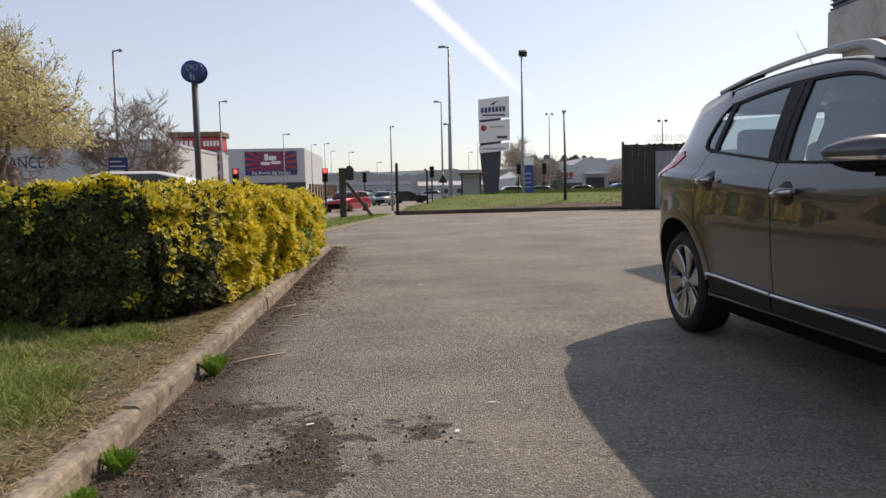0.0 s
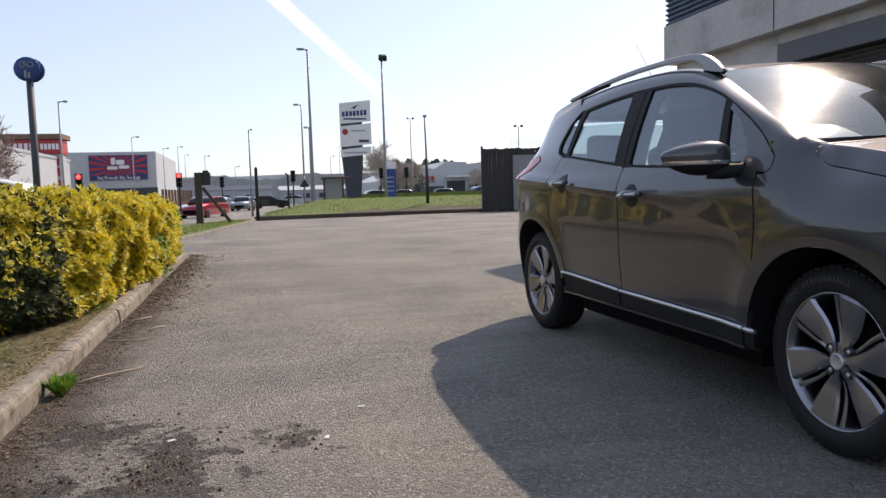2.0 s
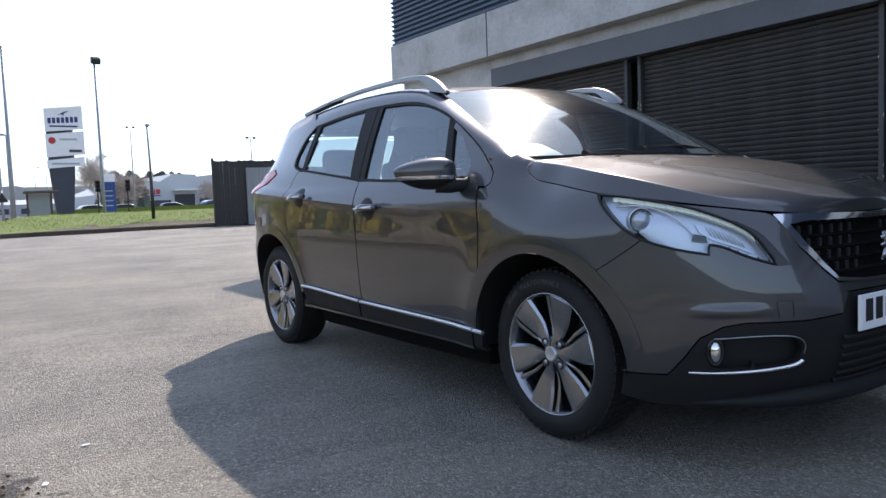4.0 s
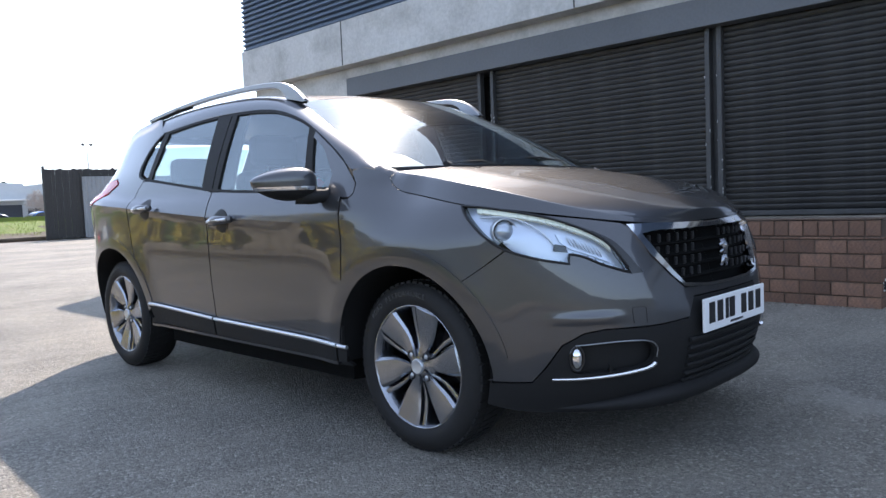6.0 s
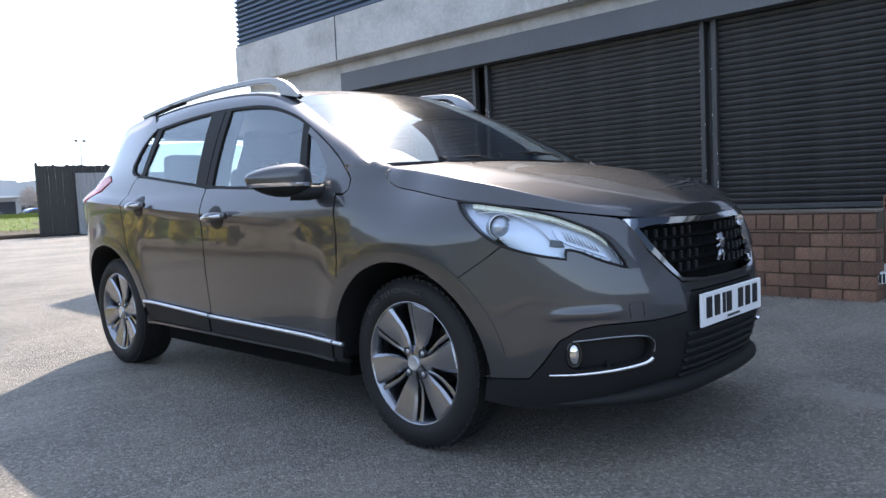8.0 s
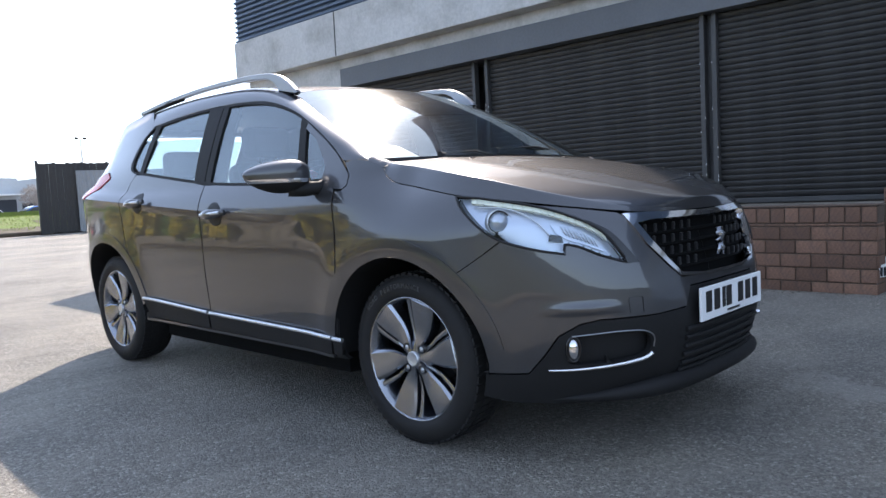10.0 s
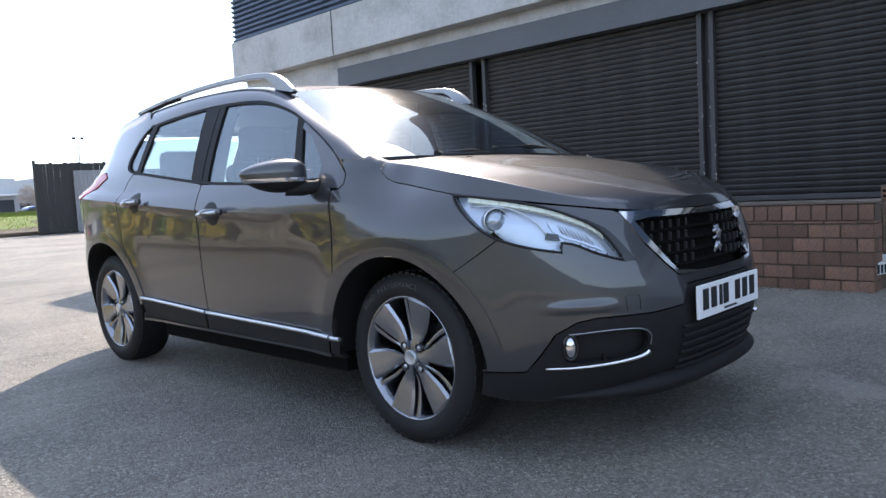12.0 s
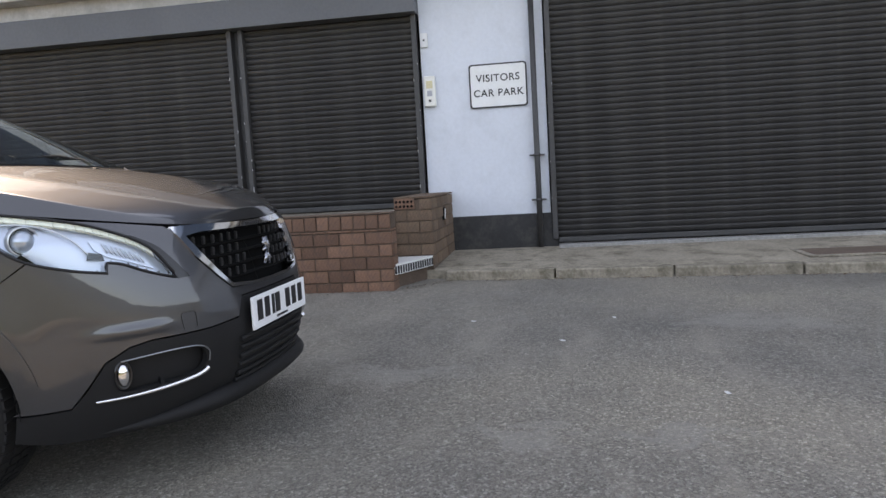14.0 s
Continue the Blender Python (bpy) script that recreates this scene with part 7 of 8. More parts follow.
market = thing("supermarket", (34.0, 130.0, 0.5), "pale grey supermarket with gabled roofs", "building")
bm = bmesh.new()
prism(bm, ((-10.5, -0.52), (-10.5, 2.8), (-5.0, 5.0), (-1.5, 4.6), (0.7, 5.9), (4.5, 5.75), (4.7, 5.4), (9.5, 5.9), (30, 3.6), (30, -0.52)), 0, 40, "y")
part("hall", bm, PALE_SHEET, market)
part("canopy", box_bm((0.4, -2.2, 3.0), (4.6, 0.0, 3.25), 0.03), SIGN_WHITE, market)
part("doorway", box_bm((0.8, -0.08, 0), (4.2, -0.005, 2.4)), SLATE, market)
part("low_band", box_bm((-8.0, -0.08, 0), (0.2, -0.005, 1.5)), SLATE, market)
part("low_band", box_bm((5.0, -0.08, 0), (29, -0.005, 1.8)), SLATE, market)
for k in range(5):
    part("red_bar", box_bm((-5.6 + k * 0.86, -0.12, 2.55), (-4.95 + k * 0.86, -0.005, 3.35), 0.02), RED, market)
part("blue_bar", box_bm((-5.6, -0.12, 2.2), (-1.5, -0.005, 2.36)), NAVY, market)
part("red_sign", box_bm((7.4, -0.2, 1.9), (8.6, -0.05, 3.2), 0.05), RED, market)

for k, (x, w, z, y, d) in enumerate(((-8, 26, 3.0, 168, 12), (17, 20, 2.7, 172, 10), (-30, 18, 3.6, 176, 10), (42, 24, 3.2, 190, 12))):
    shed = thing("low_shed", (x, y, -0.3), "low grey industrial shed in the distance", "building", "distant sheds")
    part("wall", box_bm((-w / 2, 0, 0), (w / 2, d, z), 0.05), GREY_SHEET, shed)
    bm = bmesh.new()
    prism(bm, ((-0.3, z), (d / 2, z + 1.0), (d + 0.3, z)), -w / 2 - 0.2, w / 2 + 0.2, "x")
    part("roof", bm, PALE_SHEET if k % 2 else SLATE, shed)
    for i in range(5):
        part("window", box_bm((-w / 2 + 1.5 + i * w / 5.5, -0.06, 0.8), (-w / 2 + 3.0 + i * w / 5.5, -0.004, 1.9)), SLATE, shed)


def ridge(name, y, x0, x1, base, swing, step, material, label, seed, rough=1.0):
    """A far skyline of tree tops or hill as one uneven wall."""
    bm = bmesh.new()
    n = int((x1 - x0) / step)
    low, high, back = [], [], []
    for k in range(n + 1):
        x = x0 + (x1 - x0) * k / n
        z = base + swing * (noise.noise((x / (step * 14), seed, 0)) + 0.5 * rough * noise.noise((x / (step * 3), seed, 4)) + 0.35 * rough * noise.noise((x / step, seed, 9)))
        low.append(bm.verts.new((x, y, -3)))
        high.append(bm.verts.new((x, y + step * 0.5 * noise.noise((x, seed, 2)), z)))
        back.append(bm.verts.new((x, y + 12 + step * 4, z - 1.5)))
    for k in range(n):
        bm.faces.new((low[k], low[k + 1], high[k + 1], high[k]))
        bm.faces.new((high[k], high[k + 1], back[k + 1], back[k]))
    return tagged(part(name, bm, material), label, "backdrop", kind="structure")


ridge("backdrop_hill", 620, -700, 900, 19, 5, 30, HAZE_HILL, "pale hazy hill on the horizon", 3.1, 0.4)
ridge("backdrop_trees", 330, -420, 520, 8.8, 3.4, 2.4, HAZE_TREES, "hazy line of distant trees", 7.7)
# unseen slopes, added for the dark land reflected in the car's paint
WEST_LAND = surf("dark wooded land", (0.075, 0.080, 0.050), 1.0, var=0.45, scale=0.25, fine=1.5, bump=0.0, spec=0.0)
ridge("backdrop_wood_west", 26, -70, 26, 2.5, 0.8, 1.2, WEST_LAND, "unseen wooded slope to the west, for the car's reflections", 2.2).matrix_basis = pose(0, 0, 0, 0, 0, 90)
ridge("backdrop_wood_south", 30, -60, 60, 2.9, 0.8, 1.2, WEST_LAND, "unseen wooded slope to the south, for the car's reflections", 6.4).matrix_basis = pose(0, 0, 0, 0, 0, 180)
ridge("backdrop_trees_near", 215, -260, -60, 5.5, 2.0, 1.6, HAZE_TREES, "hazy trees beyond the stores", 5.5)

PALE_CAR = car_paint("silver paint", (0.42, 0.43, 0.45))
RED_CAR = car_paint("red paint", (0.36, 0.006, 0.022))
GREY_CAR = car_paint("grey-green paint", (0.20, 0.24, 0.25))
BLACK_CAR = car_paint("black paint", (0.02, 0.021, 0.024))
BLUE_CAR = car_paint("blue paint", (0.03, 0.14, 0.42))
WHITE_CAR = surf("white car paint", (0.75, 0.76, 0.77), 0.3, var=0.03, bump=0.0, coat=0.8)
side_profile_car((-3.0, 52.0, -0.35), 68, RED_CAR, "red hatchback on the road facing the car park")
side_profile_car((-0.6, 76.0, -0.35), 80, GREY_CAR, "grey-green saloon waiting on the road")
side_profile_car((2.3, 88.0, -0.35), 190, BLACK_CAR, "black hatchback crossing the junction")
side_profile_car((-2.6, 84.0, -0.35), 160, PALE_CAR, "silver hatchback crossing the junction")
side_profile_car((6.2, 100.0, -0.35), 180, PALE_CAR, "silver car far along the road")
side_profile_car((24.2, 90.0, -0.06), 172, PALE_CAR, "silver car parked beyond the grass bank")
side_profile_car((22.6, 73.0, -0.06), 5, BLUE_CAR, "blue car parked beyond the timber fence")
side_profile_car((19.0, 90.0, -0.06), 180, PALE_CAR, "pale car parked near the entrance sign")
side_profile_car((14.6, 84.0, -0.06), 180, WHITE_CAR, "white car behind the totem sign")
side_profile_car((-6.2, 16.9, 0.0), 4, WHITE_CAR, "white car parked behind the hedge", high=1.50)
side_profile_car((-12.8, 17.6, 0.0), 4, PALE_CAR, "silver car parked behind the hedge")


def palisade():
    """Black close-boarded fence with narrow gaps, board by board, and a grey sheet fence beside it."""
    f = thing("timber_fence", (9.70, 30.6, 0.0), "tall black close-boarded timber fence", "fence")
    first = None
    for k in range(11):
        if first is None:
            first = part("board", box_bm((0.0, 0, 0.05), (0.118, 0.03, 2.72), 0.004), DARK_POST, f)
            o = first
        else:
            o = new("board", first.data)
            o.parent = f
        o.location = (0.126 * k, random.uniform(-0.006, 0.006), random.uniform(-0.03, 0.03))
    for z in (0.55, 1.5, 2.45):
        part("rail", box_bm((0, 0.035, z), (1.42, 0.09, z + 0.09), 0.006), DARK_POST, f)
    part("corner_post", box_bm((-0.07, -0.02, 0), (0.0, 0.12, 2.82), 0.008), DARK_POST, f)
    g = thing("timber_fence", (11.1, 31.6, 0.0), "tall black close-boarded timber fence behind the sheet fence", "fence")
    for k in range(26):
        o = new("board", first.data)
        o.parent = g
        o.location = (0.126 * k, random.uniform(-0.006, 0.006), random.uniform(-0.03, 0.05) + 0.06)
    s = thing("sheet_fence", (11.02, 30.55, 0.0), "grey corrugated metal fence", "fence")
    bm = bmesh.new()
    cols = []
    for k in range(120):
        x = 0.04 * k
        cols.append([bm.verts.new((x, -0.09 * x + 0.014 * (1 if k % 4 in (1, 2) else -1), z)) for z in (0.03, 2.42)])
    for a, b in zip(cols, cols[1:]):
        bm.faces.new((a[0], b[0], b[1], a[1]))
    part("sheet", bm, CORRUGATED, s)
    for z in (0.6, 1.9):
        part("rail", box_bm((0, 0.03, z), (4.7, 0.08, z + 0.06)), STEEL, s)
    w = thing("barbed_wire", (11.2, 31.5, 2.86), "coil of barbed wire along the fence top", "wire")
    bm = bmesh.new()
    coil = [Vector((0.0042 * k, 0.0 + 0.14 * math.sin(k * 0.21), 0.17 + 0.15 * math.cos(k * 0.21) + 0.02 * math.sin(k * 0.05))) for k in range(720)]
    tube(bm, coil, 0.008, 3, cap=False)
    part("coil", bm, STEEL, w)


palisade()


# ---- plants ----
BARK = surf("grey-brown bark", (0.27, 0.205, 0.175), 0.95, var=0.3, scale=5, fine=30, bump=0.5, bump_at=30)
# bark of the distant trees, with far haze put into its colour
HAZED_BARK = surf("bark paled for haze", (0.44, 0.39, 0.35), 0.95, var=0.25, scale=2, fine=12, bump=0.2)
TWIG = surf("dry twig", (0.42, 0.34, 0.25), 0.9, var=0.3, scale=20, fine=90, bump=0.2)
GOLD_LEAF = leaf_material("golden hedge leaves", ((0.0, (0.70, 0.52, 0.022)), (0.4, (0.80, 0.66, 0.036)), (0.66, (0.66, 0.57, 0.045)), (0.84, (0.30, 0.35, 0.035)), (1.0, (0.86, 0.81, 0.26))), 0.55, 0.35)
# green of the variegated leaves, darkened to carry the hedge's shade
GREEN_SHADE_LEAF = leaf_material("green hedge leaves darkened for shade", ((0.0, (0.018, 0.030, 0.010)), (0.5, (0.034, 0.050, 0.012)), (0.84, (0.070, 0.085, 0.018)), (1.0, (0.19, 0.18, 0.03))), 0.75, 0.10)
WILLOW_LEAF = leaf_material("spring yellow-green leaves", ((0.0, (0.52, 0.47, 0.17)), (0.5, (0.66, 0.60, 0.27)), (1.0, (0.60, 0.53, 0.30))), 0.6, 0.35)
BLADE = leaf_material("grass blades", ((0.0, (0.095, 0.165, 0.022)), (0.5, (0.18, 0.26, 0.038)), (0.85, (0.30, 0.36, 0.075)), (0.92, (0.36, 0.31, 0.14)), (1.0, (0.42, 0.36, 0.18))), 0.55, 0.25)
STRAW = leaf_material("dry straw", ((0.0, (0.20, 0.14, 0.07)), (0.5, (0.36, 0.27, 0.13)), (1.0, (0.52, 0.42, 0.24))), 0.8, 0.1)
LITTER = leaf_material("brown leaf litter", ((0.0, (0.035, 0.024, 0.016)), (0.5, (0.10, 0.065, 0.038)), (0.85, (0.20, 0.135, 0.08)), (1.0, (0.34, 0.27, 0.19))), 0.9, 0.05)
FRESH = leaf_material("fresh weed leaves", ((0.0, (0.08, 0.20, 0.02)), (0.6, (0.17, 0.33, 0.035)), (1.0, (0.36, 0.48, 0.08))), 0.45, 0.3)
CORE = surf("hedge inner shade", (0.020, 0.022, 0.010), 1.0, var=0.4, scale=6, fine=40, bump=0.6, spec=0.1)


def raw(name, verts, faces, material, parent=None, label=""):
    me = bpy.data.meshes.new(name)
    me.from_pydata(verts, [], faces)
    me.materials.append(material)
    ob = new(name, me)
    ob.parent = parent
    if label:
        ob["label"] = label
    return ob


def add_leaf(verts, faces, at, way, side, length, wide, fold=0.25):
    """A pointed leaf of two folded halves."""
    up = way.cross(side)
    n = len(verts)
    verts += [tuple(at), tuple(at + way * length * 0.45 + side * wide + up * wide * fold), tuple(at + way * length), tuple(at + way * length * 0.45 - side * wide + up * wide * fold)]
    faces += [(n, n + 1, n + 2), (n, n + 2, n + 3)]


def rosette(verts, faces, at, normal, count, length, rng):
    """A shoot tip: leaves spreading round an outward way."""
    n = (normal + Vector((rng.uniform(-0.5, 0.5), rng.uniform(-0.5, 0.5), rng.uniform(-0.1, 0.7)))).normalized()
    a = n.orthogonal().normalized()
    b = n.cross(a)
    for k in range(count):
        t = 2 * math.pi * (k / count) + rng.uniform(-0.4, 0.4)
        out = a * math.cos(t) + b * math.sin(t)
        way = (n * rng.uniform(0.25, 1.0) + out).normalized()
        side = way.cross(n).normalized()
        size = length * rng.uniform(0.65, 1.25)
        add_leaf(verts, faces, at + out * 0.006, way, side, size, size * rng.uniform(0.22, 0.32))


HEDGE_LINE = ((-1.34, 11.95), (-1.22, 11.0), (-1.20, 9.4), (-1.21, 8.0), (-1.25, 6.9), (-1.33, 6.1), (-1.48, 5.5), (-1.74, 5.12), (-2.10, 5.0), (-2.8, 5.0), (-3.6, 5.02), (-4.8, 5.0))


def hedge():
    rng = random.Random(11)
    ob = thing("golden_hedge", (0, 0, 0.085), "clipped variegated hedge, its shaded side coloured with darker green leaves", "hedge")
    line = [Vector((x, y, 0)) for x, y in HEDGE_LINE]
    lengths = [(b - a).length for a, b in zip(line, line[1:])]
    def tall(y):
        return 0.90 - 0.011 * (y - 5.0)
    def along(u):
        """Point and outward way at a share u of the hedge's foot line."""
        left = u * sum(lengths)
        for a, b, n in zip(line, line[1:], lengths):
            if left <= n:
                break
            left -= n
        way = (b - a).normalized()
        return a.lerp(b, min(1.0, left / n)), Vector((-way.y, way.x, 0))
    def bulge(u, v, s):
        return 0.14 * noise.noise((u * 1.2, v * 1.6, s)) + 0.20 * noise.noise((u * 3.4, v * 4.6, s + 5))
    gold_v, gold_f, green_v, green_f = [], [], [], []
    def spot():
        """A place on the hedge's skin, its normal and its golden share, lower in shade."""
        if rng.random() < 0.76:
            p, n = along(rng.random() ** 0.8)
            top = tall(p.y)
            z = rng.uniform(0.05, top)
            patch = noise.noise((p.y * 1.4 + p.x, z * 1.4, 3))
            # shade put into leaf colour: fewer gold leaves off the sunny face
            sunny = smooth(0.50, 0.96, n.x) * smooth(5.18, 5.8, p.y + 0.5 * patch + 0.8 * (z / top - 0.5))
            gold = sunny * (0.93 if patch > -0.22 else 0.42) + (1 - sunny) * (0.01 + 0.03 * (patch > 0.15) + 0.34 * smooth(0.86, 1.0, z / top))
            out = bulge(p.y - p.x, z, 1) + 0.05 * math.sin(math.pi * z / top) - 0.10 * smooth(top - 0.14, top, z)
            return p + n * out + Vector((0, 0, z)), n + Vector((0, 0, 0.15)), gold
        x, y = -1.36 - rng.random() ** 1.6 * 4.2, 5.1 + rng.random() ** 1.4 * 6.8
        x -= 0.55 * smooth(6.4, 5.1, y)
        return Vector((x, y, tall(y) + 0.6 * bulge(x, y, 20))), Vector((0, 0, 1)), 0.80 - 0.40 * smooth(-2.2, -3.2, x)
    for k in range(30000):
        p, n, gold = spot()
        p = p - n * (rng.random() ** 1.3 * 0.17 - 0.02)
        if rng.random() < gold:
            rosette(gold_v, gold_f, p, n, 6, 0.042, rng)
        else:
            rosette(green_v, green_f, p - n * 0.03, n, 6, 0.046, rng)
    # a deeper layer in the darkened leaf tone, for shade inside the hedge
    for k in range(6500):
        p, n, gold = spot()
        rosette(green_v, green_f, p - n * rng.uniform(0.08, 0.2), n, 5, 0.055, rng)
    # longer shoots above the clipped top
    for k in range(260):
        x, y = -1.40 - rng.random() ** 1.3 * 3.0, 5.4 + rng.random() * 6.4
        p = Vector((x, y, tall(y) + rng.random() ** 2 * 0.075))
        rosette(gold_v, gold_f, p, Vector((0, 0, 1)), 6, 0.050, rng)
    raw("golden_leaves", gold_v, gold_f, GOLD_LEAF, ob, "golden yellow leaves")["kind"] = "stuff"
    raw("green_leaves", green_v, green_f, GREEN_SHADE_LEAF, ob, "green leaves, darkened for the hedge's shade")["kind"] = "stuff"
    # solid near-black block stands for the shade inside the hedge
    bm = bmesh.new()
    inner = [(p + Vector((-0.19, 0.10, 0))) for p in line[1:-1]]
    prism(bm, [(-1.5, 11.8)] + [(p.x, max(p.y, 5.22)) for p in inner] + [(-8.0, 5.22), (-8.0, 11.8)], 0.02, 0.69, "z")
    part("shade_core", bm, CORE, ob)
    bm = bmesh.new()
    for k in range(60):
        p, n = along(rng.random())
        p = p - n * rng.uniform(0.08, 0.20)
        tube(bm, (p + Vector((0, 0, -0.02)), p + Vector((rng.uniform(-0.05, 0.05), rng.uniform(-0.05, 0.05), 0.25)), p + Vector((rng.uniform(-0.1, 0.1), rng.uniform(-0.1, 0.1), 0.6))), [0.011, 0.009, 0.004], 5)
    part("stems", bm, BARK, ob)
    return ob


hedge()

shrub_v, shrub_f = [], []
rng5 = random.Random(5)
low = thing("green_shrub", (-1.20, 9.3, 0.085), "low green shrub growing out under the hedge", "shrub")
for k in range(260):
    p = Vector((rng5.uniform(-0.12, 0.10), rng5.gauss(0, 0.42), rng5.random() ** 1.3 * 0.5))
    rosette(shrub_v, shrub_f, p, Vector((0.8, 0, 0.5)), 6, 0.06, rng5)
raw("leaves", shrub_v, shrub_f, FRESH, low)
shrub_v, shrub_f = [], []
low = thing("green_shrub", (-1.26, 11.75, 0.085), "low green shrub at the hedge end", "shrub")
for k in range(300):
    p = Vector((rng5.uniform(-0.15, 0.10), rng5.gauss(0, 0.25), rng5.random() ** 1.2 * 0.65))
    rosette(shrub_v, shrub_f, p, Vector((0.8, 0.2, 0.5)), 6, 0.065, rng5)
raw("leaves", shrub_v, shrub_f, FRESH, low)


def lawn():
    """Near grass: blades, thin and patchy, with a straw band along the kerb."""
    rng = random.Random(21)
    v, f, sv, sf = [], [], [], []
    def blade(vs, fs, x, y, z, h, w, lean):
        a, b = rng.uniform(0, 6.28), rng.uniform(0, 6.28)
        dx, dy = math.cos(a) * w, math.sin(a) * w
        lx, ly = math.cos(b) * lean, math.sin(b) * lean
        n = len(vs)
        vs += [(x - dx, y - dy, z), (x + dx, y + dy, z), (x + dx * 0.6 + lx * 0.4, y + dy * 0.6 + ly * 0.4, z + h * 0.6), (x - dx * 0.6 + lx * 0.4, y - dy * 0.6 + ly * 0.4, z + h * 0.6), (x + lx, y + ly, z + h)]
        fs += [(n, n + 1, n + 2, n + 3), (n + 3, n + 2, n + 4)]
    for k in range(135000):
        x, y = -1.235 - rng.random() ** 1.5 * 3.4, 1.6 + rng.random() * 4.7
        thick = noise.noise((x * 1.5, y * 1.5, 2)) + 0.35 * noise.noise((x * 5, y * 5, 2)) + 0.25
        if x > -1.75:
            thick -= 0.60 * smooth(-1.70, -1.36, x)
        if rng.random() > thick * 1.6 + 0.1:
            continue
        h = 0.018 + 0.070 * rng.random() ** 1.4 * max(0.3, thick + 0.5)
        blade(v, f, x, y, 0.083, h * 0.9, 0.0027, h * 1.1)
    for k in range(6500):
        x, y = -1.195 - rng.random() ** 2.0 * 0.60, 1.6 + rng.random() * 4.7
        blade(sv, sf, x, y, 0.088 + rng.random() * 0.016, rng.random() * 0.022, 0.0019, 0.07)
    g = raw("grass", v, f, BLADE)
    tagged(g, "short patchy green grass behind the kerb", "grass", kind="stuff")
    s = raw("straw", sv, sf, STRAW)
    tagged(s, "dry straw and dead grass along the kerb", "straw", kind="stuff")
    # dead leaves lying in the thin grass
    v, f = [], []
    for k in range(2600):
        x, y = -1.20 - rng.random() ** 1.6 * 0.75, 1.6 + rng.random() * 4.2
        a, t = rng.uniform(0, 6.28), rng.uniform(-0.5, 0.5)
        way = Vector((math.cos(a), math.sin(a), 0.2 * t)).normalized()
        add_leaf(v, f, Vector((x, y, 0.088 + rng.random() * 0.014)), way, Vector((-math.sin(a), math.cos(a), t)).normalized(), rng.uniform(0.012, 0.040), rng.uniform(0.003, 0.010), rng.uniform(-0.5, 0.8))
    tagged(raw("dead_leaves", v, f, LITTER), "dead brown leaves in the thin grass by the kerb", "litter", kind="stuff")
    # tufts on the far bank and verge
    v, f = [], []
    for k in range(9000):
        if k % 3:
            x, y = rng.uniform(0.6, 13.5), rng.uniform(32.6, 38)
            z = 0.10 + smooth(0.0, 4.0, x) * smooth(30.9, 36.5, y - 0.3) * 0.62
        else:
            u = rng.random()
            y = 15.6 + 14.4 * u
            x = -2.35 + 2.3 * u ** 0.9 - rng.random() * (0.9 + 0.5 * math.sin(math.pi * u))
            z = 0.05
        h = 0.03 + 0.05 * rng.random()
        blade(v, f, x, y, z, h, 0.010, h * 0.6)
    tagged(raw("grass_tufts", v, f, BLADE), "tufts of grass on the far bank and verge", "grass", kind="stuff")


lawn()


def weed(x, y, size, label, seed):
    rng = random.Random(seed)
    ob = thing("weed_tuft", (x, y, 0.0), label, "weed", "weeds by the kerb")
    v, f = [], []
    for k in range(64):
        a, lean = rng.uniform(0, 6.28), rng.uniform(0.1, 0.9)
        way = Vector((math.cos(a) * lean, math.sin(a) * lean, 1)).normalized()
        side = way.cross(Vector((math.cos(a), math.sin(a), 0.01))).normalized()
        base = Vector((math.cos(a) * 0.02, math.sin(a) * 0.02, 0))
        L, w = size * rng.uniform(0.6, 1.15), size * 0.11
        add_leaf(v, f, base, way, side, L, w, 0.4)
        for s in (0.45, 0.6, 0.75):
            for d in (-1, 1):
                add_leaf(v, f, base + way * L * s, (way * 0.7 + side * d).normalized(), way, L * 0.22, w * 0.4, 0.2)
    raw("leaves", v, f, FRESH, ob)


weed(-1.05, 3.92, 0.115, "bright green weed growing at the kerb foot", 1)
weed(-1.055, 2.60, 0.085, "small light green weed at the kerb foot", 2)
weed(-1.06, 2.30, 0.06, "tiny light green weed at the kerb foot", 3)


def grow(bm, rng, p, way, length, thick, level, tips, spread, sag=0.0):
    """A limb that bends and forks."""
    pts, q, d = [p], p, way
    thick = max(thick, 0.014)
    n = 4 if level < 2 else 3
    for k in range(n):
        d = (d + Vector((rng.uniform(-0.16, 0.16), rng.uniform(-0.16, 0.16), rng.uniform(-0.10, 0.12) - sag * level * 0.05))).normalized()
        q = q + d * length / n
        pts.append(q)
    tube(bm, pts, [thick * (1 - 0.5 * k / n) for k in range(n + 1)], 7 if level == 0 else (5 if level < 3 else 3), cap=False)
    if level >= 4:
        tips.append((q, d))
        for k in range(9):
            e = (d + Vector((rng.uniform(-0.8, 0.8), rng.uniform(-0.8, 0.8), rng.uniform(-0.2, 0.8)))).normalized()
            r = pts[1 + k % 3]
            tube(bm, (r, r + e * length * 0.4, r + e * length * 0.75 + Vector((0, 0, 0.06))), [max(0.011, thick * 0.6), max(0.009, thick * 0.45), 0.006], 3, cap=False)
        return
    for k in range((6, 5, 5, 4)[level]):
        at = pts[min(n, 1 + int((k + 1) * n / 5))] if level else pts[n - (k % 3)]
        a = rng.uniform(0, 6.28)
        out = d.orthogonal().normalized()
        out = (Matrix.Rotation(a, 3, d) @ out)
        grow(bm, rng, at, (d * (1 - spread) + out * spread + Vector((0, 0, 0.12))).normalized(), length * rng.uniform(0.55, 0.78), thick * 0.5, level + 1, tips, spread, sag)


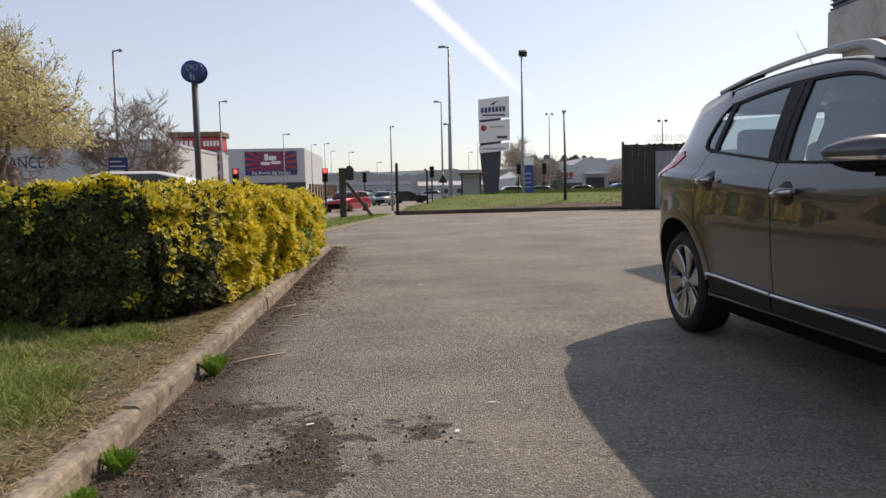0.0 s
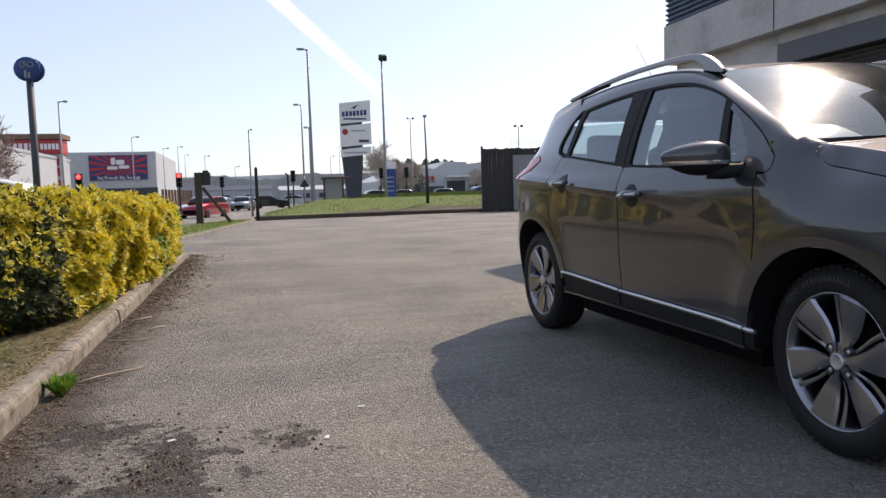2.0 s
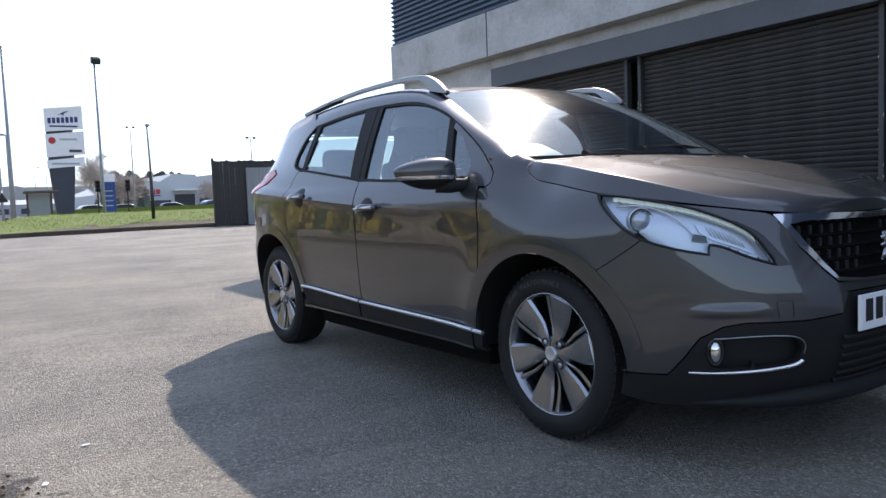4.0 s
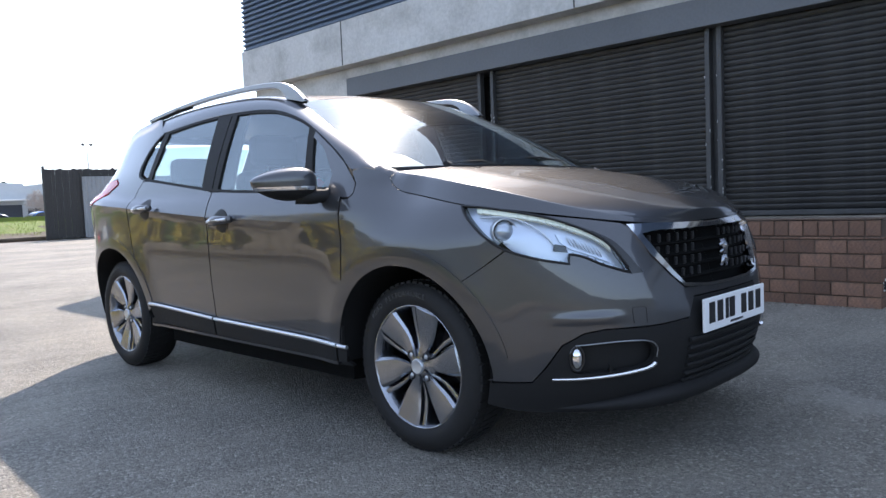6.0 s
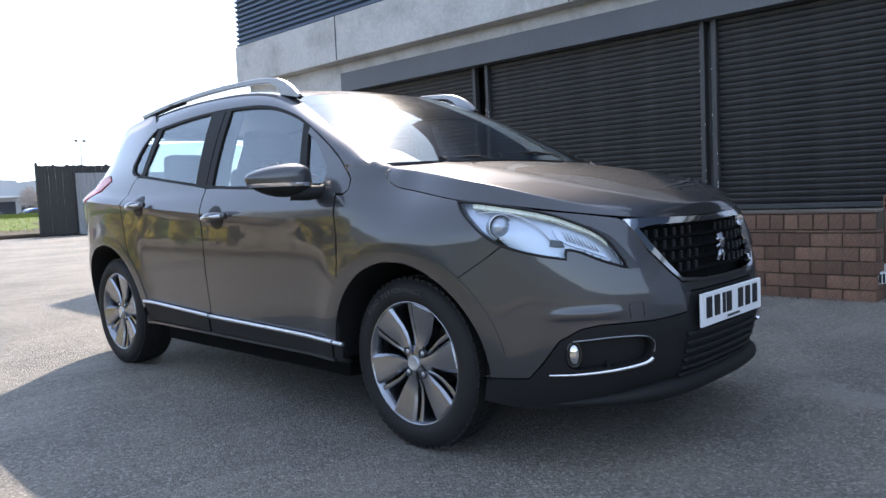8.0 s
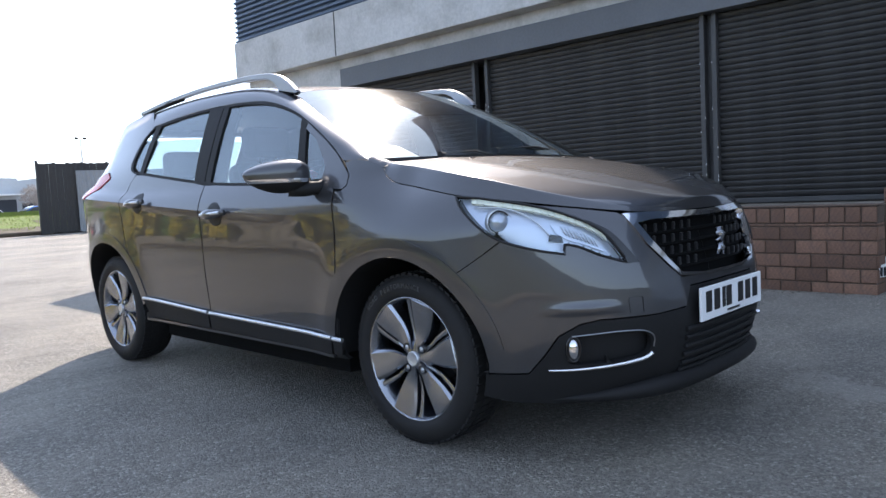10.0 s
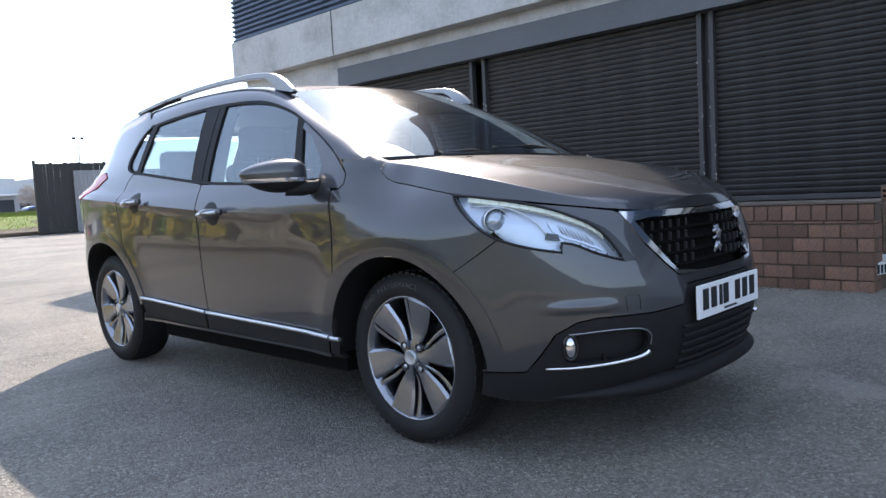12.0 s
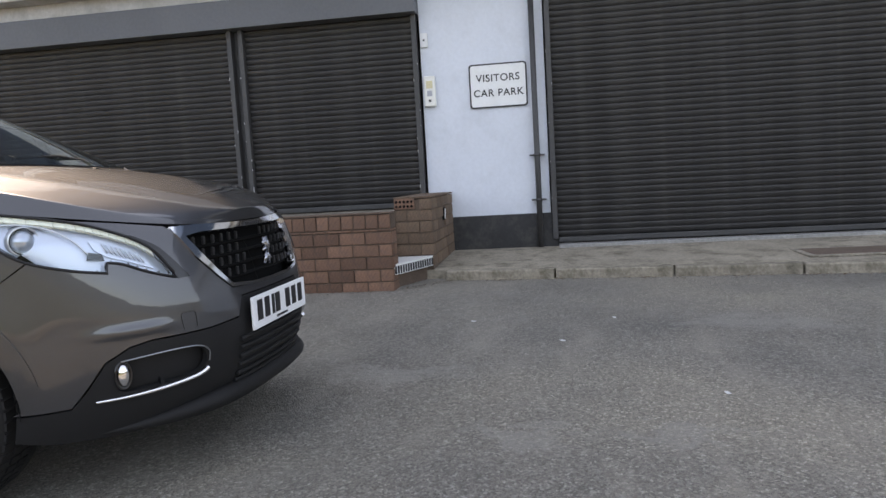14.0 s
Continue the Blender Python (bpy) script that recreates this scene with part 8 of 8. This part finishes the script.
def tree(at, high, seed, label, leafy, spread=0.55, trunk=0.16, bark=BARK):
    rng = random.Random(seed)
    ob = thing("tree", at, label, "tree")
    bm, tips = bmesh.new(), []
    tube(bm, ((0, 0, -0.05), (0.0, 0, 0.25), (0.03, 0, high * 0.2)), [trunk * 1.5, trunk * 1.12, trunk * 1.01], 9)
    part("trunk", bm, bark, ob)
    bm = bmesh.new()
    grow(bm, rng, Vector((0, 0, 0)), Vector((0.04, 0, 1)), high * 0.36, trunk, 0, tips, spread, 1.0 if leafy else 0.2)
    part("crown_wood", bm, bark, ob)
    if leafy:
        v, f = [], []
        for p, d in tips:
            for k in range(leafy):
                q = p + Vector((rng.gauss(0, 0.30), rng.gauss(0, 0.30), rng.gauss(-0.15, 0.32)))
                if q.z < 2.7:
                    continue
                rosette(v, f, q, Vector((0, 0, -0.6)), 3, 0.125, rng)
        raw("leaves", v, f, WILLOW_LEAF, ob, "sparse yellow-green spring leaves")["kind"] = "stuff"
    return ob


tree((-12.9, 26.5, 0.0), 10.5, 4, "spreading tree with fresh yellow-green spring leaves", 25, 0.60, 0.2)
tree((-13.2, 38.5, 0.0), 7.3, 9, "bare spreading tree before leafing", 0, 0.72, 0.17)
tree((19.0, 95.0, -0.05), 6.4, 15, "bare tree behind the totem sign", 0, 0.45, 0.10, HAZED_BARK)
tree((16.2, 92.0, -0.05), 8.5, 17, "bare tree beyond the bus shelter", 0, 0.45, 0.10, HAZED_BARK)
tree((39.6, 126.0, -0.05), 6.0, 19, "small bare tree before the supermarket", 0, 0.5, 0.09, HAZED_BARK)
# evergreen colour is greyed and paled to carry distance haze
CONIFER = leaf_material("hazed evergreen foliage", ((0.0, (0.085, 0.112, 0.095)), (1.0, (0.15, 0.18, 0.155))), 0.7, 0.1)


def evergreen(at, high, wide, seed):
    rng = random.Random(seed)
    ob = thing("evergreen_tree", at, "dark evergreen tree behind the supermarket", "tree", "far evergreens")
    bm = bmesh.new()
    tube(bm, ((0, 0, 0), (0, 0, high * 0.9)), [0.25, 0.05], 6)
    part("trunk", bm, BARK, ob)
    v, f = [], []
    for k in range(620):
        t = rng.random()
        r = wide * (1 - t) ** 0.7 * rng.uniform(0.4, 1.0) + 0.15
        a = rng.uniform(0, 6.28)
        rosette(v, f, Vector((r * math.cos(a), r * math.sin(a), high * (0.12 + 0.88 * t))), Vector((math.cos(a), math.sin(a), 0.2)), 5, 0.42, rng)
    raw("crown", v, f, CONIFER, ob)


rngt = random.Random(31)
for k in range(24):
    evergreen((35.0 + k * 0.62 + rngt.uniform(-0.4, 0.4), 176 + rngt.uniform(-3, 3), -0.05), rngt.uniform(7.0, 9.0), rngt.uniform(2.3, 3.2), 100 + k)
for k in range(4):
    evergreen((19.5 + k * 1.2, 104 + rngt.uniform(-3, 3), -0.05), rngt.uniform(4.2, 5.6), 1.5, 140 + k)


# ---- litter, stones and twigs on the ground ----
def ground_litter():
    rng = random.Random(77)
    v, f = [], []
    # dead leaves and bark along the kerb foot
    for k in range(6000):
        y = 1.7 + 11.2 * rng.random() ** 1.0
        x = -1.10 + abs(rng.gauss(0, 0.10 + 0.05 * smooth(4.5, 7.0, y))) * (1.0 + 0.5 * noise.noise((y * 0.8, 0, 0))) + (0.5 * rng.random() ** 3 if rng.random() < 0.25 else 0)
        a, t = rng.uniform(0, 6.28), rng.uniform(-0.5, 0.5)
        way = Vector((math.cos(a), math.sin(a), 0.15 * t)).normalized()
        side = Vector((-math.sin(a), math.cos(a), t * 0.6)).normalized()
        add_leaf(v, f, Vector((x, y, 0.003 + rng.random() * 0.010)), way, side, rng.uniform(0.010, 0.036) * (1 + 0.5 * smooth(5.0, 8.0, y)), rng.uniform(0.0015, 0.007) * (1 + 0.6 * smooth(5.0, 8.0, y)), rng.uniform(-0.5, 0.8))
    # crumbs of soil on the dark patches
    for cx, cy, rx, ry, n in ((-0.48, 2.72, 0.20, 0.36, 520), (-0.90, 2.45, 0.16, 0.45, 380), (-0.02, 2.88, 0.09, 0.14, 60), (-0.78, 3.2, 0.24, 0.26, 160)):
        for k in range(n):
            x, y = rng.gauss(cx, rx * 0.55), rng.gauss(cy, ry * 0.55)
            if x < -1.1:
                continue
            a = rng.uniform(0, 6.28)
            s = 0.002 + 0.010 * rng.random() ** 2.5
            m = len(v)
            v += [(x + s * math.cos(a + q * 2.1), y + s * math.sin(a + q * 2.1), 0.001) for q in range(3)] + [(x, y, s * rng.uniform(0.5, 1.1))]
            f += [(m, m + 1, m + 3), (m + 1, m + 2, m + 3), (m + 2, m, m + 3)]
    # grit and dead leaves blown against the foot of wall and pavement kerb
    for k in range(900):
        y = 3.4 - 8.6 * rng.random()
        foot = 5.92 if y > 1.6 else (5.92 + (1.6 - y) * 1.2 if y > 1.2 else 6.40 + (y - 1.217) * 0.115)
        x = foot - abs(rng.gauss(0, 0.05)) - 0.008
        a, t = rng.uniform(0, 6.28), rng.uniform(-0.5, 0.5)
        way = Vector((math.cos(a), math.sin(a), 0.1)).normalized()
        add_leaf(v, f, Vector((x, y, 0.003 + rng.random() * 0.006)), way, way.cross(Vector((0.1 * t, 0, 1))).normalized(), rng.uniform(0.010, 0.040), rng.uniform(0.002, 0.009), rng.uniform(-0.5, 0.8))
    tagged(raw("leaf_litter", v, f, LITTER), "brown leaf litter and soil crumbs along the kerb", "litter", kind="stuff")
    v, f = [], []
    for k in range(420):
        x, y = rng.uniform(-1.0, 6.2), rng.uniform(-2.0, 14)
        if 1.3 < x < 3.6 and 1.0 < y < 5.6:
            continue
        s, a = rng.uniform(0.003, 0.010), rng.uniform(0, 6.28)
        m = len(v)
        v += [(x + s * math.cos(a + q * 1.57), y + s * math.sin(a + q * 1.57) * 0.7, 0.001) for q in range(4)] + [(x, y, s * 0.8)]
        f += [(m + q, m + (q + 1) % 4, m + 4) for q in range(4)]
    tagged(raw("grit", v, f, KERB), "loose pale grit scattered on the asphalt", "grit", kind="stuff")


ground_litter()


def ground_twig(points, thick, label):
    bm = bmesh.new()
    tube(bm, points, [thick, thick * 0.9, thick * 0.7, thick * 0.4][:len(points)], 6)
    return tagged(part("twig", bm, TWIG), label, "twig", "twigs by the kerb")


ground_twig(((-1.02, 4.10, 0.010), (-0.93, 4.19, 0.018), (-0.84, 4.29, 0.012), (-0.755, 4.38, 0.008)), 0.007, "pale broken twig lying on the asphalt")
ground_twig(((-0.92, 4.16, 0.008), (-0.885, 4.165, 0.012), (-0.86, 4.12, 0.006)), 0.004, "short twig lying across a longer one")
ground_twig(((-1.05, 6.05, 0.01), (-0.98, 6.13, 0.014), (-0.92, 6.25, 0.008)), 0.006, "thin twig lying near the kerb")
ground_twig(((-1.05, 5.24, 0.01), (-0.94, 5.22, 0.012), (-0.82, 5.26, 0.006)), 0.005, "thin twig lying near the kerb")
ground_twig(((-0.86, 5.59, 0.01), (-0.82, 5.68, 0.012), (-0.77, 5.75, 0.006)), 0.006, "thin twig lying near the kerb")

scrap = thing("paper_scrap", (0.283, 3.22, 0.002), "small white paper scrap on the asphalt", "litter", "paper scraps")
part("sheet", box_bm((-0.016, -0.008, 0), (0.016, 0.008, 0.004), 0.001), SIGN_WHITE, scrap)
for x, y, r in ((-0.47, 3.02, 30), (0.10, 2.86, 70), (2.9, -0.45, 10), (3.9, 0.2, 40), (0.15, 7.34, 20), (-0.66, 10.54, 15), (4.5, 0.76, 60), (4.51, -0.12, 15)):
    copy_thing(scrap, pose(x, y, 0.002, 0, 0, r))
# ---- vapour trail high in the sky ----
def vapour_trail():
    m, nodes, links, b = nodes_of("thin vapour trail")
    nodes.remove(b)
    uv = nodes.new("ShaderNodeUVMap").outputs["UV"]
    sep = nodes.new("ShaderNodeSeparateXYZ")
    links.new(uv, sep.inputs[0])
    across = mathn(nodes, links, "MULTIPLY", mathn(nodes, links, "SUBTRACT", 1.0, sep.outputs["Y"]), sep.outputs["Y"])
    co = nodes.new("ShaderNodeTexCoord").outputs["Object"]
    puff = noise_tex(nodes, links, co, 0.10, 5.0, 0.6)
    fade = mathn(nodes, links, "MULTIPLY", mathn(nodes, links, "POWER", mathn(nodes, links, "MULTIPLY", across, 4.0), 1.4), mathn(nodes, links, "MULTIPLY", puff, 1.15))
    fade = mathn(nodes, links, "MULTIPLY", fade, mathn(nodes, links, "SUBTRACT", 1.0, mathn(nodes, links, "POWER", sep.outputs["X"], 3.0)))
    t, e, x = nodes.new("ShaderNodeBsdfTransparent"), nodes.new("ShaderNodeEmission"), nodes.new("ShaderNodeMixShader")
    # white emission stands in for sunlight on the vapour
    e.inputs["Color"].default_value, e.inputs["Strength"].default_value = (1, 1, 1, 1), 0.95
    links.new(fade, x.inputs["Fac"])
    links.new(t.outputs["BSDF"], x.inputs[1])
    links.new(e.outputs["Emission"], x.inputs[2])
    links.new(x.outputs["Shader"], nodes["Material Output"].inputs["Surface"])
    bm = bmesh.new()
    layer = bm.loops.layers.uv.new("UVMap")
    a, b2, n = Vector((-70, 700, 274)), Vector((145, 700, 78)), 24
    side = Vector((0.67, 0, 0.74))
    rows = []
    for k in range(n + 1):
        p = a.lerp(b2, k / n)
        w = 11 - 5 * k / n
        rows.append((bm.verts.new(p - side * w), bm.verts.new(p + side * w), k / n))
    for r0, r1 in zip(rows, rows[1:]):
        f = bm.faces.new((r0[0], r1[0], r1[1], r0[1]))
        for loop, u in zip(f.loops, ((r0[2], 0), (r1[2], 0), (r1[2], 1), (r0[2], 1))):
            loop[layer].uv = u
    o = tagged(part("backdrop_vapour_trail", bm, m), "soft white vapour trail across the sky", "sky", kind="structure")
    o.visible_shadow = False


vapour_trail()
